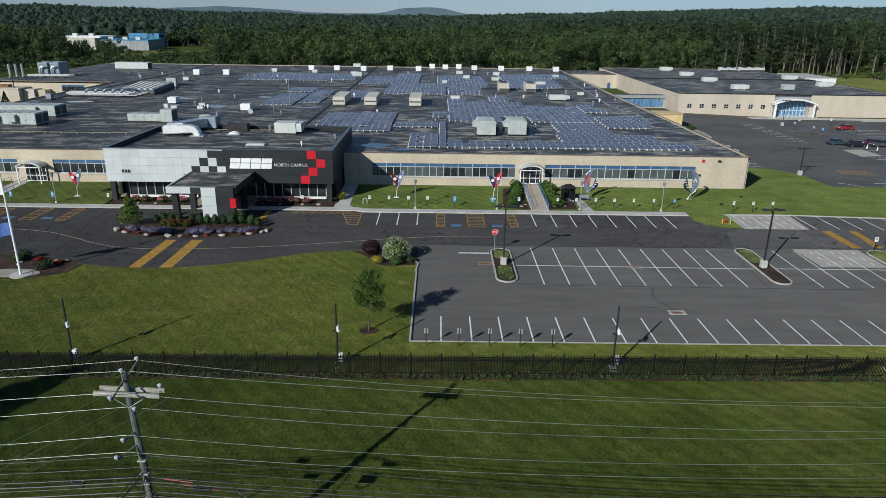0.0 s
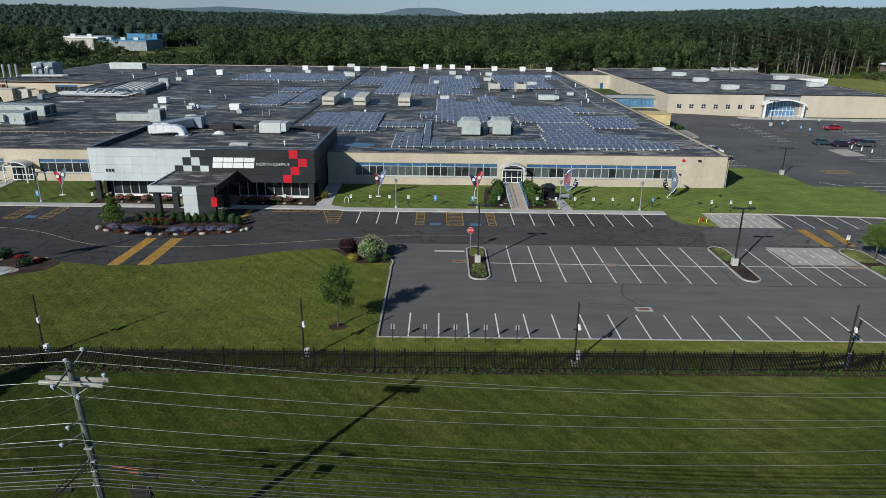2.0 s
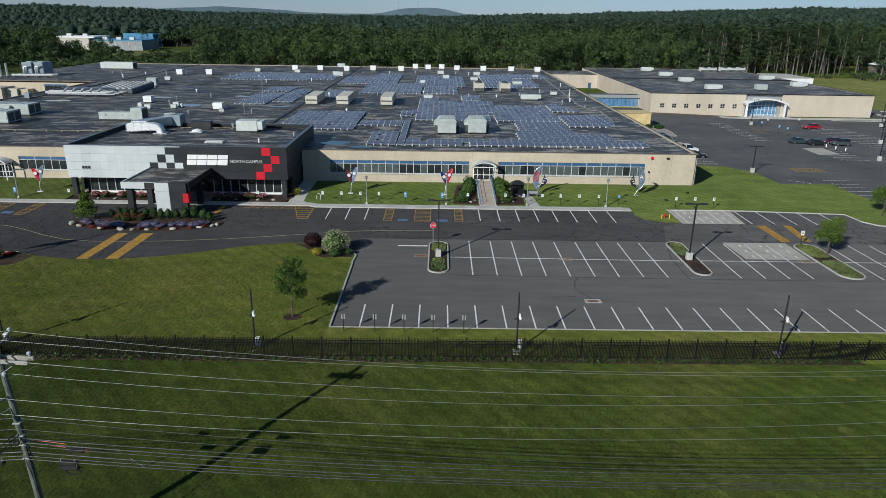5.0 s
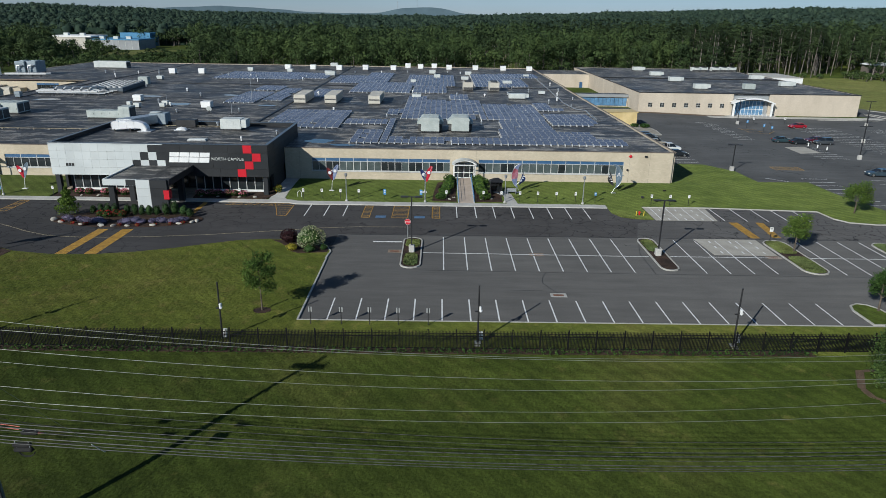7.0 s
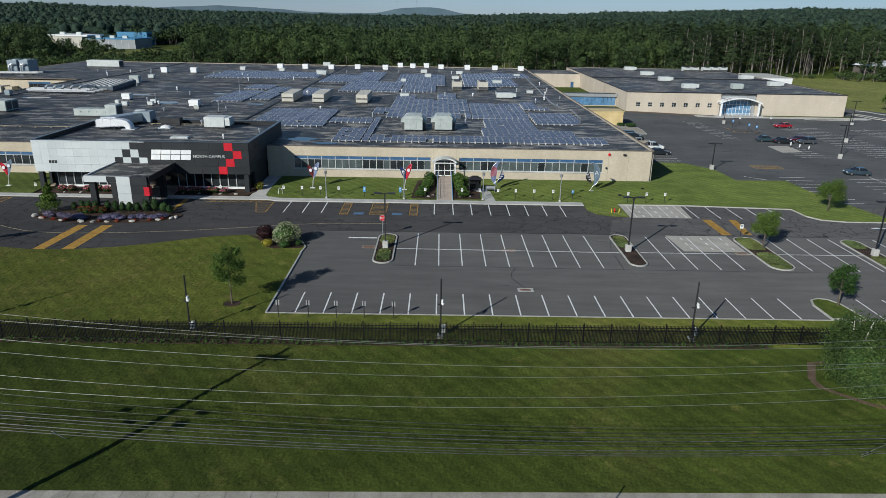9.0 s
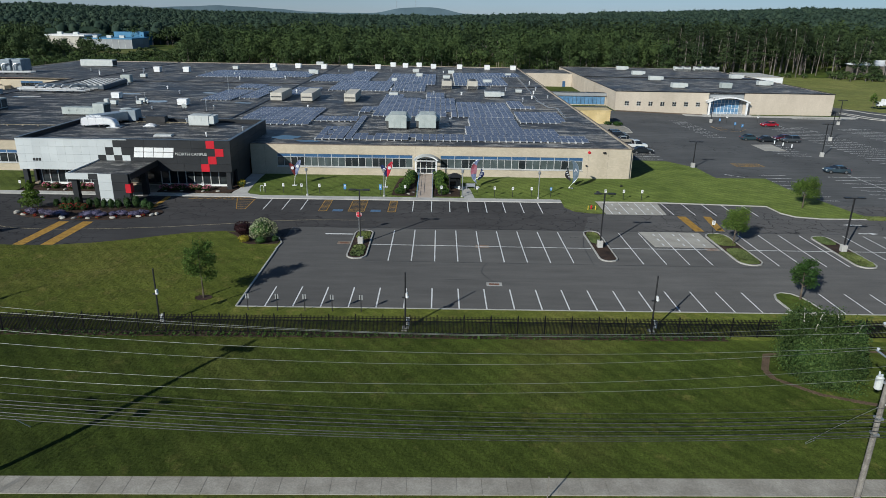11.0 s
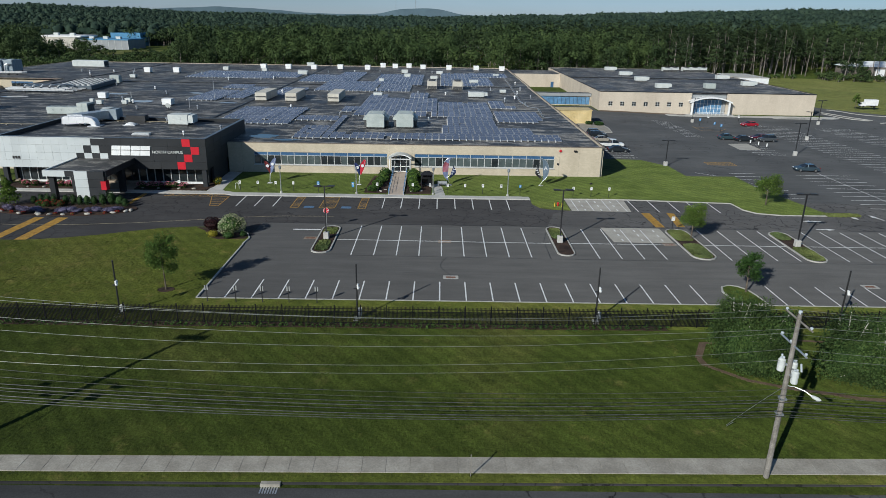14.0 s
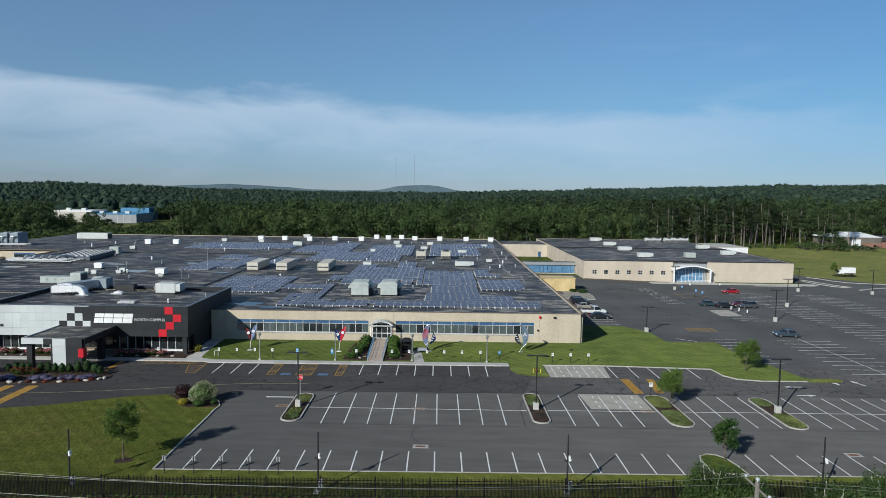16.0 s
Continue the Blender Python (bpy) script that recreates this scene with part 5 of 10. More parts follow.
bpart("parapet_cap", boxes((hall_x0 - 0.05, hall_x1 + 0.05, 44.95, 45.45, 8.1, 8.18), (hall_x1 - 0.45, hall_x1 + 0.05, 45.45, 68.05, 8.1, 8.18), (hall_x0 - 0.05, hall_x0 + 0.45, 45.45, 68.05, 8.1, 8.18), (hall_x0 + 0.45, hall_x1 - 0.45, 67.55, 68.05, 8.1, 8.18)), CAP_METAL, Hh, "dark metal parapet cap")
for q in ((hall_x1 - 0.5, hall_x1 - 0.1, 48.2, 55.8, 0, 3.1), (hall_x0 + 0.1, hall_x0 + 0.5, 48.2, 55.3, 0, 3.1)):
    bpart("side_wall", boxes(q), DARK_PANEL, Hh)
# side cladding on the east side
for r, (zt, zb) in enumerate(ROWS):
    for k in range(6):
        y0 = 45.4 + k * 3.76
        bpart("panel", boxes((hall_x1 - 0.04, hall_x1, y0 + 0.02, y0 + 3.74, zb, zt - 0.02)), DARK_PANEL, Hh)
pw = 1.275
DARKS = {(1, 11), (2, 10), (2, 12), (3, 9), (3, 11), (3, 10), (3, 12)}
WLIM = [12, 12, 13, 8]
for r, (zt, zb) in enumerate(ROWS):
    for c in range(WLIM[r] + 1):
        x0 = hall_x0 + c * pw
        if (r, c) in DARKS or (r == 0 and c > 11):
            mat = DARK_PANEL
        else:
            mat = WHITE_PANEL
        bpart("panel", boxes((x0 + 0.006, x0 + pw - 0.006, 45.0, 45.06, zb, zt)), mat, Hh, "white wall panel" if mat is WHITE_PANEL and c == 0 else "")
    x = hall_x0 + (WLIM[r] + 1) * pw
    rx = {0: -17.2, 1: -15.85, 2: -17.05, 3: -18.25}[r]
    edges = [x]
    while edges[-1] + 3.7 < rx:
        edges.append(edges[-1] + 3.7)
    if rx - edges[-1] < 1.0:
        edges.pop()
    edges.append(rx)
    for a, b in zip(edges, edges[1:]):
        bpart("panel", boxes((a + 0.012, b - 0.012, 45.0, 45.06, zb, zt)), DARK_PANEL, Hh)
    bpart("red_panel", boxes((rx + 0.012, rx + 1.33, 44.97, 45.06, zb, zt)), RED_PANEL, Hh, "bright red square panel")
    bpart("panel", boxes((rx + 1.355, hall_x1 - 0.01, 45.0, 45.06, zb, zt)), DARK_PANEL, Hh)
bpart("top_strip", boxes((hall_x0, -29.6, 44.94, 45.0, 7.98, 8.1)), WHITE_PANEL, Hh)
# logo as plain white slanted blocks
bm = bmesh.new()
for x0, x1 in ((-28.75, -27.3), (-27.2, -25.75), (-25.65, -24.2), (-24.1, -22.55)):
    for z0, z1 in ((6.22, 6.88), (5.32, 6.12)):
        s = 0.16
        q = [(x0 + (z0 - 5.3) * s, z0), (x1 + (z0 - 5.3) * s, z0), (x1 + (z1 - 5.3) * s, z1), (x0 + (z1 - 5.3) * s, z1)]
        a = [bm.verts.new((x, 44.9, z)) for x, z in q]
        b = [bm.verts.new((x, 44.998, z)) for x, z in q]
        bm.faces.new(a)
        for i in range(4):
            bm.faces.new((a[i], b[i], b[(i + 1) % 4], a[(i + 1) % 4]))
bmesh.ops.recalc_face_normals(bm, faces=bm.faces)
bpart("logo_block", bm, WHITE_PAINT, Hh, "white slanted sign blocks")


def lettering(name, text, size, m, mat, parent, depth=0.02, align="LEFT"):
    cu = bpy.data.curves.new(name, "FONT")
    cu.body, cu.size, cu.extrude, cu.align_x = text, size, depth, align
    tmp = bpy.data.objects.new(name, cu)
    me = bpy.data.meshes.new_from_object(tmp)
    bpy.data.objects.remove(tmp)
    me.transform(m)
    return mesh_ob(name, me, mat, parent)


w = lettering("lettering", "NORTH", 0.655, pose(-22.15 + 30.3, -0.04, 5.7, 90, 0, 0), UNIT_PAINT, Hh)
lettering("lettering", "CAMPUS", 0.655, pose(max(v.co.x for v in w.data.vertices) + 0.22, -0.04, 5.7, 90, 0, 0), UNIT_PAINT, Hh)
bpart("number_plate_bars", boxes((-44.85, -44.5, 44.96, 44.998, 4.5, 4.95), (-44.4, -44.05, 44.96, 44.998, 4.5, 4.95), (-43.95, -43.6, 44.96, 44.998, 4.5, 4.95)), DARK_METAL, Hh, "dark bars on the wall")
# columns, glazing
for x in (-46.6, -14.1):
    bpart("column", boxes((x - 0.35, x + 0.35, 45.2, 45.9, 0, 3.12)), DARK_PANEL, Hh, "square dark column")
for x0, x1 in ((-45.0, -34.6), (-25.6, -14.9)):
    n = round((x1 - x0) / 1.32)
    for i in range(n):
        a, b = x0 + (x1 - x0) * i / n, x0 + (x1 - x0) * (i + 1) / n
        bpart("pane", boxes((a + 0.05, b - 0.05, 47.05, 47.1, 0.62, 3.0)), GLASS, Hh)
        bpart("mullion", boxes((a - 0.05, a + 0.05, 46.9, 47.15, 0.5, 3.1)), FRAME, Hh)
    bpart("glazing_sill", boxes((x0, x1, 46.8, 47.15, 0.3, 0.6)), WHITE_PAINT, Hh, "white glazing sill")
    bpart("mullion", boxes((x1 - 0.05, x1 + 0.05, 46.9, 47.15, 0.5, 3.1)), FRAME, Hh)
bpart("interior_wall", boxes((-46.6, -14.1, 50.4, 50.6, 0, 3.1), (-45.6, -45.1, 47.1, 50.4, 0, 3.1), (-14.8, -14.1, 47.1, 50.4, 0, 3.1)), DARK_PANEL, Hh)
bpart("interior_floor", boxes((-46.6, -14.1, 47.2, 50.4, 0.2, 0.4)), PAVER, Hh)
for i in range(7):
    x = -33.8 + i * 1.3
    if i < 6:
        bpart("pane", boxes((x + 0.05, x + 1.25, 48.3, 48.35, 0.45, 3.0)), GLASS, Hh)
    bpart("mullion", boxes((x - 0.04, x + 0.04, 48.2, 48.4, 0.4, 3.1)), DARK_METAL, Hh)
# canopy
C = thing("entrance_canopy", -29.7, 40.0, 0, "flat entrance canopy with a white and charcoal pylon", "canopy")
bpy.context.view_layer.update()
bpart("canopy_roof", boxes((-34.3, -25.3, 35.3, 44.98, 4.55, 4.72)), ROOF, C, "black membrane canopy roof")
bpart("fascia", boxes((-34.5, -34.3, 35.0, 44.98, 4.0, 4.9), (-34.3, -29.75, 35.0, 35.3, 4.0, 4.9)), WHITE_PANEL, C, "white canopy fascia")
bpart("fascia", boxes((-25.3, -25.1, 35.0, 44.98, 4.0, 4.9), (-29.7, -25.3, 35.02, 35.3, 4.0, 4.9), (-31.2, -29.76, 34.97, 35.0, 4.02, 4.88)), DARK_PANEL, C, "charcoal canopy fascia")
bpart("soffit", boxes((-34.3, -25.3, 35.3, 44.98, 4.0, 4.1)), DARK_PANEL, C)
for x, y in ((-33.7, 36.0), (-33.4, 41.6), (-26.0, 41.6)):
    bpart("column", boxes((x - 0.4, x + 0.4, y - 0.4, y + 0.4, 0, 4.0)), DARK_PANEL, C, "square charcoal column")
for k in range(4):
    z0 = 0.05 + k * 1.22
    z1 = min(z0 + 1.2, 4.9)
    bpart("pylon_panel", boxes((-29.7, -27.75, 34.7, 34.99, z0, z1)), WHITE_PANEL, C, "white pylon panel")
    bpart("pylon_panel", boxes((-27.73, -25.35, 34.72, 34.99, z0, z1)), DARK_PANEL, C, "charcoal pylon panel")
bpart("pylon_core", boxes((-29.6, -25.45, 34.99, 35.9, 0, 4.0)), DARK_PANEL, C)
bpart("red_panel", boxes((-25.85, -25.08, 34.6, 35.6, 2.15, 3.45)), RED_PANEL, C, "bright red corner block")

# ---- annex, links, other buildings ----
A = thing("annex_building", 109, 154, 0, "pale tan annex with a black roof and glazed entrance", "building")
bpy.context.view_layer.update()
AX0, AX1, AY, AT = 75.2, 144.3, 154.0, 5.85
bm = bmesh.new()
box(bm, AX0, 104.6, AY, AY + 0.4, -1.4, 1.45)
box(bm, AX0, 104.6, AY, AY + 0.4, 2.85, AT)
x = AX0
for i in range(7):
    wx = 78.2 + i * 3.76
    box(bm, x, wx, AY, AY + 0.4, 1.45, 2.85)
    x = wx + 1.3
box(bm, x, 104.6, AY, AY + 0.4, 1.45, 2.85)
box(bm, 115.9, AX1, AY, AY + 0.4, -1.4, AT)
box(bm, AX1 - 0.4, AX1, AY + 0.4, 262, -1.4, AT)
box(bm, AX0, AX0 + 0.4, AY + 0.4, 262, -1.4, AT)
box(bm, AX0 + 0.4, AX1 - 0.4, 261.6, 262, -1.4, AT)
bpart("wall", bm, PALE_BLOCK, A)
bpart("roof", boxes((AX0 + 0.1, AX1 - 0.1, AY + 0.1, 262, AT - 0.35, AT - 0.05)), ROOF, A, "black roof membrane")
bpart("roof_edge", boxes((AX0 - 0.1, AX1 + 0.1, AY - 0.12, AY + 0.1, AT - 0.02, AT + 0.2), (AX0 - 0.1, AX0 + 0.15, AY + 0.1, 262, AT - 0.02, AT + 0.15), (AX1 - 0.15, AX1 + 0.1, AY + 0.1, 262, AT - 0.02, AT + 0.15), (AX0 + 0.2, AX1 - 0.2, 206, 206.5, AT - 0.05, AT + 0.3)), DARK_METAL, A)
for i in range(7):
    wx = 78.2 + i * 3.76
    bm = boxes((wx, wx + 1.3, AY + 0.15, AY + 0.2, 1.45, 2.85))
    bm.transform(Matrix.Translation((-109, -154, 0)))
    win = part("window", bm, GLASS, A)
    part("frame", boxes((wx - 109, wx + 1.3 - 109, 0.05, 0.14, 1.45, 1.53), (wx - 109, wx + 1.3 - 109, 0.05, 0.14, 2.77, 2.85), (wx + 0.61 - 109, wx + 0.69 - 109, 0.05, 0.14, 1.53, 2.77), (wx - 109, wx + 1.3 - 109, 0.05, 0.14, 2.1, 2.17)), FRAME, win)
# glazed entrance with a white curved canopy
for i in range(8):
    a = 105.8 + i * 1.15
    bpart("entrance_pane", boxes((a + 0.04, a + 1.1, AY + 1.4, AY + 1.45, -0.7, 1.0)), GLASS_BLUE, A)
    bpart("entrance_pane", boxes((a + 0.04, a + 1.1, AY + 1.4, AY + 1.45, 1.1, 3.6)), GLASS_BLUE, A)
bm = bmesh.new()
for i in range(9):
    box(bm, 105.76 + i * 1.15, 105.84 + i * 1.15, AY + 1.3, AY + 1.5, -0.8, 3.7)
for z in (-0.8, 1.0, 2.3, 3.6):
    box(bm, 105.8, 115.0, AY + 1.32, AY + 1.48, z, z + 0.1)
bpart("entrance_frame", bm, WHITE_PAINT, A, "white entrance glazing frame")
bpart("entrance_head", boxes((104.6, 115.9, AY + 0.6, AY + 1.2, 3.9, AT), (104.6, 105.7, AY + 0.5, AY + 1.6, -1.4, 3.9), (115.0, 115.9, AY + 0.5, AY + 1.6, -1.4, 3.9)), METAL_SIDING, A, "ribbed grey metal over the entrance")
bm = bmesh.new()
prev = None
for k in range(15):
    u = -1 + 2 * k / 14
    zz = 3.0 + 1.5 * (1 - u * u)
    ring = [bm.verts.new((110.2 + u * 6.6, yy, zz + d)) for yy, d in ((AY - 2.6, 0.0), (AY - 2.6, 0.4), (AY + 0.6, 0.4), (AY + 0.6, 0.0))]
    if prev:
        for i in range(4):
            bm.faces.new((prev[i], prev[(i + 1) % 4], ring[(i + 1) % 4], ring[i]))
    prev = ring
bmesh.ops.recalc_face_normals(bm, faces=bm.faces)
for sx in (104.3, 116.1):
    box(bm, sx - 0.25, sx + 0.25, AY - 2.4, AY - 1.9, -1.2, 3.4)
bpart("curved_canopy", bm, WHITE_PAINT, A, "white curved canopy over the entrance")
bpart("entrance_step", boxes((103, 118, AY - 4.5, AY + 1.3, -1.2, -0.72)), CONCRETE, A)
bm = bmesh.new()
for i in range(9):
    tube(bm, [(105 + i * 1.3, AY - 3.6, -0.72), (105 + i * 1.3, AY - 3.6, 0.25)], 0.04)
tube(bm, [(105, AY - 3.6, 0.25), (115.4, AY - 3.6, 0.25)], 0.04)
tube(bm, [(105, AY - 3.6, -0.2), (115.4, AY - 3.6, -0.2)], 0.03)
bpart("entrance_rail", bm, WHITE_PAINT, A)
S(sheet("annex_walk", [(96, 148.6), (150, 148.6), (150, 151.8), (96, 151.8)], CONCRETE, 0.1, 4), "pale concrete walk along the annex", "sidewalk")
S(sheet("planting_bed", [(75.4, 151.7), (102.6, 151.5), (103.0, 152.6), (102.4, 153.9), (75.4, 153.9)], GRAVEL_DIRT, 0.05, 4), "bare brown bed along the annex wall", "flower bed")
S(sheet("annex_lawn", [(118.5, 151.8), (147, 151.8), (147, 153.9), (118.5, 153.9)], GRASS, 0.12, 4), "narrow grass strip along the annex", "lawn")

L = thing("glazed_link", 64.7, 166, 0, "low link with tall blue glass panels", "building")
bpy.context.view_layer.update()
bpart("wall", boxes((54.4, 75.1, 166.3, 166.6, -0.5, 3.6)), PALE_BLOCK, L)
for i in range(14):
    bpart("glass_panel", boxes((56.0 + i * 1.34, 57.24 + i * 1.34, 166.12, 166.3, 0.3, 2.7)), GLASS_BLUE, L)
bpart("roof", boxes((54.4, 75.1, 165.8, 170, 3.6, 3.9)), ROOF, L)
bpart("fascia", boxes((54.4, 75.1, 165.7, 165.8, 3.0, 3.95)), METAL_SIDING, L)
K = thing("rear_link", 64.7, 228, 0, "pale block wall closing the courtyard", "building")
bpy.context.view_layer.update()
bpart("wall", boxes((54.5, 75.1, 228, 228.4, -0.5, 5.3)), PALE_BLOCK, K)
bpart("roof", boxes((54.5, 75.1, 228.4, 250, 5.0, 5.25)), ROOF, K)
bpart("door", boxes((71.2, 72.4, 227.9, 228, -0.2, 2.2)), BLUE_TRIM, K, "blue door")
W2 = thing("annex_rear_block", 150, 222, 0, "white flat-roofed block behind the annex", "building")
bpy.context.view_layer.update()
bpart("wall", boxes((144.5, 157, 214, 236, -1, 6.1)), WHITE_PAINT, W2)
bpart("roof", boxes((144.4, 157.1, 213.9, 236.1, 6.1, 6.3)), UNIT_BEIGE, W2)
Y = thing("yellow_shed", 61.8, 126, 0, "yellow metal storage shed beside the lot", "shed")
bpy.context.view_layer.update()
bpart("wall", boxes((57.2, 66.4, 124, 129.5, -0.3, 3.6)), YELLOW_METAL, Y)
bm = bmesh.new()
for i in range(22):
    box(bm, 57.4 + i * 0.42, 57.5 + i * 0.42, 123.95, 124.0, -0.2, 3.4)
bpart("rib", bm, YELLOW_METAL, Y)
bpart("roof", boxes((57.0, 66.6, 123.8, 129.7, 3.6, 3.75)), YELLOW_METAL, Y)
bpart("door", boxes((62.6, 65.4, 123.9, 123.95, -0.1, 2.6)), YELLOW_METAL, Y, "wide yellow door")

F = thing("distant_warehouse", -280, 540, 0, "grey metal warehouse with a blue upper part", "building")
bpy.context.view_layer.update()
bpart("wall", boxes((-285.3, -245.4, 540, 575, -9, 3.7)), METAL_SIDING, F)
for i in range(8):
    bpart("wall_rib", boxes((-285 + i * 5.6, -284.7 + i * 5.6, 539.85, 540, -8, 3.6)), UNIT_PAINT, F)
bpart("eaves_band", boxes((-285.5, -245.2, 539.8, 575.2, 3.7, 4.6)), BLUE_ROOFING, F, "blue metal eaves band")
bpart("wall", boxes((-321.4, -293, 545, 575, -8, 5.5)), UNIT_BEIGE, F)
bpart("roof", boxes((-322, -288, 544.5, 575.5, 5.5, 6.8)), WHITE_PAINT, F, "white roof edge")
bpart("wall", boxes((-293, -285.3, 547, 575, -8, 3.9)), METAL_SIDING, F)
bpart("upper_block", boxes((-288, -260, 600, 620, -8, 8.2)), BLUE_ROOFING, F, "blue clad upper block")
for x, y, z in ((-314, 550, 6.8), (-300, 550, 6.8), (-281, 545, 4.6), (-269, 545, 4.6), (-258, 545, 4.6)):
    bpart("roof_vent", boxes((x, x + 4, y, y + 3, z, z + 2.1)), UNIT_PAINT, F)
S(sheet("far_field", [(-262, 440), (-196, 440), (-190, 530), (-240, 535)], MEADOW, 0.05, 20), "grass clearing beside the far warehouse", "lawn")
D = thing("distant_house", 270, 302, 0, "low brown-grey building with a white roof and garage", "building")
bpy.context.view_layer.update()
bpart("wall", boxes((262, 281, 302, 318, 0, 6.0)), BROWN_SIDING, D)
bm = bmesh.new()
q = [bm.verts.new(v) for v in ((251, 304, 6.0), (281.5, 301.5, 6.0), (281.5, 319, 6.0), (251, 319, 6.0), (256, 311, 8.6), (274, 311, 8.6))]
for f in ((0, 1, 5, 4), (1, 2, 5), (2, 3, 4, 5), (3, 0, 4), (3, 2, 1, 0)):
    bm.faces.new([q[k] for k in f])
bmesh.ops.recalc_face_normals(bm, faces=bm.faces)
bpart("roof", bm, WHITE_PAINT, D, "white metal hipped roof")
bpart("rear_wall", boxes((252, 262, 306, 318, 0, 6.0)), BROWN_SIDING, D)
bpart("garage_door", boxes((264.5, 269.5, 301.9, 302, 1.0, 4.9)), WHITE_PAINT, D, "white garage door")
bpart("brick_panel", boxes((270.5, 281, 301.85, 302, 0.5, 3.0)), RED_BRICK, D, "red brick lower wall")
bpart("side_wing", boxes((281, 310, 304, 318, 0, 4.2)), RED_BRICK, D)
bpart("wing_roof", boxes((280.9, 311, 303, 319, 4.2, 6.2)), ASPHALT_LOT, D, "dark shingle roof")
D.location.x = 260.5
# mechanical yard, far left
M = thing("mechanical_shed", -138, 163, 0, "tan block plant shed against the wing wall", "building")
bpy.context.view_layer.update()
bpart("wall", boxes((-152, -129.2, 160.5, 166.9, -0.3, 3.9)), PALE_BLOCK, M)
bpart("roof", boxes((-152.2, -129.0, 160.3, 166.9, 3.9, 4.1)), UNIT_BEIGE, M, "pale flat shed roof")
bpart("side_block", boxes((-129.0, -125.6, 162.5, 166.9, -0.3, 3.6)), UNIT_BEIGE, M)
bpart("side_block", boxes((-125.4, -122.6, 163.5, 166.9, -0.3, 3.3)), TAN_BRICK, M)
bpart("door", boxes((-139.0, -137.2, 160.4, 160.5, 0, 2.4)), UNIT_BEIGE, M)
bpart("door", boxes((-137.1, -135.3, 160.4, 160.5, 0, 2.4)), UNIT_BEIGE, M)
bpart("rooftop_fan", boxes((-137, -133.6, 163, 165, 4.1, 4.9), bevel=0.1), RUST, M, "rusty rooftop fan housing")
bpart("flue", tubes(([(-131, 161.5, 0), (-131, 161.5, 6.6)], 0.16)), DARK_METAL, M)
for i in range(5):
    x = -119.0 + i * 1.45
    win = bpart("window", boxes((x, x + 1.3, 166.9, 166.99, 2.7, 4.1)), GLASS, None, "dark wing window under a blue panel")
    bpart("window", boxes((x, x + 1.3, 166.88, 166.99, 4.12, 4.7)), BLUE_TRIM, None, "blue panel over a wing window")


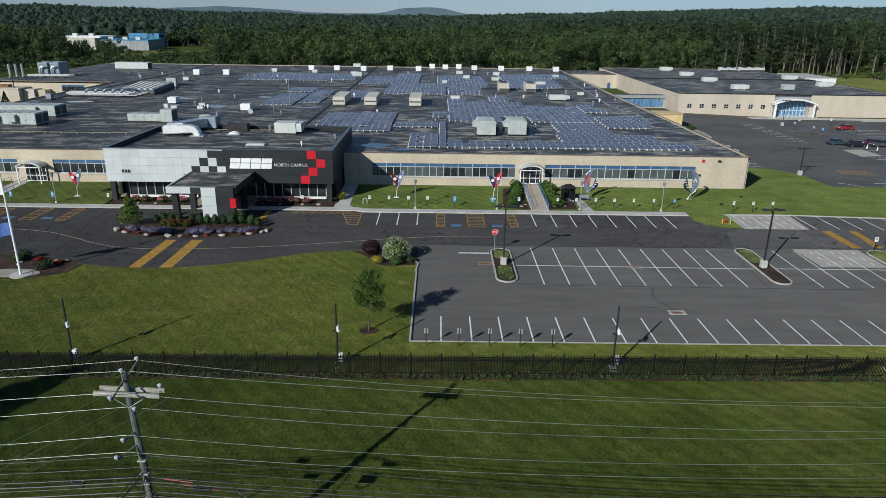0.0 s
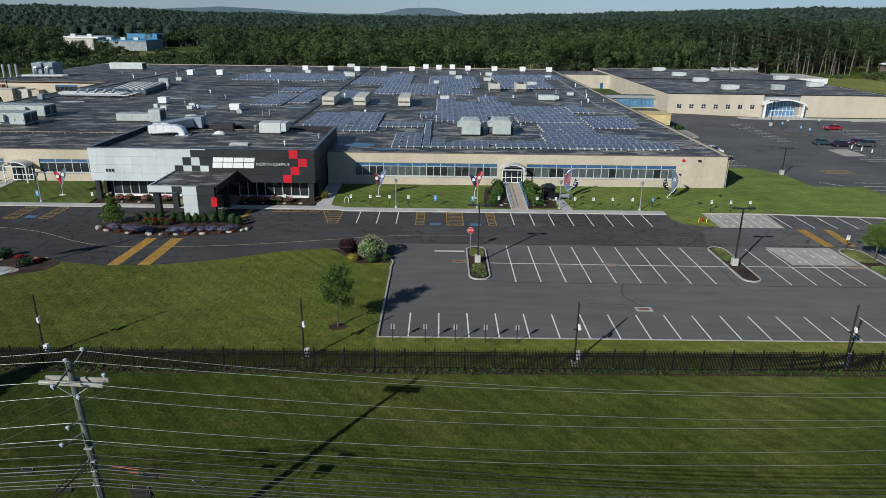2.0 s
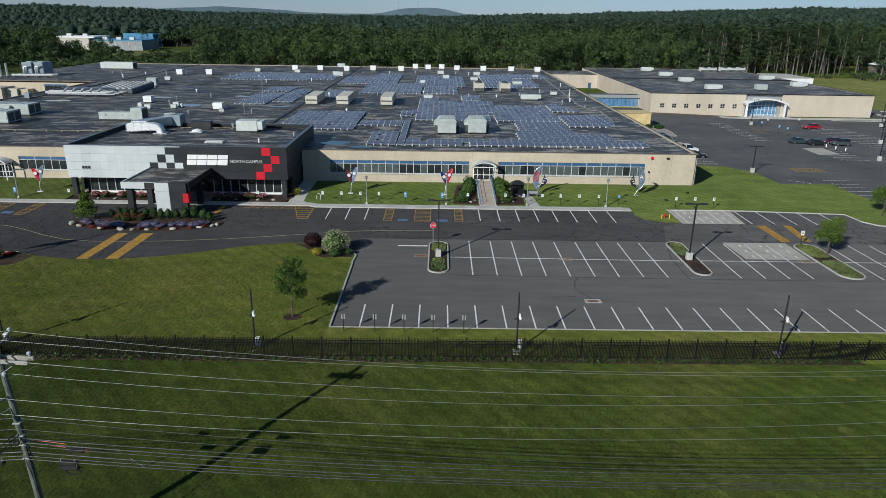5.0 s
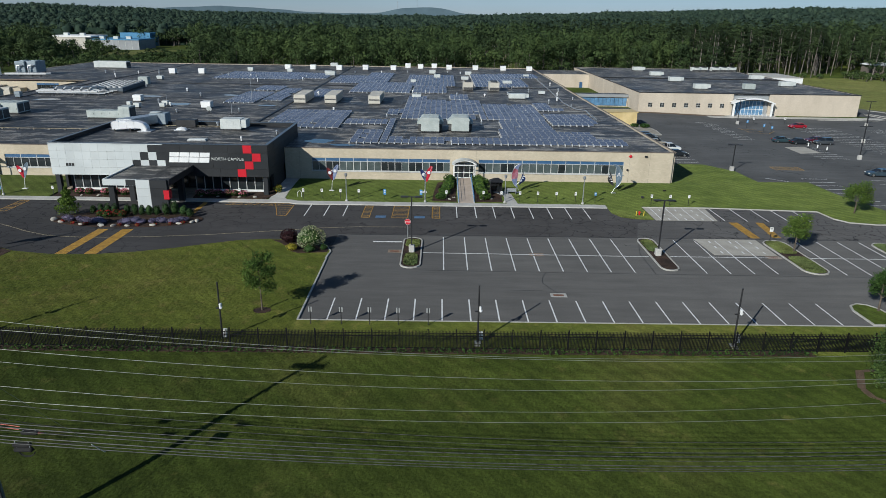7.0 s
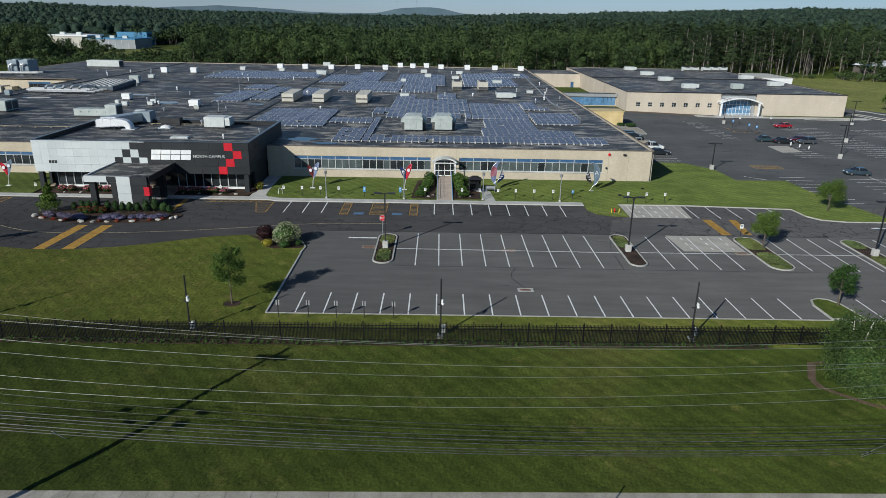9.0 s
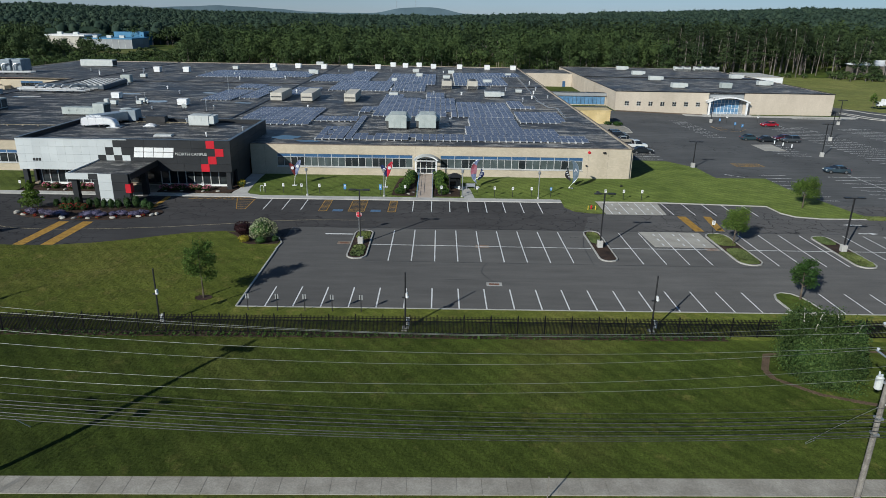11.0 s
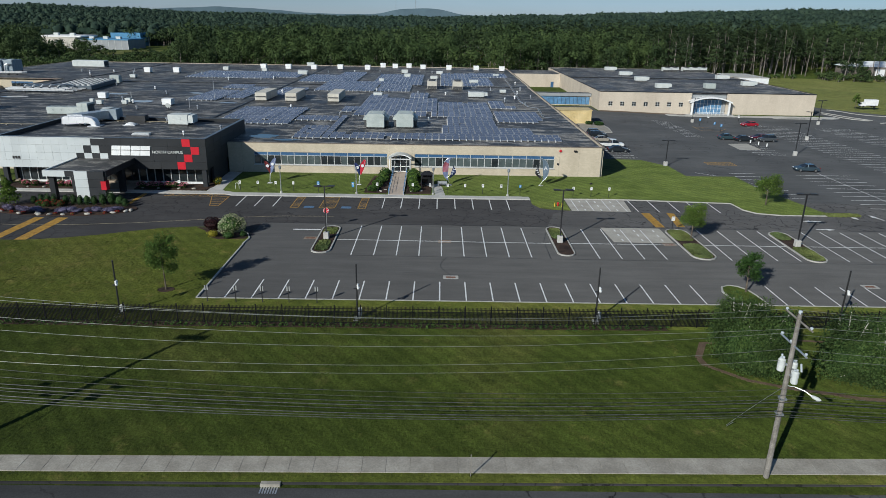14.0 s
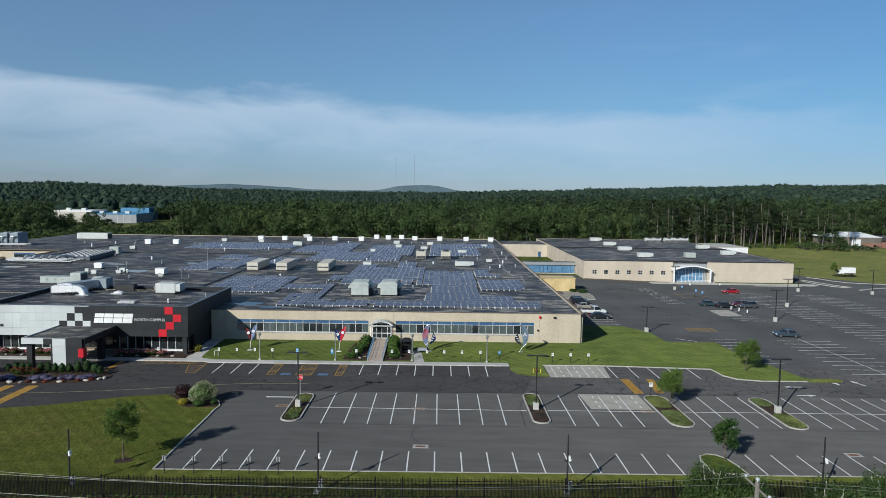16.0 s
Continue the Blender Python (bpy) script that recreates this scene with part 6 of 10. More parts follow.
# ---- on the roof ----
def roof_unit(x, y, w, d, h, z=RZ, mat=None, style="box", label="", name="roof_unit", rz=0):
    """A roof unit on a curb, with doors, grilles or hoods."""
    mat = mat or UNIT_PAINT
    t = thing(name, x, y, z, label or "pale metal rooftop air unit on a curb", "air unit", "rooftop air units", rz=rz)
    part("curb", boxes((-w / 2 + 0.08, w / 2 - 0.08, -d / 2 + 0.08, d / 2 - 0.08, 0, 0.25)), DARK_METAL, t)
    body = part("casing", boxes((-w / 2, w / 2, -d / 2, d / 2, 0.22, h if style != "vault" else h - 0.4), bevel=0.04), mat, t)
    if style == "box":
        n = max(1, round(w / 1.1))
        for i in range(n):
            a = -w / 2 + w * i / n
            part("door", boxes((a + 0.05, a + w / n - 0.05, -d / 2 - 0.03, -d / 2, 0.4, h - 0.15)), mat, body)
        part("grille", boxes((w / 2, w / 2 + 0.03, -d / 2 + 0.2, d / 2 - 0.2, 0.5, h - 0.35)), LOUVRE, body)
    if style == "long":
        part("grille", boxes((-w / 2 + 0.15, w / 2 - 0.15, -d / 2 - 0.03, -d / 2, h * 0.46, h * 0.60)), LOUVRE, body, "dark intake grille")
        for i in range(int(d / 1.5)):
            part("seam", boxes((-w / 2 - 0.015, w / 2 + 0.015, -d / 2 + 0.7 + i * 1.5, -d / 2 + i * 1.5 + 0.76, 0.3, h + 0.02)), mat, body)
    if style == "vault":
        prof = [(-1.03, h - 0.55), (-1.0, h - 0.18), (-0.9, h + 0.02), (-0.72, h + 0.1), (0.72, h + 0.1), (0.9, h + 0.02), (1.0, h - 0.18), (1.03, h - 0.55)]
        part("vaulted_top", yprism([(px * w / 2, pz) for px, pz in prof], -d / 2 - 0.04, d / 2 + 0.04), mat, body)
        for i in range(1, 5):
            part("roof_seam", yprism([(px * (w / 2 + 0.015), pz + 0.025) for px, pz in prof], -d / 2 + d * i / 5 - 0.025, -d / 2 + d * i / 5 + 0.025), mat, body)
        for i in range(3):
            a = -w / 2 + w * i / 3
            part("door", boxes((a + 0.03, a + w / 3 - 0.03, -d / 2 - 0.03, -d / 2, 0.35, h - 0.58), bevel=0.01), mat, body)
        part("skirt", boxes((-w / 2 - 0.05, w / 2 + 0.05, -d / 2 - 0.07, -d / 2 - 0.03, 0.2, 0.32)), DARK_METAL, body)
        for s in (-1, 1):
            part("intake_hood", yprism([(s * w / 2, h - 0.3), (s * (w / 2 + 0.8), h - 0.95), (s * (w / 2 + 0.8), h - 1.35), (s * w / 2, h - 1.35)], -d / 4, d / 2 - 0.3), mat, body, "sloping intake hood")
            part("coil_box", boxes((min(s * w / 2, s * (w / 2 + 0.55)), max(s * w / 2, s * (w / 2 + 0.55)), -d / 2 + 0.9, d / 2 - 0.9, 0.3, h - 1.4), bevel=0.02), LOUVRE, body, "dark coil box")
    if style == "cond":
        part("grille", boxes((-w / 2 + 0.1, w / 2 - 0.1, -d / 2 - 0.03, -d / 2, 0.3, h * 0.42)), LOUVRE, body, "dark coil face")
        for k in range(3):
            bm = tubes(([(0, -d / 2 + d * (k + 0.5) / 3, h - 0.02), (0, -d / 2 + d * (k + 0.5) / 3, h + 0.14)], w * 0.33), n=12)
            part("fan_ring", bm, LOUVRE, body)
    if style == "hood":
        part("hood", prism([(-w / 2 - 0.05, -d / 2 - 0.05), (w / 2 + 0.05, -d / 2 - 0.05), (w / 2 + 0.05, d / 2 + 0.05), (-w / 2 - 0.05, d / 2 + 0.05)], h * 0.55, h + 0.05), mat, body)
    if style == "wedge":
        part("intake_hood", xprism([(-d / 2 + 0.1, 0.5), (-d / 2 + 0.1, h - 0.1), (d / 2 - 0.1, h - 0.1), (d / 2 - 0.1, 0.5)], w / 2, w / 2 + 0.9), mat, body)
        for i in range(3):
            a = -w / 2 + w * i / 3
            part("door", boxes((a + 0.05, a + w / 3 - 0.05, -d / 2 - 0.03, -d / 2, 0.4, h - 0.15)), mat, body)
    return t


roof_unit(11.35, 76.6, 3.6, 5.2, 2.9, style="vault", mat=UNIT_GREEN, label="large pale vaulted rooftop air handler")
roof_unit(17.3, 77.3, 3.5, 5.2, 2.9, style="vault", mat=UNIT_GREEN, label="large pale vaulted rooftop air handler")
for x in (-22.8, -14.9, -3.7):
    roof_unit(x, 122.8, 3.0, 12.5, 2.2, mat=UNIT_BEIGE, style="long", label="long beige rooftop air unit with a dark intake")
for x in (21.8, 29.9):
    roof_unit(x, 156.5, 3.1, 6.5, 2.6, mat=UNIT_BEIGE, style="cond", label="beige rooftop condenser with dark coil faces")
roof_unit(-24.1, 63.6, 3.7, 2.8, 2.0, z=7.5, style="wedge", label="pale green-grey rooftop air unit on the hall roof")
roof_unit(-42.8, 105.5, 2.2, 2.2, 1.6, mat=WHITE_PAINT, style="hood", label="white square roof vent")
roof_unit(-64.0, 116.5, 2.0, 2.0, 1.6, mat=WHITE_PAINT, style="hood", label="white square roof vent")
def air_handler(x, y, n, d, h, bulge, label):
    """A long air handler: a row of door panels, hoods standing out of the front, panelled roof."""
    t = thing("air_handler", x, y, RZ, label, "air unit", "long air handlers")
    w = n * 1.75
    part("curb", boxes((-w / 2 + 0.1, w / 2 - 0.1, -d / 2 + 0.1, d / 2 - 0.1, 0, 0.3)), DARK_METAL, t)
    body = part("casing", boxes((-w / 2, w / 2, -d / 2, d / 2, 0.28, h), bevel=0.05), UNIT_GREEN, t)
    for i in range(n):
        a = -w / 2 + 1.75 * i
        door = part("door", boxes((a + 0.05, a + 1.70, -d / 2 - 0.035, -d / 2, 0.4, h - 0.16), bevel=0.012), UNIT_GREEN, body)
        part("handle", boxes((a + 1.48, a + 1.54, -d / 2 - 0.07, -d / 2 - 0.035, 1.0, 1.3)), DARK_METAL, door)
        part("roof_seam", boxes((a - 0.03, a + 0.03, -d / 2, d / 2, h, h + 0.05)), UNIT_GREEN, body)
    for i in bulge:
        a = -w / 2 + 1.75 * i
        part("intake_hood", boxes((a, a + 1.7, -d / 2 - 0.8, -d / 2 - 0.03, 0.8, h - 0.25), bevel=0.1), UNIT_GREEN, body)
    for s in range(2):
        part("end_grille", boxes((w / 2, w / 2 + 0.03, -d / 2 + 0.2 + s * d / 2, -d / 2 + 0.1 + (s + 1) * d / 2 - 0.25, 0.5, h - 0.3)), LOUVRE, body)


air_handler(-85.5, 81.5, 10, 4.6, 2.5, (1, 5, 7), "long green-grey rooftop air handler with hoods")
air_handler(-86.2, 93.0, 8, 4.6, 2.5, (5,), "long green-grey rooftop air handler behind another")
air_handler(-58.3, 87.0, 4, 2.4, 1.75, (), "low pale rooftop air handler with doors")
roof_unit(-53.6, 86.8, 2.4, 3.0, 2.7, mat=UNIT_GREEN, style="box")
for x, y in ((-86, 198), (-75.7, 199.6), (-49.4, 226), (-39.3, 227), (-28.4, 226), (-18, 230), (-6.4, 229.5), (-1, 243.5), (4.6, 240), (10.4, 244), (16.8, 237), (28, 236.5), (39.8, 236), (50.8, 235)):
    roof_unit(x, y, 2.2, 2.2, 2.0, mat=WHITE_PAINT, style="hood", label="white square roof vent")
for x, y, w, d, h in ((-30, 208, 2.6, 1.8, 1.2), (-62, 216, 2, 2, 1.4), (-46, 214, 2, 2, 1.2), (-33.5, 246, 3, 2, 1.6), (12, 196, 2.2, 2, 1.4), (22, 190, 2.5, 2, 1.2), (36, 176, 3.0, 2.4, 1.2), (-28, 200, 3.5, 2.0, 1.6), (4, 176, 1.6, 1.6, 1.2), (-53.5, 105.5, 1.2, 1.0, 1.0), (-61, 104.5, 0.8, 0.8, 1.4), (24, 212, 2.4, 2, 1.3), (46, 206, 2, 2, 1.0), (-82, 176, 1.8, 1.8, 1.2), (10, 215, 2.4, 2.0, 1.4)):
    roof_unit(x, y, w, d, h, style="hood", label="small pale metal roof vent box")
roof_unit(34.8, 134, 4.6, 2.6, 1.5, style="wedge")
roof_unit(43.5, 146, 1.8, 1.2, 1.0, style="hood", label="small pale metal roof vent box")
roof_unit(-119.5, 222, 13, 4, 2.6, style="box")
roof_unit(6.6, 133, 2.4, 2.4, 1.0, style="hood", label="small pale metal roof vent box")
for x, y in ((100.2, 246.5), (100, 220), (99.6, 195.2), (99.2, 168.2), (135.4, 208.6), (134.1, 181.6)):
    roof_unit(x, y, 4.2, 2.4, 1.7, z=5.8, style="wedge", label="pale wedge-ended rooftop unit on the annex")
for x, y in ((125.9, 247.3), (129.6, 248), (135.3, 249), (139.3, 249.8), (143.2, 250.4)):
    roof_unit(x, y, 3.6, 2.6, 1.9, z=5.8, style="cond", label="pale rooftop condenser on the annex")


roof_unit(115.5, 168.8, 3.4, 2.6, 1.9, z=5.8, mat=UNIT_GREEN, label="green-grey rooftop unit over the annex entrance")
for x, y in ((-59, 104.2), (-54.3, 109.4)):
    roof_unit(x, y, 1.3, 1.2, 1.1, style="hood", label="small pale metal roof vent box")


def small_vent(x, y, z, h, r, kind):
    """Goosenecks, pipe vents and mushroom fans."""
    t = thing("roof_vent", x, y, z, "small %s roof vent pipe" % ("white" if kind else "galvanised"), "vent", "roof vents")
    mat = WHITE_PAINT if kind else GALV
    part("flashing", boxes((-r * 1.8, r * 1.8, -r * 1.8, r * 1.8, 0, 0.12)), DARK_METAL, t)
    part("riser_pipe", tubes(([(0, 0, 0.05), (0, 0, h * 0.72)], r), n=8), mat, t)
    part("cap", tubes(([(0, 0, h * 0.66), (0, 0, h * 0.8), (0, 0, h)], [r * 1.7, r * 1.8, r * 0.7]), n=8), mat, t)


roof_unit(-97.0, 120.7, 1.3, 1.3, 1.5, mat=UNIT_BLUE, style="hood", label="small blue-grey roof exhaust box")
def roof_mast(x, y, h):
    t = thing("antenna_mast", x, y, RZ, "thin galvanised antenna mast on a weighted foot", "antenna", "roof antenna masts")
    part("foot", boxes((-0.4, 0.4, -0.4, 0.4, 0, 0.12), bevel=0.02), DARK_METAL, t)
    part("mast", tubes(([(0, 0, 0.1), (0, 0, h)], [0.06, 0.04])), GALV, t)


for x, y, h in ((-35.4, 118.0, 6.2), (-34.1, 96.0, 2.9), (-57.6, 118.4, 1.6), (6.0, 146.5, 3.0)):
    roof_mast(x, y, h)
t = thing("satellite_dish", -39.5, 97.0, RZ, "small grey satellite dish on a roof stand", "satellite dish")
part("stand", tubes(([(0, 0, 0), (0, 0, 1.0)], 0.05), ([(-0.5, -0.4, 0.03), (0.5, 0.4, 0.03)], 0.04), ([(-0.5, 0.4, 0.03), (0.5, -0.4, 0.03)], 0.04)), DARK_METAL, t)
bm = tubes(([(0, 0.12, 1.1), (0, 0.05, 1.08), (0, -0.12, 1.02), (0, -0.15, 1.01)], [0.12, 0.42, 0.6, 0.61]), n=14)
part("dish", bm, UNIT_PAINT, t)
part("feed_arm", tubes(([(0, -0.1, 0.6), (0, -0.75, 0.85)], 0.025)), DARK_METAL, t)
tree_spot = (-131.4, 156.6)
t = thing("fir_tree", *tree_spot, 0, "small dark fir beside the plant shed", "tree")
part("trunk", tubes(([(0, 0, 0), (0, 0, 3.2)], [0.1, 0.02])), BARK, t)
hh = rng.random(500) * 3.2 + 0.3
aa = rng.random(500) * 6.28
quad_cloud("crown", np.stack([np.cos(aa) * (3.6 - hh) * 0.32, np.sin(aa) * (3.6 - hh) * 0.32, hh], 1), rng.uniform(0.3, 0.5, 500), LEAF_YEW, t)
VENTS = [(-19.2, 51.5, 7.5), (-14.9, 58, 7.5), (-27.6, 66, 7.5), (-12, 103, RZ), (-16, 140, RZ), (-8, 140, RZ), (5, 146, RZ), (9, 142, RZ), (14, 147, RZ), (26, 138, RZ), (33, 142, RZ), (40, 150, RZ), (45.5, 130, RZ), (42, 122, RZ), (49.6, 152.8, RZ), (47.5, 142, RZ), (50.2, 132, RZ), (46.8, 116, RZ), (50, 172, RZ), (36, 160, RZ), (18, 136, RZ), (-34, 178, RZ), (-38, 176, RZ), (-52, 186, RZ), (-55, 190, RZ), (-63, 190, RZ), (-66, 192, RZ), (-48, 172, RZ), (-35, 190, RZ), (-20, 210, RZ), (-10, 214, RZ), (0, 216, RZ), (16, 218, RZ), (21, 214, RZ), (34, 210, RZ), (-76, 150, RZ), (-60, 140, RZ), (-52, 128, RZ), (-57, 112, RZ), (-52.6, 108, RZ), (-47, 97, RZ), (-33, 98, RZ), (-21, 134, RZ), (-110, 196, RZ), (-104, 190, RZ), (-98, 196, RZ), (-92, 200, RZ), (-88, 190, RZ), (-100, 182, RZ), (22, 84, RZ), (1.5, 92, RZ)]
for i, (x, y, z) in enumerate(VENTS):
    small_vent(x, y, z, rnd.uniform(0.8, 1.4), rnd.uniform(0.10, 0.21), i % 3 == 0)

# the large silver duct on the hall roof
t = thing("roof_duct", -40.5, 60.5, 7.5, "large silver air duct bending down to the hall roof", "duct")
bm = bmesh.new()
prof = [(-3.6, 0.3), (-3.6, 1.6), (-3.0, 1.75), (0.9, 1.75), (2.0, 1.4), (2.5, 0.7), (2.6, 0.0), (1.6, 0.0), (1.5, 0.5), (1.0, 0.55), (-3.0, 0.3)]
a = [bm.verts.new((x, -1.0, z)) for x, z in prof]
b = [bm.verts.new((x, 0.6, z)) for x, z in prof]
bm.faces.new(a); bm.faces.new(list(reversed(b)))
for i in range(len(prof)):
    bm.faces.new((a[i], b[i], b[(i + 1) % len(prof)], a[(i + 1) % len(prof)]))
bmesh.ops.recalc_face_normals(bm, faces=bm.faces)
bmesh.ops.bevel(bm, geom=bm.edges[:], offset=0.11, segments=2, affect="EDGES")
part("front_duct", bm, BRIGHT_METAL, t, "bright bent sheet metal duct")
bm = prism([(-3.4, 0.6), (-0.6, 0.6), (2.2, 7.0), (-0.2, 7.0)], 0.45, 1.95)
bmesh.ops.bevel(bm, geom=bm.edges[:], offset=0.06, segments=1, affect="EDGES")
part("slanted_duct", bm, GALV, t, "grey slanted sheet metal duct")
part("fan_casing", boxes((0.2, 3.2, 6.0, 8.6, 0.2, 2.2), bevel=0.08), UNIT_BLUE, t, "blue-grey fan casing")
part("fan_cowl", tubes(([(1.0, 7.3, 2.15), (1.0, 7.3, 2.3), (1.0, 7.3, 2.4)], [0.9, 1.1, 0.8]), n=14), UNIT_PAINT, t)
for i in range(4):
    part("duct_flange", boxes((-3.63 + i * 1.35, -3.60 + i * 1.35, -1.012, 0.612, 0.28, 1.765)), GALV, t)
for q in ((-3.2, -3.0, -0.9, -0.7, 0, 0.4), (-0.5, -0.3, -0.9, -0.7, 0, 0.6), (-2.2, -2.0, 2.8, 3.0, 0, 0.5), (0.4, 0.6, 5.0, 5.2, 0, 0.5)):
    part("duct_leg", boxes(q), DARK_METAL, t)
part("foot_plate", boxes((1.0, 3.3, -1.3, 0.9, 0, 0.14)), GALV, t)
roof_unit(-33.2, 66, 3.6, 1.6, 1.3, z=7.5, mat=DARK_METAL, style="plain", label="low black box on the hall roof")
t = thing("skylight", -26.5, 52.0, 7.5, "flat grey framed skylight on the hall roof", "skylight")
part("kerb_frame", boxes((-1.5, 1.5, -0.7, 0.7, 0, 0.2)), GALV, t)
part("lid", boxes((-1.4, 1.4, -0.6, 0.6, 0.2, 0.3)), UNIT_PAINT, t)
t = thing("skylight", -32.8, 62.0, 7.5, "white domed skylight on the hall roof", "skylight")
part("kerb_frame", boxes((-1.1, 1.1, -0.9, 0.9, 0, 0.15)), GALV, t)
part("dome", tubes(([(0, 0, 0.15), (0, 0, 0.35), (0, 0, 0.55)], [1.0, 0.8, 0.15]), n=10), WHITE_PAINT, t)
t = thing("gas_pipe", -66, 71.5, RZ, "dull yellow gas pipe on low roof blocks", "pipe")
part("pipe", tubes(([(-36, 0, 0.25), (18, 0, 0.25)], 0.05)), PAINT_FADED, t)
for i in range(18):
    part("block", boxes((-35 + i * 3, -34.7 + i * 3, -0.15, 0.15, 0, 0.2)), WOOD_POLE, t)
t = thing("gas_pipe", -35, 65.5, 7.5, "yellow gas pipe on the hall roof", "pipe")
part("pipe", tubes(([(-2, 0, 0.2), (10, 0, 0.2)], 0.05)), PAINT_FADED, t)
for i in range(4):
    part("block", boxes((-1.8 + i * 3, -1.5 + i * 3, -0.15, 0.15, 0, 0.15)), WOOD_POLE, t)
t = thing("roof_conduit", 48, 100, RZ, "galvanised conduit run on low blocks along the roof", "pipe")
run = [(2.4, -6.5, 0.2), (0.2, -6.6, 0.2), (1.2, 10, 0.2), (-0.9, 12, 0.2), (-1.8, 24, 0.2), (-0.4, 62, 0.2), (1.2, 120, 0.2)]
part("pipe", tubes((run, 0.07)), GALV, t)
part("pipe", tubes(([(x + 0.35, y, z) for x, y, z in run[1:]], 0.05)), GALV, t)
for k in range(28):
    y = -4 + 4.4 * k
    x = float(np.interp(y, [p[1] for p in run[1:]], [p[0] for p in run[1:]]))
    part("block", boxes((x - 0.25, x + 0.6, y - 0.1, y + 0.1, 0, 0.16)), WOOD_POLE, t)
# pipe rack and chillers
t = thing("pipe_rack", -86.5, 130.5, RZ, "low steel rack of silver jacketed pipes and valves", "pipe rack")
for k in range(4):
    beam = part("beam", boxes((-9, 9, -3.5 + k * 2.4, -3.3 + k * 2.4, 0.55, 0.8)), GALV, t)
    for x in (-8.8, -4.4, 0, 4.4, 8.6):
        part("leg", boxes((x, x + 0.15, -3.47 + k * 2.4, -3.33 + k * 2.4, 0, 0.55)), DARK_METAL, beam)
for k in range(5):
    part("pipe", tubes(([(-9.5 - k * 0.2, -3.4 + k * 0.9, 1.0), (7.0, -3.4 + k * 0.9, 1.0)], 0.2 if k % 2 else 0.27), n=8), UNIT_SILVER, t)
for k in range(5):
    x = -4.5 + k * 2.3
    part("pipe_bend", tubes(([(x, -2.8, 1.0), (x, -2.8, 1.75), (x + 0.25, -2.5, 2.0), (x + 0.5, -1.2, 2.0), (x + 0.6, 0.6, 1.9), (x + 0.6, 3.4, 1.5)], 0.24), n=8), UNIT_SILVER, t)
    valve = part("valve", boxes((x - 0.2, x + 0.2, -3.1, -2.6, 1.2, 1.6), bevel=0.05), UNIT_BLUE, t)
    part("valve_wheel", tubes(([(x, -3.25, 1.4), (x, -3.3, 1.4)], 0.22), n=8), DARK_METAL, valve)
for k in range(4):
    part("walkway_rail", tubes(([(-9, 4.2, 0.55 + 0.28 * k), (-4, 4.2, 0.55 + 0.28 * k)], 0.03)), BLUE_RAIL, t)
for i in range(8):
    t = thing("chiller", -80.0 - 0.35 * i, 135.5 + i * 2.7, RZ, "long silver chiller with round roof fans", "chiller", "rooftop chillers")
    part("frame", boxes((-6.0, 4.0, -1.1, 1.1, 0.0, 0.35)), DARK_METAL, t)
    part("casing", boxes((-6.0, 4.0, -1.05, 1.05, 0.35, 1.35), bevel=0.04), UNIT_SLATE, t)
    for k in range(6):
        fan = part("fan_ring", tubes(([(-5.1 + k * 1.64, 0, 1.33), (-5.1 + k * 1.64, 0, 1.72)], 0.68), n=12), UNIT_SILVER, t)
        part("fan_grille", tubes(([(-5.1 + k * 1.64, 0, 1.72), (-5.1 + k * 1.64, 0, 1.735)], 0.56), n=12), LOUVRE, fan)
t = thing("control_cabinet", -80.5, 159.5, RZ, "pale electrical cabinet behind the chillers", "cabinet")
part("casing", boxes((-1.5, 1.5, -1.0, 1.0, 0, 2.3), bevel=0.04), UNIT_GREEN, t)
for k in range(3):
    part("door", boxes((-1.4 + k * 0.95, -0.55 + k * 0.95, -1.04, -1.0, 0.2, 2.1)), UNIT_GREEN, t)
# cooling towers
for i, dx in enumerate((0, 5.3)):
    t = thing("cooling_tower", -133.6 + dx * 0.66, 186 + i * 0.8, RZ, "blue-grey cooling tower with a silver elbow duct", "cooling tower", "cooling towers")
    part("casing", boxes((-1.7, 1.7, -2.5, 3.5, 0.9, 4.7), bevel=0.06), UNIT_BLUE, t)
    for s in range(6):
        part("louvre", boxes((-1.6, 1.6, -2.6, -2.5, 1.1 + s * 0.6, 1.5 + s * 0.6)), UNIT_BLUE, t)
    for q in ((-1.6, -1.3, -2.4, -2.1), (1.3, 1.6, -2.4, -2.1), (-1.6, -1.3, 3.1, 3.4), (1.3, 1.6, 3.1, 3.4)):
        part("leg", boxes((*q, 0, 0.9)), DARK_METAL, t)
    part("fan_stack", tubes(([(0, 0.6, 4.65), (0, 0.6, 4.9)], [1.4, 1.3]), n=14), UNIT_BLUE, t)
    part("elbow_duct", tubes(([(-0.6, -3.4, 0.0), (-0.6, -3.4, 2.6), (-0.3, -3.4, 3.2), (0.4, -3.3, 3.4), (1.0, -3.1, 3.35), (1.2, -2.5, 3.2)], 0.27), n=10), GALV, t, "bright silver elbow duct")
t = thing("header_pipe", -128, 180, RZ, "large pale header pipe on low stands", "pipe")
part("pipe", tubes(([(-9, 0, 0.7), (4, 2, 0.7), (5, 3, 0.7)], 0.42), n=10), UNIT_SILVER, t)
for x in (-8, -4, 0, 3):
    part("stand", boxes((x, x + 0.3, -0.3, 0.6, 0, 0.4)), DARK_METAL, t)
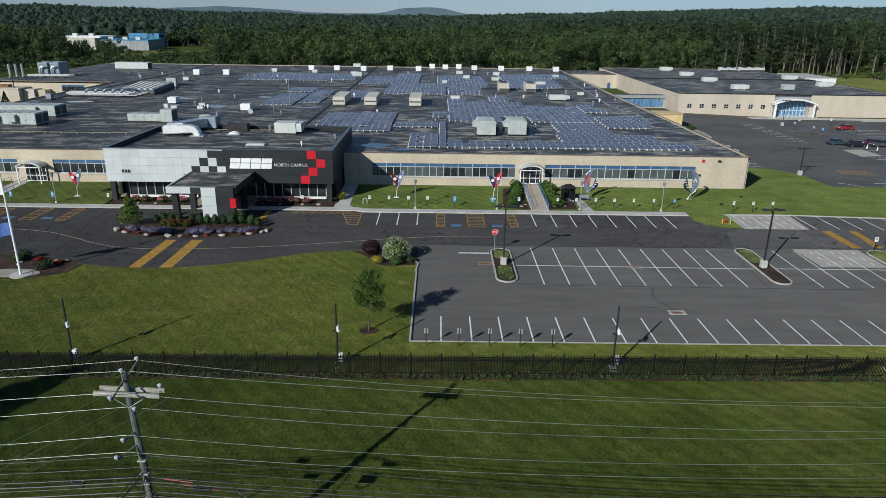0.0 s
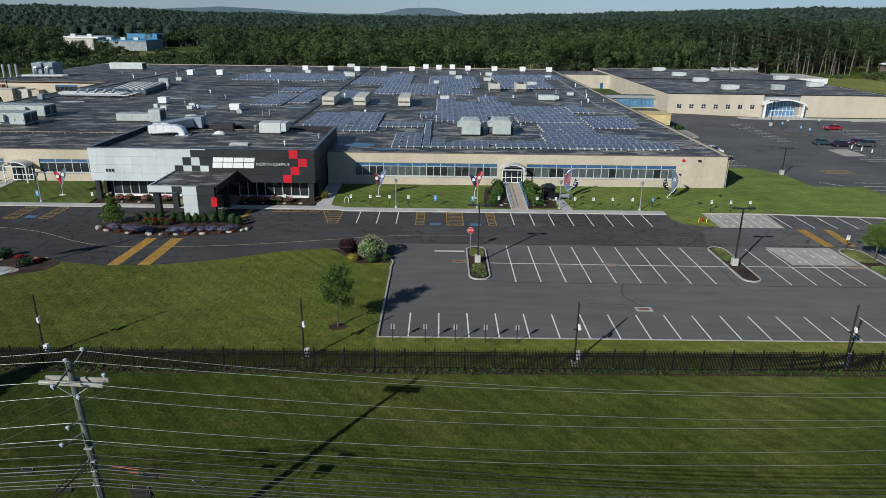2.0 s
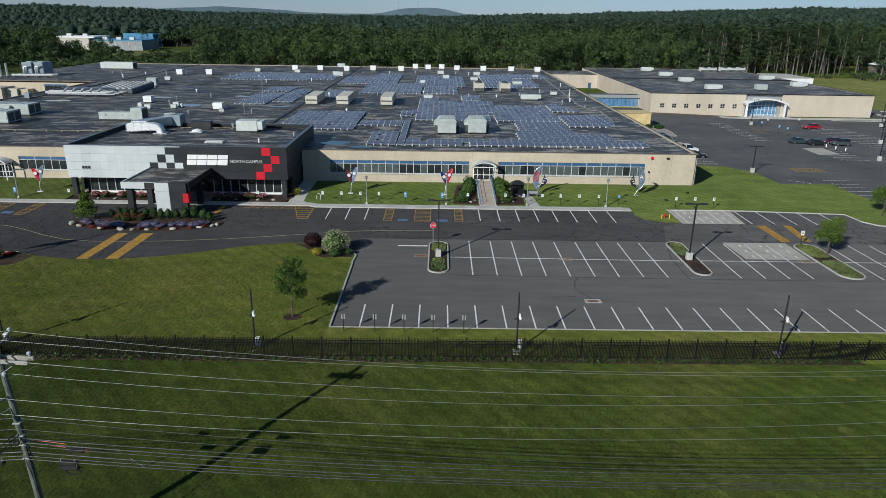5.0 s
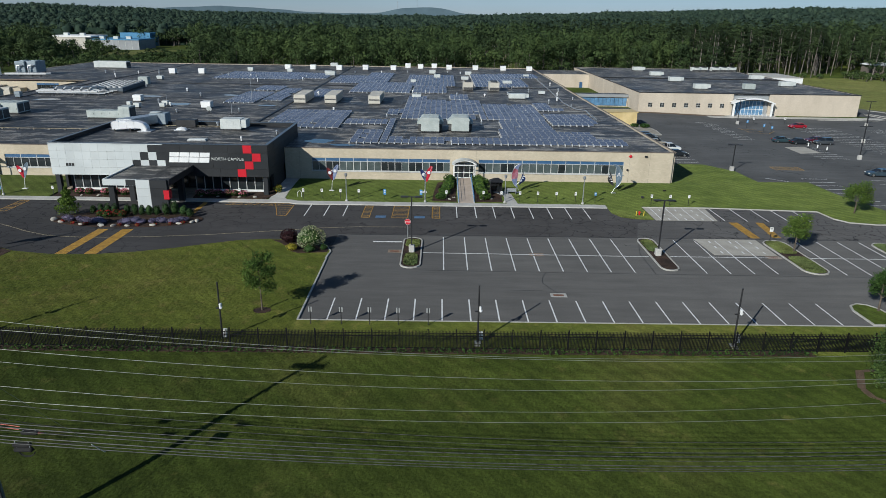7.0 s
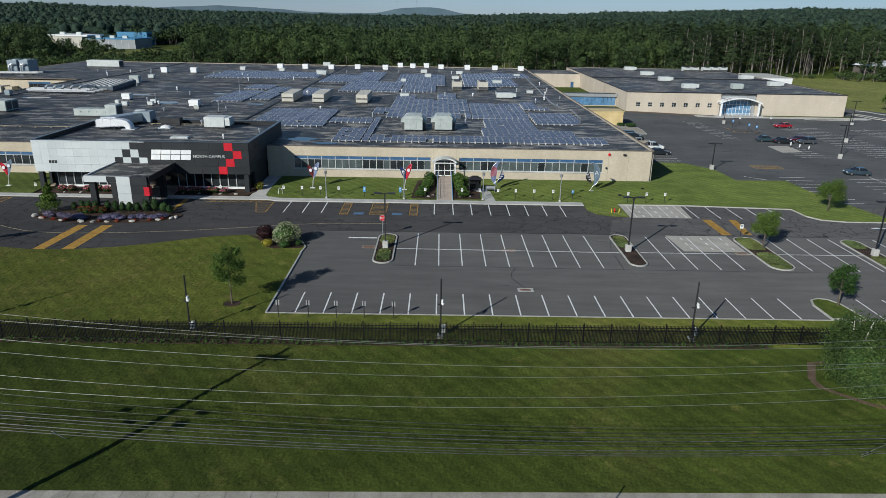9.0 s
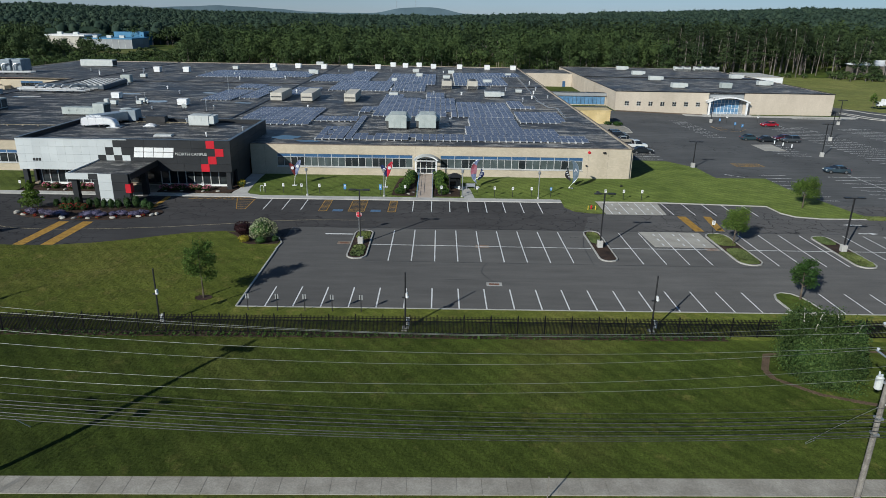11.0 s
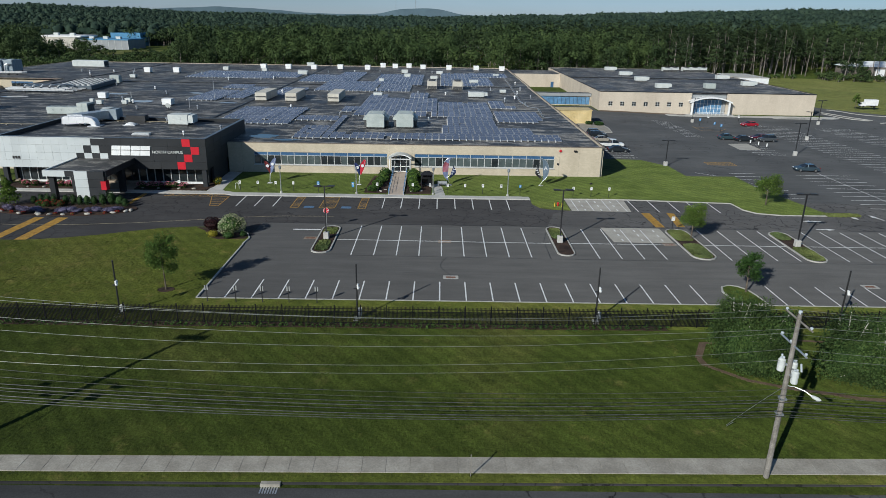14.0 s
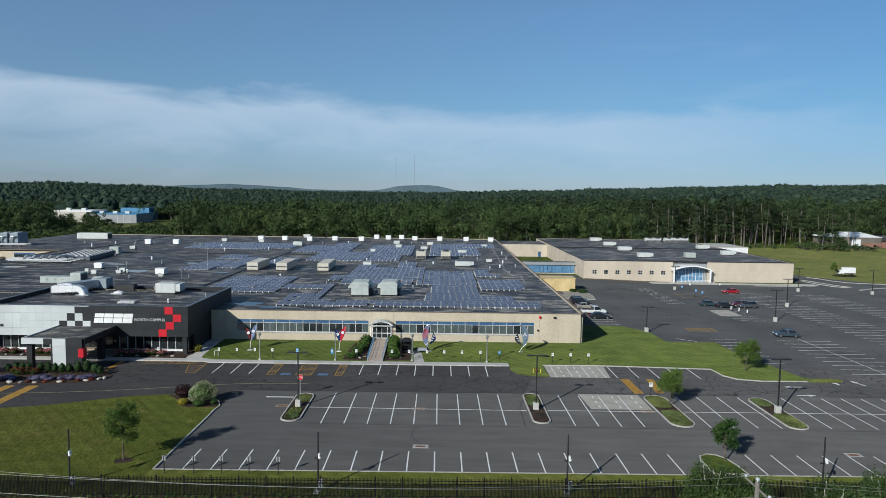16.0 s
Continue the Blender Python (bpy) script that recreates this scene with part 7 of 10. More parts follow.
for x, y in ((-140.8, 176.5), (-139.4, 177.8), (-138.0, 179.0)):
    t = thing("exhaust_stack", x, y, RZ, "tall galvanised exhaust stack", "stack", "exhaust stacks")
    part("flue_pipe", tubes(([(0, 0, 0), (0, 0, 4.6)], 0.36), n=10), GALV, t)
    part("collar", tubes(([(0, 0, 0), (0, 0, 0.3)], 0.5), n=10), DARK_METAL, t)

# ---- solar panels ----
PATCH = [(3.9, 48.2, 61.8, 66.9), (-2.9, 2.4, 61.8, 74.6), (2.45, 3.7, 61.8, 89.6), (-6.8, 2.4, 83.6, 88.7), (-22.7, -6.7, 84.3, 102.2), (-20.0, -6.7, 78.0, 83.2),
         (25.0, 43.6, 67.0, 74.6), (25.0, 36.6, 74.7, 77.2), (26.1, 36.6, 77.3, 90.0), (37.3, 48.2, 85.0, 100.3), (24.0, 37.1, 92.2, 117.7), (22.5, 23.9, 92.2, 104.9), (18.8, 21.5, 92.2, 97.3), (37.4, 43.7, 108.4, 111.0), (37.4, 41.8, 111.1, 121.3),
         (4.6, 16.0, 92.2, 125.4), (16.1, 23.7, 100.0, 125.4), (1.0, 4.5, 98.0, 105.6), (4.6, 9.8, 125.5, 133.1), (16.0, 21.5, 129.0, 139.0),
         (-42.0, -33.6, 116.0, 138.9), (-33.5, -28.4, 121.0, 149.0), (-42.0, -34.0, 146.0, 156.0), (-23.6, -16.0, 131.0, 149.0), (-13.6, 5.0, 144.5, 174.0), (5.0, 15.0, 145.0, 163.0), (-24.0, -13.7, 172.0, 197.0), (-13.6, -5.0, 176.0, 212.0),
         (-66.0, -35.0, 182.0, 209.0), (-34.9, -27.0, 186.0, 206.0), (1.6, 19.0, 166.0, 204.0), (24.6, 36.0, 164.5, 214.0), (36.0, 43.0, 167.0, 196.0), (36.0, 50.0, 200.0, 215.0)]
OBST = [(9.3, 20, 73, 80.5), (19.5, 33.5, 152, 161), (-25, -1.5, 116, 130)]
PW, PD, PX, PY = 1.15, 2.15, 1.28, 2.55


def panel_mesh():
    bm = bmesh.new()
    o, i = [(0, 0), (PW, 0), (PW, PD), (0, PD)], [(0.04, 0.03), (PW - 0.04, 0.03), (PW - 0.04, PD - 0.03), (0.04, PD - 0.03)]
    up = lambda p, d: bm.verts.new((p[0], p[1], d + 0.14 + p[1] * math.tan(radians(9))))
    a, b, c = [up(p, 0.0) for p in o], [up(p, 0.05) for p in o], [up(p, 0.045) for p in i]
    for k in range(4):
        q = (k + 1) % 4
        bm.faces.new((a[k], a[q], b[q], b[k]))
        bm.faces.new((b[k], b[q], c[q], c[k]))
    top = bm.faces.new(c)
    top.material_index = 1
    bm.faces.new(list(reversed(a)))
    me = bpy.data.meshes.new("solar_panel")
    bm.to_mesh(me); bm.free()
    me.materials.append(PANEL_FRAME); me.materials.append(SOLAR)
    return me


SOL = tagged(thing("solar_array", 10, 90, RZ, "rows of blue solar panels on the black roof", "solar panels"), kind="")
sm = panel_mesh()
spots = []
for x0, x1, y0, y1 in PATCH:
    for j in range(max(1, int((y1 - y0) / PY + 0.3))):
        for i in range(max(1, int((x1 - x0) / PX + 0.3))):
            x, y = x0 + i * PX, y0 + j * PY
            if any(a - 1.3 < x < b and c - 1.9 < y < d for a, b, c, d in OBST) or rnd.random() < 0.015:
                continue
            spots.append((x, y))
near = [p for p in spots if p[1] < 84 or (p[0] > 22 and p[1] < 91)][:300]
rest = [p for p in spots if p not in set(near)]
for x, y in near:
    ob = new("panel", sm)
    ob.parent = SOL
    ob.location = (x - 10, y - 90, 0)
base_v = np.array([v.co for v in sm.vertices])
base_f = [list(p.vertices) for p in sm.polygons]
base_i = [p.material_index for p in sm.polygons]
allv = np.concatenate([base_v + np.array((x - 10, y - 90, 0)) for x, y in rest])
allf = [[v + 12 * k for v in f] for k in range(len(rest)) for f in base_f]
me = bpy.data.meshes.new("panel_field")
me.from_pydata(allv.tolist(), [], allf)
me.materials.append(PANEL_FRAME); me.materials.append(SOLAR)
me.polygons.foreach_set("material_index", base_i * len(rest))
ob = new("panel_field", me)
ob.parent = SOL
tagged(ob, kind="stuff")
# ballast blocks at the panels' low corners
foot_v = np.array([(x, y, z) for z in (0, 0.27) for x, y in ((-0.16, -0.25), (0.02, -0.25), (0.02, 0.5), (-0.16, 0.5))], float)
foot_f = [(4, 5, 6, 7), (0, 1, 5, 4), (1, 2, 6, 5), (2, 3, 7, 6), (3, 0, 4, 7)]
fv = np.concatenate([foot_v + np.array((x - 10, y - 90, 0)) for x, y in spots])
me = bpy.data.meshes.new("ballast_block")
me.from_pydata(fv.tolist(), [], [[v + 8 * k for v in f] for k in range(len(spots)) for f in foot_f])
tagged(mesh_ob("ballast_block", me, BALLAST, SOL), "pale concrete ballast blocks between the panels", kind="stuff")

# ---- water standing on the roof ----
def puddle(x, y, rx, ry, seed, z=RZ):
    q = random.Random(seed)
    ks = [q.uniform(0.65, 1.15) for _ in range(22)]
    ring = [(x + rx * math.cos(2 * math.pi * k / 22) * (ks[k] + ks[k - 1]) / 2, y + ry * math.sin(2 * math.pi * k / 22) * (ks[k] + ks[k - 1]) / 2) for k in range(22)]
    tagged(part("puddle", prism(ring, z - 0.05, z + 0.006), PUDDLE), "shallow rainwater standing on the roof", "puddle", "roof puddles")


for a in ((-8.6, 63.5, 2.9, 2.2, 1), (-3.6, 60.0, 3.0, 0.9, 2), (-52.3, 112.4, 3.6, 2.4, 3), (-45, 133, 3.0, 1.4, 4), (-66, 128, 4, 1.6, 7), (-30, 112, 2.6, 1.2, 8), (-88, 118, 3.5, 2.2, 10)):
    puddle(*a)

# ---- plants ----
def shrub(x, y, r, h, mat, label, name="shrub", n=420, leaf=0.16, z=None, group="", core=None, petals=None, sq=None):
    z = gz(x, y) + 0.1 if z is None else z
    t = thing(name, x, y, z, label, "shrub", group)
    bm = bmesh.new()
    bmesh.ops.create_icosphere(bm, subdivisions=2, radius=1)
    for v in bm.verts:
        k = 0.80 + 0.12 * noise.noise(v.co * 2.2 + Vector((x, y, 0)))
        v.co = Vector((v.co.x * r * k, v.co.y * r * k, h * 0.5 + v.co.z * h * 0.47 * k))
    # opaque core, dark by default, so that the leaf shell isn't see-through
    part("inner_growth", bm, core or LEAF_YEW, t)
    p = shell_points(n, 1.0, (r, r, h * 0.52), inner=0.78, lump=0.22, below=-0.95)
    p[:, 2] += h * 0.5
    p[:, 2] = np.maximum(p[:, 2], 0.02)
    quad_cloud("foliage", p, rng.uniform(leaf * 0.7, leaf * 1.4, len(p)), mat, t)
    if petals:
        p = shell_points(n // 2, 1.04, (r, r, h * 0.54), inner=0.93, lump=0.22, below=-0.1)
        p[:, 2] += h * 0.5
        quad_cloud("blossom", p, rng.uniform(leaf * 0.6, leaf * 1.1, len(p)), petals, t)
    return t


def tree(x, y, h, crown_r, crown_z, mat, label, n=2600, leaf=0.26, trunk_r=0.09, bark=None, z=None, limbs=9, name="tree", seed=1, tall=1.15, group=""):
    """A tapered trunk, limbs that fork, and leaves in clumps about the limbs' ends."""
    z = gz(x, y) + 0.1 if z is None else z
    g = np.random.default_rng(seed)
    r = random.Random(seed)
    t = thing(name, x, y, z, label, "tree", group)
    bm = bmesh.new()
    lean = Vector((r.uniform(-0.2, 0.2), r.uniform(-0.2, 0.2), 0))
    axis = [Vector((0, 0, 0)) + lean * (k / 5) ** 2 + Vector((0, 0, h * 0.9 * k / 5)) for k in range(6)]
    tube(bm, axis, [trunk_r * (1.25 - k * 0.21) for k in range(6)], 7)
    ends = []
    for i in range(limbs):
        f = 0.35 + 0.6 * i / limbs
        p0 = axis[0].lerp(axis[-1], f)
        a = i * 2.4 + r.uniform(-0.4, 0.4)
        reach = crown_r * (1 - abs(f - 0.55) * 0.75) * r.uniform(0.75, 1.05)
        p1 = p0 + Vector((math.cos(a) * reach * 0.5, math.sin(a) * reach * 0.5, reach * 0.35))
        p2 = p0 + Vector((math.cos(a) * reach, math.sin(a) * reach, reach * 0.62))
        tube(bm, [p0, p1, p2], [trunk_r * 0.5, trunk_r * 0.3, trunk_r * 0.1], 5)
        ends += [p1.lerp(p2, 0.4), p2, p1]
        for s in (-0.7, 0.7):
            q = p1 + Vector((math.cos(a + s) * reach * 0.5, math.sin(a + s) * reach * 0.5, reach * 0.3))
            tube(bm, [p1, q], [trunk_r * 0.25, trunk_r * 0.08], 4)
            ends.append(q)
    ends += [axis[-1] + Vector((0, 0, h * 0.06)), axis[-1]]
    part("trunk", bm, bark or BARK, t)
    pts = []
    per = n // len(ends)
    for e in ends:
        c = np.clip(g.normal(size=(per, 3)), -1.7, 1.7) * crown_r * np.array((0.20, 0.20, 0.16 * tall))
        pts.append(c + np.array(e))
    pts = np.concatenate(pts)
    quad_cloud("crown", pts, g.uniform(leaf * 0.6, leaf * 1.3, len(pts)), mat, t, gen=g)
    return t


tree(-3.8, 1.9, 6.0, 1.42, 3.9, LEAF, "young green maple tree in a mulch ring", n=4600, leaf=0.15, seed=3, trunk_r=0.07)
tree(57.9, 21.4, 4.6, 1.45, 2.6, LEAF, "young green tree in a parking island", n=4200, leaf=0.17, seed=5)
tree(57.5, 3.6, 4.2, 1.2, 2.4, LEAF_BUSH, "small leafy tree in a grass island", n=3200, leaf=0.17, seed=8)
tree(76.2, 39.6, 4.3, 1.85, 2.6, LEAF, "round young tree on the corner lawn", n=4200, leaf=0.18, seed=9)
t = thing("tree", -38.8, 33.0, 0.08, "bushy light green young tree in the entrance bed", "tree")
part("trunk", tubes(([(0, 0, 0), (0.05, 0, 2), (0, 0.05, 3.7)], [0.07, 0.05, 0.015])), BARK, t)
gt = np.random.default_rng(12)
hh = gt.uniform(0.08, 1.0, 2600) ** 0.8 * 4.1
rr = (4.4 - hh) * 0.60 * (0.75 + 0.25 * np.sin(hh * 6)) * gt.random(2600) ** 0.45
aa = gt.random(2600) * 6.28
quad_cloud("crown", np.stack([np.cos(aa) * rr, np.sin(aa) * rr, hh], 1), gt.uniform(0.16, 0.30, 2600), LEAF, t, gen=gt)
tree(168.5, 172, 4.6, 1.1, 3, LEAF, "slender young tree beside the side road", n=500, leaf=0.35, seed=21, z=0)
tree(181, 158, 3.6, 0.9, 2.5, LEAF, "slender young tree beside the side road", n=400, leaf=0.32, seed=22, z=0)


def birch(x, y, h, r, seed, label):
    """A birch clump: several pale leaning stems and drooping foliage down to the ground."""
    g = np.random.default_rng(seed)
    q = random.Random(seed)
    z = gz(x, y) + 0.1
    t = thing("birch_tree", x, y, z, label, "tree", "birches at the lot's corner")
    bm = bmesh.new()
    ends = []
    for i in range(5):
        a = i * 1.26 + q.uniform(-0.3, 0.3)
        top = Vector((math.cos(a) * r * 0.6, math.sin(a) * r * 0.6, h * q.uniform(0.78, 0.97)))
        mid = Vector((top.x * 0.35, top.y * 0.35, top.z * 0.5))
        tube(bm, [(0.15 * math.cos(a), 0.15 * math.sin(a), 0), mid, top], [0.10, 0.07, 0.03], 6)
        for k in range(9):
            f = 0.18 + 0.8 * k / 9
            p = mid.lerp(top, (f - 0.5) * 2) if f > 0.5 else Vector((0, 0, 0)).lerp(mid, f * 2)
            b = a + q.uniform(-1.6, 1.6)
            e = p + Vector((math.cos(b), math.sin(b), 0.15)) * r * q.uniform(0.25, 0.6) * (1.15 - f * 0.6)
            tube(bm, [p, e], [0.025, 0.008], 4)
            ends += [e, p.lerp(e, 0.55)]
        ends.append(top)
        part("stem", bm, BARK_PALE, t, "pale birch stem")
        bm = bmesh.new()
    bm.free()
    bm = bmesh.new()
    bmesh.ops.create_icosphere(bm, subdivisions=2, radius=1)
    for v in bm.verts:
        k = 0.72 + 0.3 * noise.noise(v.co * 1.7 + Vector((x, y, 0)))
        v.co = Vector((v.co.x * r * k, v.co.y * r * k, h * 0.36 + v.co.z * h * 0.36 * k))
    # dark core added to block light through the crown
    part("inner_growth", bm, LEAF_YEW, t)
    # low sprays that hang to the ground
    sprays = shell_points(70, 1.0, (r * 1.12, r * 1.12, h * 0.42), inner=0.8, lump=0.3, below=-0.95)
    ends += [Vector((p[0], p[1], max(0.5, p[2] + h * 0.38))) for p in sprays]
    pts = np.concatenate([np.clip(g.normal(size=(140, 3)), -1.8, 1.8) * np.array((0.36, 0.36, 0.52)) + np.array(e) - np.array((0, 0, 0.3)) for e in ends])
    pts = pts[pts[:, 2] > 0.05]
    quad_cloud("crown", pts, g.uniform(0.10, 0.19, len(pts)), LEAF_BIRCH, t, gen=g)


for bx, by, bh, br, seed in ((49.8, -11.4, 6.3, 1.75, 31), (52.4, -12.0, 5.9, 1.9, 32), (51.2, -13.1, 4.4, 1.9, 36), (57.9, -13.9, 6.0, 1.8, 33), (60.4, -15.0, 5.4, 1.9, 34), (63.2, -12.6, 5.8, 1.9, 35)):
    birch(bx, by, bh, br, seed, "leafy birch clump with pale stems")
# bed at the lot's corner
shrub(-2.6, 20.9, 1.75, 2.5, LEAF_CREAM, "round shrub covered in creamy white blossom", "flowering_shrub", n=1500, leaf=0.17, core=LEAF_BUSH)
shrub(-5.5, 22.4, 1.2, 1.7, LEAF_RED, "dark purple-red leaved shrub", n=800, leaf=0.15, core=LEAF_RED)
shrub(-4.6, 19.6, 0.75, 0.85, LEAF_GOLD, "golden yellow dwarf shrub", n=420, leaf=0.1, core=LEAF_GOLD)
shrub(-2.4, 18.9, 0.7, 0.9, LEAF_BUSH, "small green dwarf shrub", n=380, leaf=0.1)
shrub(-0.8, 19.9, 0.45, 0.7, LEAF_BUSH, "small green dwarf shrub", n=260, leaf=0.1)
# hedges beside the ramp
for sx, xs in ((-1, (15.1, 14.9, 14.5, 14.1, 13.5)), (1, (19.9, 19.9, 20.0, 20.1, 20.5))):
    for k, x in enumerate(xs):
        y = 53.6 - k * 2.25
        shrub(x, y, 1.12 - 0.04 * k, 1.6 - 0.14 * k, LEAF_HEDGE, "clipped round green hedge shrub beside the ramp", "hedge_shrub", n=520, leaf=0.17, group="ramp hedge shrubs")
shrub(20.6, 52.4, 0.9, 1.3, LEAF_HEDGE, "clipped round green hedge shrub beside the ramp", "hedge_shrub", n=480, leaf=0.17, group="ramp hedge shrubs")
shrub(67.8, 121.3, 1.5, 1.1, LEAF_BUSH, "low green shrub beside the concrete walk", n=420, leaf=0.2)
shrub(65.6, 122.4, 1.1, 0.9, LEAF_BUSH, "low green shrub beside the concrete walk", n=300, leaf=0.2)
shrub(-12.6, 47.0, 0.8, 1.2, LEAF_GOLD, "round yellow-green shrub at the hall's corner", n=420, leaf=0.13)
for x in (-43.2, -41.9, -38.9, -37.4, -36.2, -24.3, -22.9, -21.6, -20.1, -19.0, -17.6):
    shrub(x + rnd.uniform(-0.2, 0.2), 44.6, 0.75, 0.95, LEAF_BUSH, "pink flowering azalea under the hall windows", "azalea_shrub", n=420, leaf=0.16, z=0.15, group="azaleas under the hall windows", petals=PETAL_PINK)
# entrance bed: upright yews, red shrubs, lavender, rocks
for x, y, r, h in ((-35.9, 34.0, 0.45, 1.3), (-34.9, 34.3, 0.5, 1.5), (-33.8, 34.0, 0.5, 1.5), (-32.7, 33.7, 0.5, 1.6), (-30.9, 33.6, 0.5, 1.6), (-29.8, 33.7, 0.5, 1.7), (-28.8, 33.6, 0.45, 1.5), (-27.8, 33.7, 0.5, 1.6), (-26.6, 33.5, 0.5, 1.5), (-25.4, 33.6, 0.6, 1.9), (-24.2, 33.8, 0.7, 2.2), (-22.9, 33.5, 0.6, 1.6), (-21.8, 32.9, 0.5, 1.4)):
    shrub(x, y, r, h, LEAF_YEW, "dark upright yew in the entrance bed", "yew_shrub", n=330, leaf=0.12, z=0.08, group="yews in the entrance bed")
for x, y in ((-34.2, 32.6), (-33.2, 32.3), (-31.2, 32.6), (-32.2, 32.9)):
    shrub(x, y, 0.6, 1.0, LEAF_BUSH, "red flowering shrub in the entrance bed", "rose_shrub", n=220, leaf=0.14, z=0.08, group="red shrubs in the entrance bed", petals=PETAL_RED)
for k in range(26):
    a = math.pi * (1.12 + 0.74 * k / 25)
    x, y = -30.1 + 9.0 * math.cos(a), 32.2 + 2.5 * math.sin(a) + rnd.uniform(-0.35, 0.35)
    if -32.0 < x < -30.0 or k in (4, 17, 21):
        continue
    shrub(x, y, rnd.uniform(0.5, 0.95), rnd.uniform(0.45, 0.8), PETAL_PURPLE, "purple-grey lavender mound in the entrance bed", "lavender_plant", n=300, leaf=0.13, z=0.08, group="lavender mounds", core=PETAL_PURPLE)
for k in range(9):
    a = math.pi * (1.2 + 0.62 * k / 8)
    shrub(-30.1 + 9.9 * math.cos(a), 31.8 + 3.3 * math.sin(a), 0.32, 0.3, PETAL_RED, "low red bedding flowers", "bedding_plant", n=110, leaf=0.1, z=0.08, group="red bedding flowers", core=LEAF_BUSH)


def rock(x, y, s, z):
    bm = bmesh.new()
    bmesh.ops.create_icosphere(bm, subdivisions=2, radius=1)
    o = Vector((x * 3.1, y * 1.7, s))
    for v in bm.verts:
        k = 1 + 0.35 * noise.noise(v.co * 1.4 + o)
        v.co = Vector((v.co.x * s * k * 1.3, v.co.y * s * k * 0.8, v.co.z * s * 0.55 * k))
    ob = part("rock", bm, ROCK)
    ob.matrix_world = pose(x, y, z + s * 0.2, 0, 0, (x * 57) % 180)
    tagged(ob, "pale angular landscape rock in a bed", "rock", "landscape rocks")


for k in range(11):
    a = math.pi * (1.04 + 0.9 * (k + 0.4 * math.sin(k * 5)) / 10)
    rock(-30.1 + 10.1 * math.cos(a), 31.8 + 3.45 * math.sin(a), rnd.uniform(0.26, 0.46), 0.08)
for x, y in ((-42.5, 43.7), (-39.8, 43.6), (-21.4, 44.0), (-18.0, 43.9), (-15.6, 43.9), (-24.0, 44.1), (14.9, 44.2), (15.6, 45.2), (20.0, 44.4), (21.4, 44.8)):
    rock(x, y, rnd.uniform(0.2, 0.34), 0.15)
# flagpole bed
S(sheet("flagpole_pad", [(-44.0 + 3.0 * math.cos(a), 15.0 + 1.25 * math.sin(a)) for a in (2 * math.pi * k / 24 for k in range(24))], CONCRETE_OLD, 0.15, 3.0), "tan concrete pad under the flagpole", "pavement")
for k in range(34):
    x, y = rnd.uniform(-53, -39.0), rnd.uniform(14.2, 20.2)
    if ((x + 44.0) / 3.4) ** 2 + ((y - 15.0) / 1.6) ** 2 < 1 or (x > -40.5 and y > 18.3):
        continue
    kind = k % 5
    r = rnd.uniform(0.55, 0.8) if kind == 0 else rnd.uniform(0.3, 0.5)
    mat, lab = ((LEAF_BUSH, "round green shrub in the flagpole bed"), (LEAF_GOLD, "low yellow-green mound in the flagpole bed"), (LEAF_RED, "dark red low shrub in the flagpole bed"), (GROUNDCOVER, "low light green mound in the flagpole bed"), (PETAL_RED, "low red bedding plant in the flagpole bed"))[kind]
    shrub(x, y, r, r * (1.3 if kind == 0 else 0.8), mat, lab, n=260, leaf=0.12, z=0.13, group="shrubs in the flagpole bed")
for k in range(12):
    rock(rnd.uniform(-52, -39.6), rnd.uniform(16.6, 19), rnd.uniform(0.16, 0.3), 0.13)
t = thing("spot_light", -41.6, 15.6, 0.15, "small black ground spotlight by the flagpole", "light")
part("stem", tubes(([(0, 0, 0), (0, 0, 0.3)], 0.03)), DARK_METAL, t)
part("head", boxes((-0.15, 0.15, -0.12, 0.12, 0.28, 0.5), bevel=0.03), DARK_METAL, t)
# juniper groundcover in the islands
def groundcover(x0, x1, y0, y1, n=700, h=0.13):
    t = new("groundcover")
    tagged(t, "low green juniper groundcover in a parking island", "groundcover", kind="stuff")
    me = None
    p = np.stack([rng.uniform(x0, x1, n), rng.uniform(y0, y1, n), rng.random(n) * h + 0.06], 1)
    u = (p[:, 0] - (x0 + x1) / 2) / ((x1 - x0) / 2)
    v = (p[:, 1] - (y0 + y1) / 2) / ((y1 - y0) / 2)
    p = p[u ** 4 + v ** 4 < 1]
    bpy.data.objects.remove(t)
    ob = quad_cloud("groundcover", p, rng.uniform(0.15, 0.3, len(p)), GROUNDCOVER)
    tagged(ob, "low green juniper groundcover in a parking island", "groundcover", kind="stuff")


for a in ((9.2, 10.8, 14.8, 18.9), (9.2, 10.9, 21.4, 24.2), (39.5, 41.0, 20.8, 25.2), (55.9, 58.3, 14.0, 19.4), (55.8, 58.2, 20.6, 25.3), (69.7, 71.9, 13.6, 18.6), (69.8, 71.6, 21.6, 24.8), (82.5, 88, 33.4, 35.0)):
    groundcover(*a, n=int(1250 * (a[1] - a[0]) * (a[3] - a[2]) / 4))
# small planting along the fence
n = 5200
p = np.stack([rng.uniform(-60, 46, n), rng.uniform(-0.75, 0.0, n), rng.random(n) ** 1.5 * 0.26 + 0.13], 1)
p[:, 0] = np.round(p[:, 0] / 0.62) * 0.62 + rng.normal(0, 0.13, n)
p[:, 1] = fy(p[:, 0]) + np.round(p[:, 1] / 0.45) * 0.45 - 0.1 + rng.normal(0, 0.1, n)
tagged(quad_cloud("fence_plants", p, rng.uniform(0.10, 0.2, n), LEAF_BUSH), "row of small green plants in mulch along the fence", "plants", kind="stuff")

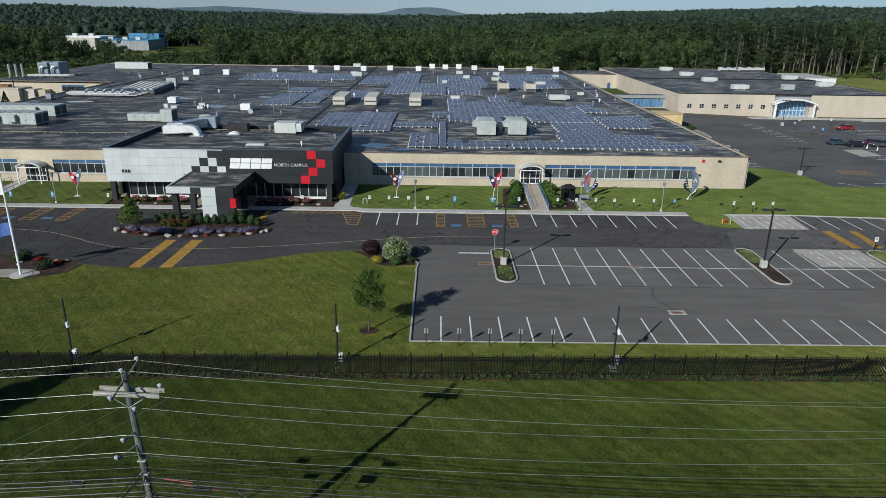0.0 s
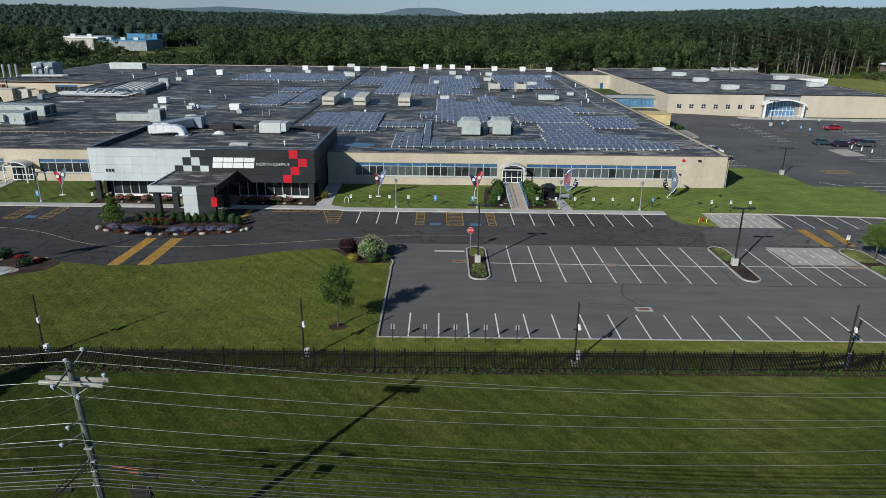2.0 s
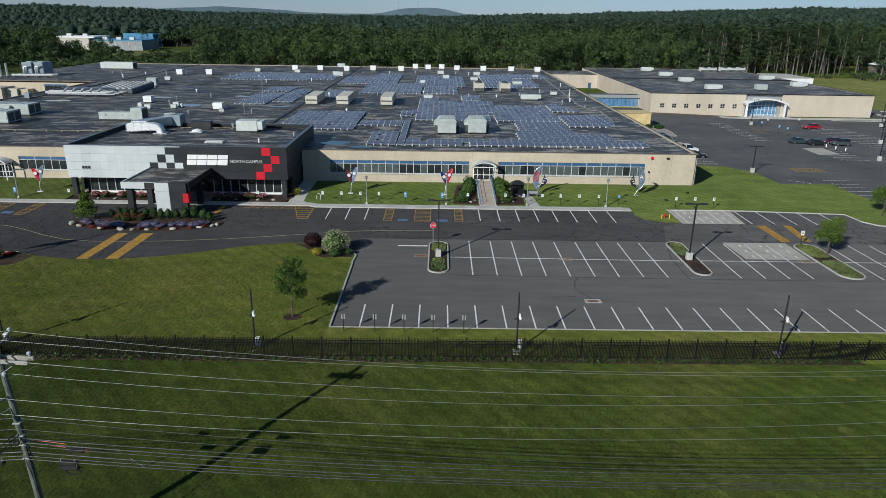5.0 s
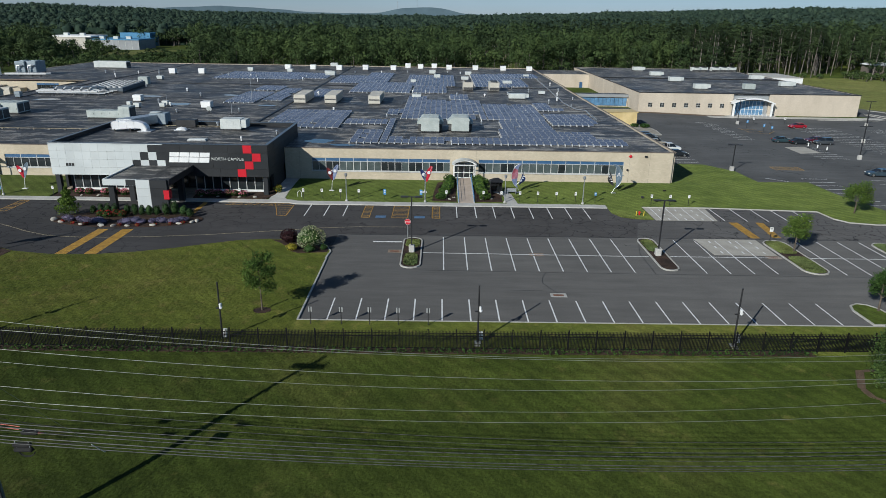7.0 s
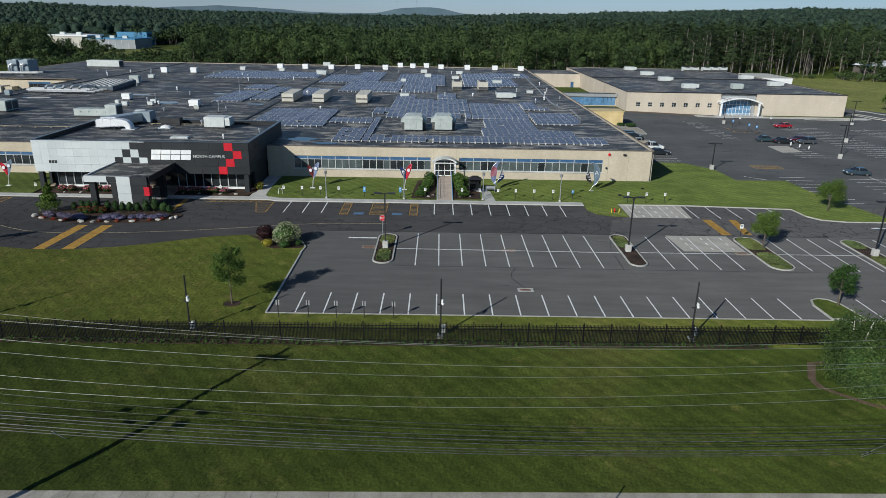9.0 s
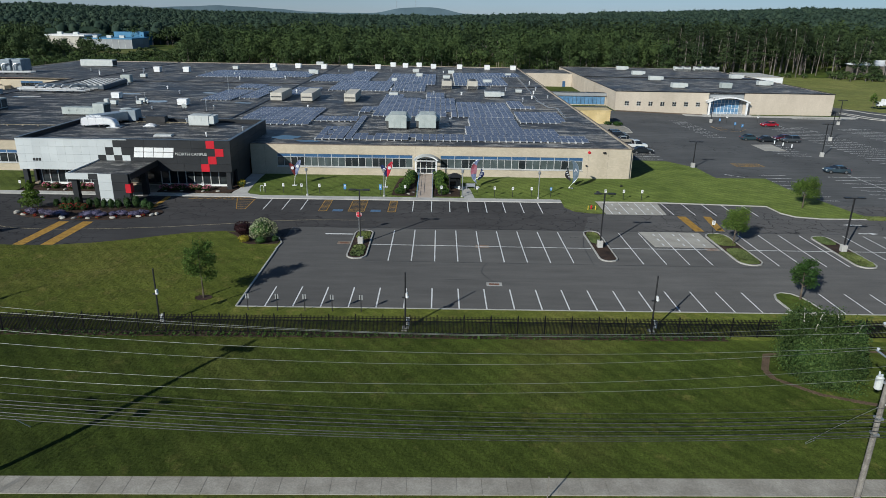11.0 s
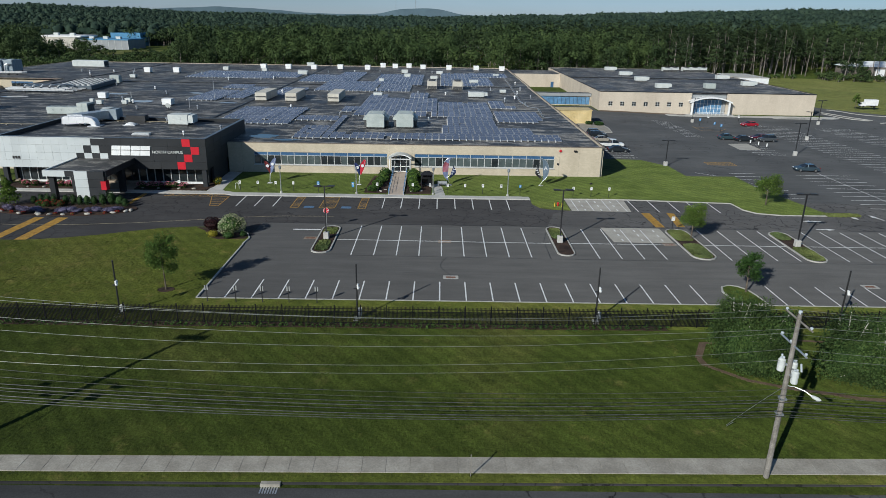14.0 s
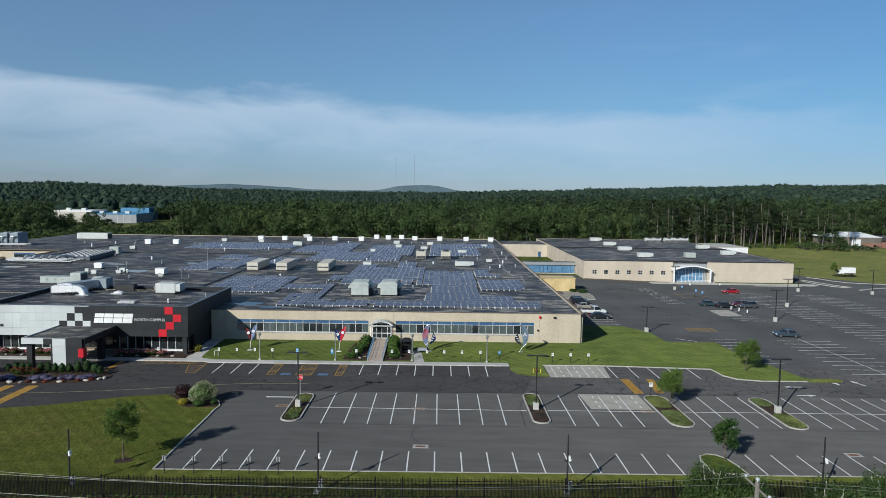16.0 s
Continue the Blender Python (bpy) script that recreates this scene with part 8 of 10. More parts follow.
# ---- fence ----
fence = thing("picket_fence", 20, fy(20), 0, "long black metal picket fence", "fence", rz=0.458)
FX0, FX1, SP = -75.0, 128.0, 2.43
pm = boxes((-0.045, 0.045, -0.045, 0.045, -0.05, 1.9), (-0.055, 0.055, -0.055, 0.055, 1.9, 1.95))
pme = bpy.data.meshes.new("post"); pm.to_mesh(pme); pm.free(); pme.materials.append(FENCE_BLACK)
k = 0
x = FX0
while x < FX1:
    ob = new("post", pme); ob.parent = fence; ob.location = (x - 20, 0, 0.08)
    x += SP
for z in (0.22, 1.35, 1.62):
    part("rail", boxes((FX0 - 20, FX1 - 20, -0.022, 0.022, z, z + 0.055)), FENCE_BLACK, fence)
km = boxes((-0.022, 0.022, -0.02, 0.02, 0.12, 1.8))
kme = bpy.data.meshes.new("picket"); km.to_mesh(kme); km.free(); kme.materials.append(FENCE_BLACK)
xs = np.arange(FX0, FX1, 0.122)
inner = [v for v in xs if 2 < v < 40][:298]
for v in inner:
    ob = new("picket", kme); ob.parent = fence; ob.location = (v - 20, 0, 0.08)
bm = bmesh.new()
for v in xs:
    if not (inner[0] <= v <= inner[-1]):
        box(bm, v - 20 - 0.022, v - 20 + 0.022, -0.02, 0.02, 0.2, 1.88)
tagged(part("picket_run", bm, FENCE_BLACK, fence), kind="stuff")


# ---- poles, lamps, signs ----
def fence_pole(x, y):
    t = thing("camera_pole", x, y, 0.08, "slim black pole with a white camera and base boxes", "pole", "fence-line camera poles")
    part("pole", tubes(([(0, 0, 0), (0, 0, 5.5)], [0.085, 0.07]), n=8), DARK_METAL, t)
    part("foot", boxes((-0.3, 0.3, -0.3, 0.3, -0.05, 0.06)), CONCRETE, t)
    cam_box = part("camera_housing", boxes((0.05, 0.22, -0.3, 0.05, 3.25, 3.55), bevel=0.03), WHITE_PAINT, t, "white camera housing")
    part("camera_dome", tubes(([(0.18, -0.2, 3.05), (0.18, -0.2, 3.15), (0.18, -0.2, 3.27)], [0.06, 0.14, 0.14]), n=8), WHITE_PAINT, cam_box)
    part("bracket", boxes((-0.3, -0.05, -0.06, 0.06, 3.0, 3.1)), DARK_METAL, t)
    part("base_box", boxes((0.1, 0.45, -0.2, 0.15, 0.35, 1.05), bevel=0.02), WHITE_PAINT, t, "white equipment box")
    part("footing_stone", boxes((-0.35, 0.2, -0.75, -0.5, -0.08, 0.08), bevel=0.04), ROCK, t)


for x, y in ((-27.4, -4.1), (-5.7, -4.35), (16.85, -4.35), (39.6, -4.3), (63.1, -4.2), (86, -4.2)):
    fence_pole(x, y)


def lot_lamp(x, y, h=7.0, two=True, turn=0):
    t = thing("parking_lamp", x, y, gz(x, y), "tall dark parking lamp on a square concrete base", "lamp post", "parking lamps", rz=turn)
    part("base", boxes((-0.34, 0.34, -0.34, 0.34, -0.1, 0.95), bevel=0.05), CONCRETE, t, "pale concrete base")
    part("pole", boxes((-0.075, 0.075, -0.075, 0.075, 0.94, h)), DARK_METAL, t)
    arm = part("arm", boxes((-0.5, 0.5, -0.05, 0.05, h - 0.06, h + 0.05)), DARK_METAL, t)
    for s in (-1, 1) if two else (1,):
        part("lamp_head", boxes((min(s * 0.42, s * 1.3), max(s * 0.42, s * 1.3), -0.23, 0.23, h - 0.06, h + 0.09), bevel=0.03), DARK_METAL, arm)


for x, y in ((10.0, 19.6), (40.2, 19.5), (70.9, 19.2), (102.3, 82.2), (116.5, 104.5), (135.8, 135), (155.3, 130.5), (118, 56), (98.6, 135)):
    lot_lamp(x, y)
lot_lamp(69.5, 68.6, 5.1)


def walk_lamp(x, y):
    t = thing("walkway_lamp", x, y, gz(x, y) + 0.1, "slim grey walkway lamp post", "lamp post", "walkway lamps")
    part("foot", tubes(([(0, 0, 0), (0, 0, 0.25)], [0.22, 0.16]), n=8), CONCRETE, t)
    part("pole", tubes(([(0, 0, 0.2), (0, 0, 3.9)], [0.085, 0.065]), n=8), GALV, t)
    part("lamp_head", tubes(([(0, 0, 3.85), (0, 0, 3.95), (0, 0, 4.3), (0, 0, 4.42)], [0.1, 0.2, 0.24, 0.05]), n=8), GALV, t)


for x, y in ((-1.05, 42.65), (11.1, 42.8), (23.5, 43.0), (35.6, 42.8), (-54.6, 43.6), (-80, 43.6)):
    walk_lamp(x, y)


def sign(x, y, h, face, w=0.34, hh=0.5, label="small white parking sign on a dark post", back=False):
    t = thing("parking_sign", x, y, gz(x, y) + 0.1, label, "sign", "parking signs")
    part("post", boxes((-0.035, 0.035, -0.025, 0.025, -0.2, h)), DARK_METAL, t)
    p = part("plate", boxes((-w / 2, w / 2, -0.05, -0.028, h - hh, h)), face, t)
    part("print_bars", boxes((-w * 0.32, w * 0.32, -0.056, -0.05, h - hh * 0.35, h - hh * 0.22), (-w * 0.25, w * 0.25, -0.056, -0.05, h - hh * 0.62, h - hh * 0.5)), INK if face is SIGN_WHITE else SIGN_WHITE, p)


for x in (1.45, 4.3, 6.95, 9.6, 12.4):
    t0 = thing("parking_sign", x, -0.95, 0.1, "small grey-white parking sign on a dark post", "sign", "parking signs")
    part("post", boxes((-0.04, 0.04, -0.03, 0.03, -0.2, 1.75)), DARK_METAL, t0)
    pl = part("plate", boxes((-0.17, 0.17, -0.055, -0.032, 1.25, 1.75)), SIGN_GREY, t0)
    part("backing_strip", boxes((-0.05, 0.05, -0.062, -0.055, 1.25, 1.75)), DARK_METAL, pl)
for x, f in ((-7.9, 0), (-5.0, 0), (-2.1, 0), (0.75, 0), (4.8, 1), (10.45, 1), (14.4, 0), (20.2, 0), (23.0, 0), (25.9, 0), (28.7, 0), (31.6, 0), (34.6, 0), (37.7, 2)):
    if f == 1:
        sign(x, 43.6, 1.7, SIGN_BLUE, 0.4, 0.85, "blue access parking sign on a dark post")
    else:
        sign(x, 43.6, 1.65, SIGN_WHITE if f == 0 else SIGN_BLUE)
for x in (46.2, 49.1, 52.0):
    sign(x, 42.6, 1.7, SIGN_WHITE)
for x, y in ((-61.2, 43.6), (-55.0, 43.6), (-66, 43.6)):
    sign(x, y, 1.7, SIGN_BLUE, 0.4, 0.85, "blue access parking sign on a dark post")
sign(56.6, 25.2, 2.0, SIGN_WHITE, 0.45, 0.6, "small white parking sign in an island")
sign(-46.6, 43.3, 1.6, SIGN_WHITE)
sign(-18.0, 44.2, 1.4, SIGN_WHITE)
for x, y, blue in ((97.8, 127.0, 1), (103.0, 134.6, 0), (99.0, 119.6, 1), (99.3, 115.8, 1), (112.5, 135.7, 0)):
    sign(x, y, 2.1, SIGN_BLUE if blue else SIGN_WHITE, 0.5, 0.7, "small blue parking sign in the rear lot" if blue else "small white parking sign in the rear lot")
for i in range(3):
    t0 = thing("bollard", 98.2 + i * 0.9, 95.3 - i * 2.3, -0.2, "black and white marker bollard", "bollard", "rear lot bollards")
    part("post", tubes(([(0, 0, 0), (0, 0, 1.2)], 0.09), n=8), INK, t0)
    part("sleeve", tubes(([(0, 0, 0.5), (0, 0, 1.25)], 0.13), n=8), WHITE_PAINT, t0)
# stop sign
t = thing("stop_sign", 9.3, 24.2, 0.1, "red octagonal stop sign on a steel post", "sign")
part("post", boxes((-0.04, 0.04, -0.03, 0.03, -0.2, 2.7)), GALV, t)
oct8 = [(0.38 * math.cos(math.pi / 8 + k * math.pi / 4), 0.38 * math.sin(math.pi / 8 + k * math.pi / 4)) for k in range(8)]
bm = prism(oct8, 0, 0.02)
bm.transform(pose(0, -0.04, 2.4, 90, 0, 0))
pl = part("plate", bm, SIGN_RED, t)
bm = prism([(x * 1.07, y * 1.07) for x, y in oct8], 0, 0.01)
bm.transform(pose(0, -0.032, 2.4, 90, 0, 0))
part("border", bm, SIGN_WHITE, pl)
lettering("lettering", "STOP", 0.3, pose(0, -0.063, 2.3, 90, 0, 0), SIGN_WHITE, pl, 0.003, "CENTER")
# shelter, bike loop, hydrant, bollards
t = thing("smoking_shelter", 22.4, 47.2, gz(22.4, 47.2) + 0.13, "small dark steel shelter with a bench", "shelter")
for sx in (-0.9, 0.9):
    for sy in (-0.7, 0.7):
        part("post", boxes((sx - 0.05, sx + 0.05, sy - 0.05, sy + 0.05, 0, 2.2)), DARK_METAL, t)
bm = bmesh.new()
a = [bm.verts.new(p) for p in ((-1.1, -0.95, 2.2), (1.1, -0.95, 2.2), (1.1, 0.95, 2.2), (-1.1, 0.95, 2.2))]
b = [bm.verts.new(p) for p in ((-0.35, 0, 2.75), (0.35, 0, 2.75))]
for q in ((a[0], a[1], b[1], b[0]), (a[1], a[2], b[1]), (a[2], a[3], b[0], b[1]), (a[3], a[0], b[0]), (a[3], a[2], a[1], a[0])):
    bm.faces.new(q)
part("shelter_roof", bm, DARK_METAL, t)
for sx in (-1, 1):
    part("side_panel", boxes((sx * 0.9 - 0.02, sx * 0.9 + 0.02, -0.62, 0.62, 0.25, 2.1)), CAR_GLASS, t)
part("rear_panel", boxes((-0.85, 0.85, 0.68, 0.71, 0.25, 2.1)), CAR_GLASS, t)
part("bench", boxes((-0.8, 0.8, 0.2, 0.6, 0.42, 0.48), (-0.7, -0.6, 0.3, 0.5, 0, 0.42), (0.6, 0.7, 0.3, 0.5, 0, 0.42)), DARK_METAL, t)
t = thing("park_bench", 25.0, 47.6, gz(25, 47.6) + 0.13, "pale metal bench beside the shelter", "bench")
part("seat", boxes((-0.8, 0.8, -0.2, 0.2, 0.42, 0.47)), GALV, t)
part("leg", boxes((-0.7, -0.62, -0.2, 0.2, 0, 0.42)), GALV, t)
part("leg", boxes((0.62, 0.7, -0.2, 0.2, 0, 0.42)), GALV, t)
part("backrest", boxes((-0.8, 0.8, 0.18, 0.23, 0.5, 0.9)), GALV, t)
t = thing("bike_loop", -8.7, 44.6, gz(-8.7, 44.6) + 0.1, "white inverted-U bike rack", "bike rack")
part("hoop", tubes(([(-0.3, 0, 0), (-0.3, 0, 0.7), (-0.18, 0, 0.92), (0, 0, 0.98), (0.18, 0, 0.92), (0.3, 0, 0.7), (0.3, 0, 0)], 0.04)), WHITE_PAINT, t)
t = thing("fire_hydrant", 42.85, 37.1, 0.1, "red fire hydrant between yellow posts", "hydrant")
part("barrel", tubes(([(0, 0, 0), (0, 0, 0.45), (0, 0, 0.5), (0, 0, 0.6)], [0.10, 0.10, 0.13, 0.05]), n=10), RED_PANEL, t)
part("outlet", tubes(([(-0.18, 0, 0.35), (0.18, 0, 0.35)], 0.055), n=8), RED_PANEL, t)
for x in (42.3, 43.42):
    b = thing("bollard", x, 36.75, 0.1, "yellow steel guard post beside the hydrant", "bollard", "hydrant posts")
    part("post", tubes(([(0, 0, -0.2), (0, 0, 0.58), (0, 0, 0.64)], [0.062, 0.062, 0.03]), n=10), YELLOW_POST, b)
t = thing("utility_box", -39.8, 32.6, 0.08, "slim dark path light in the entrance bed", "light")
part("post", tubes(([(-0.9, 0.6, 0), (-0.9, 0.6, 1.2)], 0.05)), DARK_METAL, t)
part("cap", tubes(([(-0.9, 0.6, 1.2), (-0.9, 0.6, 1.45)], 0.12)), DARK_METAL, t)


# ---- banner stands ----
def cloth_strip(edge, name, mat, parent, thick=0.014):
    """A cloth between two edges, given as rows of (left, right) points."""
    bm = bmesh.new()
    rows = []
    for a, b in edge:
        a, b = Vector(a), Vector(b)
        m = a.lerp(b, 0.5) + Vector((0, 0.10 * math.sin(a.z * 2.1), 0))
        rows.append([bm.verts.new(p + Vector((0, d, 0))) for p in (a, m, b) for d in (0, thick)])
    for a, b in zip(rows, rows[1:]):
        for i, j in ((0, 2), (2, 4), (4, 5), (5, 3), (3, 1), (1, 0)):
            bm.faces.new((a[i], a[j], b[j], b[i]))
    bmesh.ops.recalc_face_normals(bm, faces=bm.faces)
    return part(name, bm, mat, parent)


def crossed_banner(x, y, c1, c2, c3, label):
    """Two pointed cloths that part from one mast like a V."""
    t = thing("banner_stand", x, y, gz(x, y) + 0.1, label, "banner", "banner stands on the lawn")
    part("foot_plate", boxes((-0.4, 0.4, -0.28, 0.28, 0, 0.06), bevel=0.01), WHITE_PAINT, t)
    part("mast", tubes(([(0, 0, 0), (0.12, 0, 1.4), (0.3, 0, 2.0)], 0.045)), WHITE_PAINT, t)
    for s, mat, top in ((1, c1, 4.25), (-1, c2, 3.7)):
        tip = (0.25 + s * 0.95, -0.05 * s, top)
        part("flag_pole", tubes(([(0.25, 0, 1.7), (0.25 + s * 0.35, 0, 2.9), tip], 0.03)), GALV, t)
        rows = []
        for k in range(9):
            f = k / 8
            cx = 0.25 + s * (0.12 + 0.83 * f)
            w = 0.75 * math.sin(math.pi * (0.08 + 0.80 * f))
            rows.append(((cx - s * w * 0.8, 0.08 * math.sin(7 * f), 1.75 + (top - 1.75) * f + 0.25 * w), (cx + s * w * 0.25, -0.1, 1.75 + (top - 1.75) * f)))
        cloth = cloth_strip(rows, "cloth", mat, t)
        cx = 0.25 + s * 0.42
        part("emblem", tubes(([(cx, -0.24, 3.3 if s > 0 else 3.0), (cx, -0.2, 3.3 if s > 0 else 3.0)], 0.26), n=12), c3, cloth)


def sail_banner(x, y, c1, c2, c3, s, label, letter=""):
    """A tall crescent of cloth on a slim bowed mast, with a folded cloth in its hollow."""
    t = thing("banner_stand", x, y, gz(x, y) + 0.1, label, "banner", "banner stands on the lawn")
    part("foot_plate", boxes((-0.4, 0.4, -0.25, 0.25, 0, 0.05), bevel=0.01), GALV, t)
    bow, inner = [], []
    for k in range(19):
        u = k / 18
        a = radians(250 - 165 * u)
        w = 0.10 + 1.05 * math.sin(math.pi * u) ** 0.8 * (1 - 0.25 * u)
        bow.append((s * (0.35 + 1.55 * math.cos(a)), 0.0, 2.72 + 2.05 * math.sin(a)))
        inner.append((s * (0.35 + (1.55 - w) * math.cos(a)), 0.12 * math.sin(math.pi * u), 2.72 + (2.05 - 0.6 * w) * math.sin(a)))
    part("mast", tubes(([(s * 0.3, 0, 0.03), (s * 0.05, 0, 0.4)] + bow, 0.028)), GALV, t, "slim grey bowed mast")
    for k, mat in ((0, c1), (6, c2), (12, c1)):
        cloth_strip(list(zip(bow, inner))[k:k + 7], "cloth", mat, t)
    part("cross_arm", tubes(([bow[2], (s * 0.35, 0.1, 1.9), (s * 0.95, 0.1, 3.5)], 0.025)), GALV, t)
    cloth_strip([((s * (0.0 + 0.7 * f), 0.15, 1.2 + 2.3 * f), (s * (0.1 + 1.1 * f - 0.5 * f * f + 0.55 * math.sin(math.pi * f)), 0.25 + 0.12 * math.sin(9 * f), 1.15 + 1.9 * f)) for f in (k / 8 for k in range(9))], "small_cloth", c3, t)
    for k in range(3):
        cx, cz = s * (0.42 + 0.22 * k), 1.9 + 0.38 * k
        part("print_bar", boxes((cx - 0.16, cx + 0.16, 0.06, 0.09, cz - 0.05, cz + 0.07), bevel=0.01), WHITE_CLOTH, t, "white printed bar")
    if letter:
        lettering("lettering", letter, 0.95, pose(-s * 0.62, -0.02, 2.75, 90, 0, 0), WHITE_CLOTH, t, 0.01, "CENTER")


crossed_banner(-4.2, 48.2, SLATE_BLUE_CLOTH, DARK_RED_CLOTH, WHITE_CLOTH, "pair of blue and maroon cloth banners on a stand")
crossed_banner(10.9, 48.0, RED_CLOTH, NAVY, WHITE_CLOTH, "pair of navy and red cloth banners on a stand")
crossed_banner(-53.2, 47.0, GREY_CLOTH, RED_CLOTH, WHITE_CLOTH, "pair of red and dark cloth banners on a stand")
sail_banner(26.2, 48.6, SLATE_BLUE_CLOTH, DUSK_RED_CLOTH, NAVY, 1, "tall bowed blue and red cloth banner on a stand")
sail_banner(41.9, 49.0, GREY_CLOTH, GREY_CLOTH, BLACK_CLOTH, -1, "tall bowed slate and black cloth banner on a stand", "A")
for x, y, a in ((50.8, 50.5, 20), (45.85, 46.1, -30)):
    t = thing("flood_light", x, y, 0.1, "small dark flood light on a stake in the lawn", "lamp", "lawn flood lights", rz=a)
    part("stake", tubes(([(0, 0, -0.1), (0, 0, 0.28)], 0.03)), DARK_METAL, t)
    part("housing", boxes((-0.24, 0.24, -0.12, 0.14, 0.24, 0.52), bevel=0.05), DARK_METAL, t)
    part("lens", boxes((-0.19, 0.19, 0.135, 0.15, 0.28, 0.48), bevel=0.005), GLASS, t)
t = thing("flagpole", -42.7, 14.5, 0.13, "tall white flagpole with a blue flag", "flagpole")
part("footing", tubes(([(0, 0, -0.1), (0, 0, 0.05)], 1.1), n=16), CONCRETE, t)
part("pole", tubes(([(0, 0, 0), (0, 0, 6), (0, 0, 12)], [0.13, 0.11, 0.06]), n=10), WHITE_PAINT, t)
part("finial", tubes(([(0, 0, 11.95), (0, 0, 12.05), (0, 0, 12.2)], [0.05, 0.12, 0.02]), n=8), GALV, t)
bm = bmesh.new()
rows = []
for k in range(10):
    f = k / 9
    rows.append([bm.verts.new((-0.12 - f * 2.2, 0.25 * math.sin(f * 6) * f + d, z - 0.9 * f * f)) for z in (5.9, 4.5) for d in (0, 0.01)])
for a, b in zip(rows, rows[1:]):
    for i, j in ((0, 2), (2, 3), (3, 1), (1, 0)):
        bm.faces.new((a[i], a[j], b[j], b[i]))
bmesh.ops.recalc_face_normals(bm, faces=bm.faces)
part("flag", bm, BLUE_CLOTH, t, "blue flag hanging in folds")
# second flag, unseen higher up, added for the shadow it throws on the drive
bm = bmesh.new()
rows = []
for k in range(10):
    f = k / 9
    rows.append([bm.verts.new((-0.1 - f * 2.6, 0.3 * math.sin(f * 5 + 1) * f + d, z - 0.5 * f * f)) for z in (10.6, 8.9) for d in (0, 0.01)])
for a, b in zip(rows, rows[1:]):
    for i, j in ((0, 2), (2, 3), (3, 1), (1, 0)):
        bm.faces.new((a[i], a[j], b[j], b[i]))
bmesh.ops.recalc_face_normals(bm, faces=bm.faces)
part("flag", bm, WHITE_CLOTH, t, "pale flag blowing out")


# ---- utility poles and lines ----
def insulator(bm, x, y, z, s=1.0):
    tube(bm, [(x, y, z), (x, y, z + 0.08 * s), (x, y, z + 0.1 * s), (x, y, z + 0.2 * s), (x, y, z + 0.24 * s)], [0.05 * s, 0.05 * s, 0.11 * s, 0.12 * s, 0.06 * s], 8)


U1, U2 = (-10.9, -26.75), (46.4, -25.6)


def pole_one(x, y):
    t = thing("utility_pole", x, y, -0.6, "weathered green-grey wooden utility pole with crossarms", "utility pole", "street utility poles")
    t.matrix_world = pose(x, y, -0.6, 2.2, -1.0, 0)
    part("pole", tubes(([(0, 0, -1.0), (0, 0, 6), (-0.05, 0, 13.0)], [0.2, 0.17, 0.13]), n=10), WOOD_GREEN, t)
    slant = Matrix.Translation((0, 0, 12)) @ pose(0, 0, 0, 0, 3.4, 0) @ Matrix.Translation((0, 0, -12))
    arm = part("crossarm", boxes((-1.45, 1.42, -0.26, -0.14, 11.9, 12.1), bevel=0.012), ARM_WOOD, t, "pale wooden crossarm")
    far_arm = part("crossarm", boxes((-1.35, 1.5, 0.14, 0.26, 11.92, 12.12), bevel=0.012), ARM_WOOD, t, "pale wooden crossarm")
    arm.matrix_basis = far_arm.matrix_basis = slant
    for s in (-1, 1):
        part("arm_brace", tubes(([(s * 0.8, -0.2, 11.9), (0, -0.17, 11.3)], 0.02)), GALV, arm)
        part("end_bolt", tubes(([(s * 1.3, -0.3, 12.0), (s * 1.3, 0.3, 12.05)], 0.02)), GALV, arm)
    for a, b in (((-0.05, -0.1, 12.7), (-0.1, -1.35, 12.45)), ((-0.05, 0.1, 12.6), (0.15, 0.9, 13.0)), ((-0.05, -0.12, 12.6), (-0.1, -0.1, 13.02))):
        part("bracket_arm", tubes((([a, b]), 0.05)), WOOD_GREEN, t)
    for a, b in (((0, 0, 10.0), (-0.3, -0.75, 9.9)), ((0, 0, 9.3), (-0.6, -1.0, 9.15)), ((0, 0, 11.3), (0.35, -0.5, 11.35))):
        part("bracket_arm", tubes((([a, b]), 0.045)), WOOD_GREEN, t)
    for p in ((-0.1, -1.35, 12.5), (0.15, 0.9, 13.05), (-0.1, -0.1, 13.05), (1.3, 0.2, 12.1), (-0.3, -0.75, 9.92), (-0.6, -1.0, 9.17), (0.35, -0.5, 11.37)):
        bm = bmesh.new(); insulator(bm, *p, 0.8)
        part("insulator", bm, PORCELAIN, t, "pale porcelain insulator")
    part("riser", tubes(([(0.14, -0.14, 0.2), (0.16, -0.14, 7.0)], 0.05)), CABLE, t)
    for z in (6.2, 7.05, 7.6, 8.35):
        part("cable_clamp", boxes((-0.2, 0.2, -0.2, 0.2, z, z + 0.07), bevel=0.02), SIGN_GREY, t)
    for k in range(5):
        a = 0.9 + 1.3 * k
        part("jumper", tubes(([(0.1 * math.cos(a), 0.18 * math.sin(a), 8.2 - 0.25 * k), (0.45 * math.cos(a), -0.35 + 0.3 * math.sin(a), 7.7 - 0.2 * k), (0.5 * math.cos(a + 0.6), -0.3, 7.2 - 0.12 * k)], 0.018)), RUBBER, t)
    return t


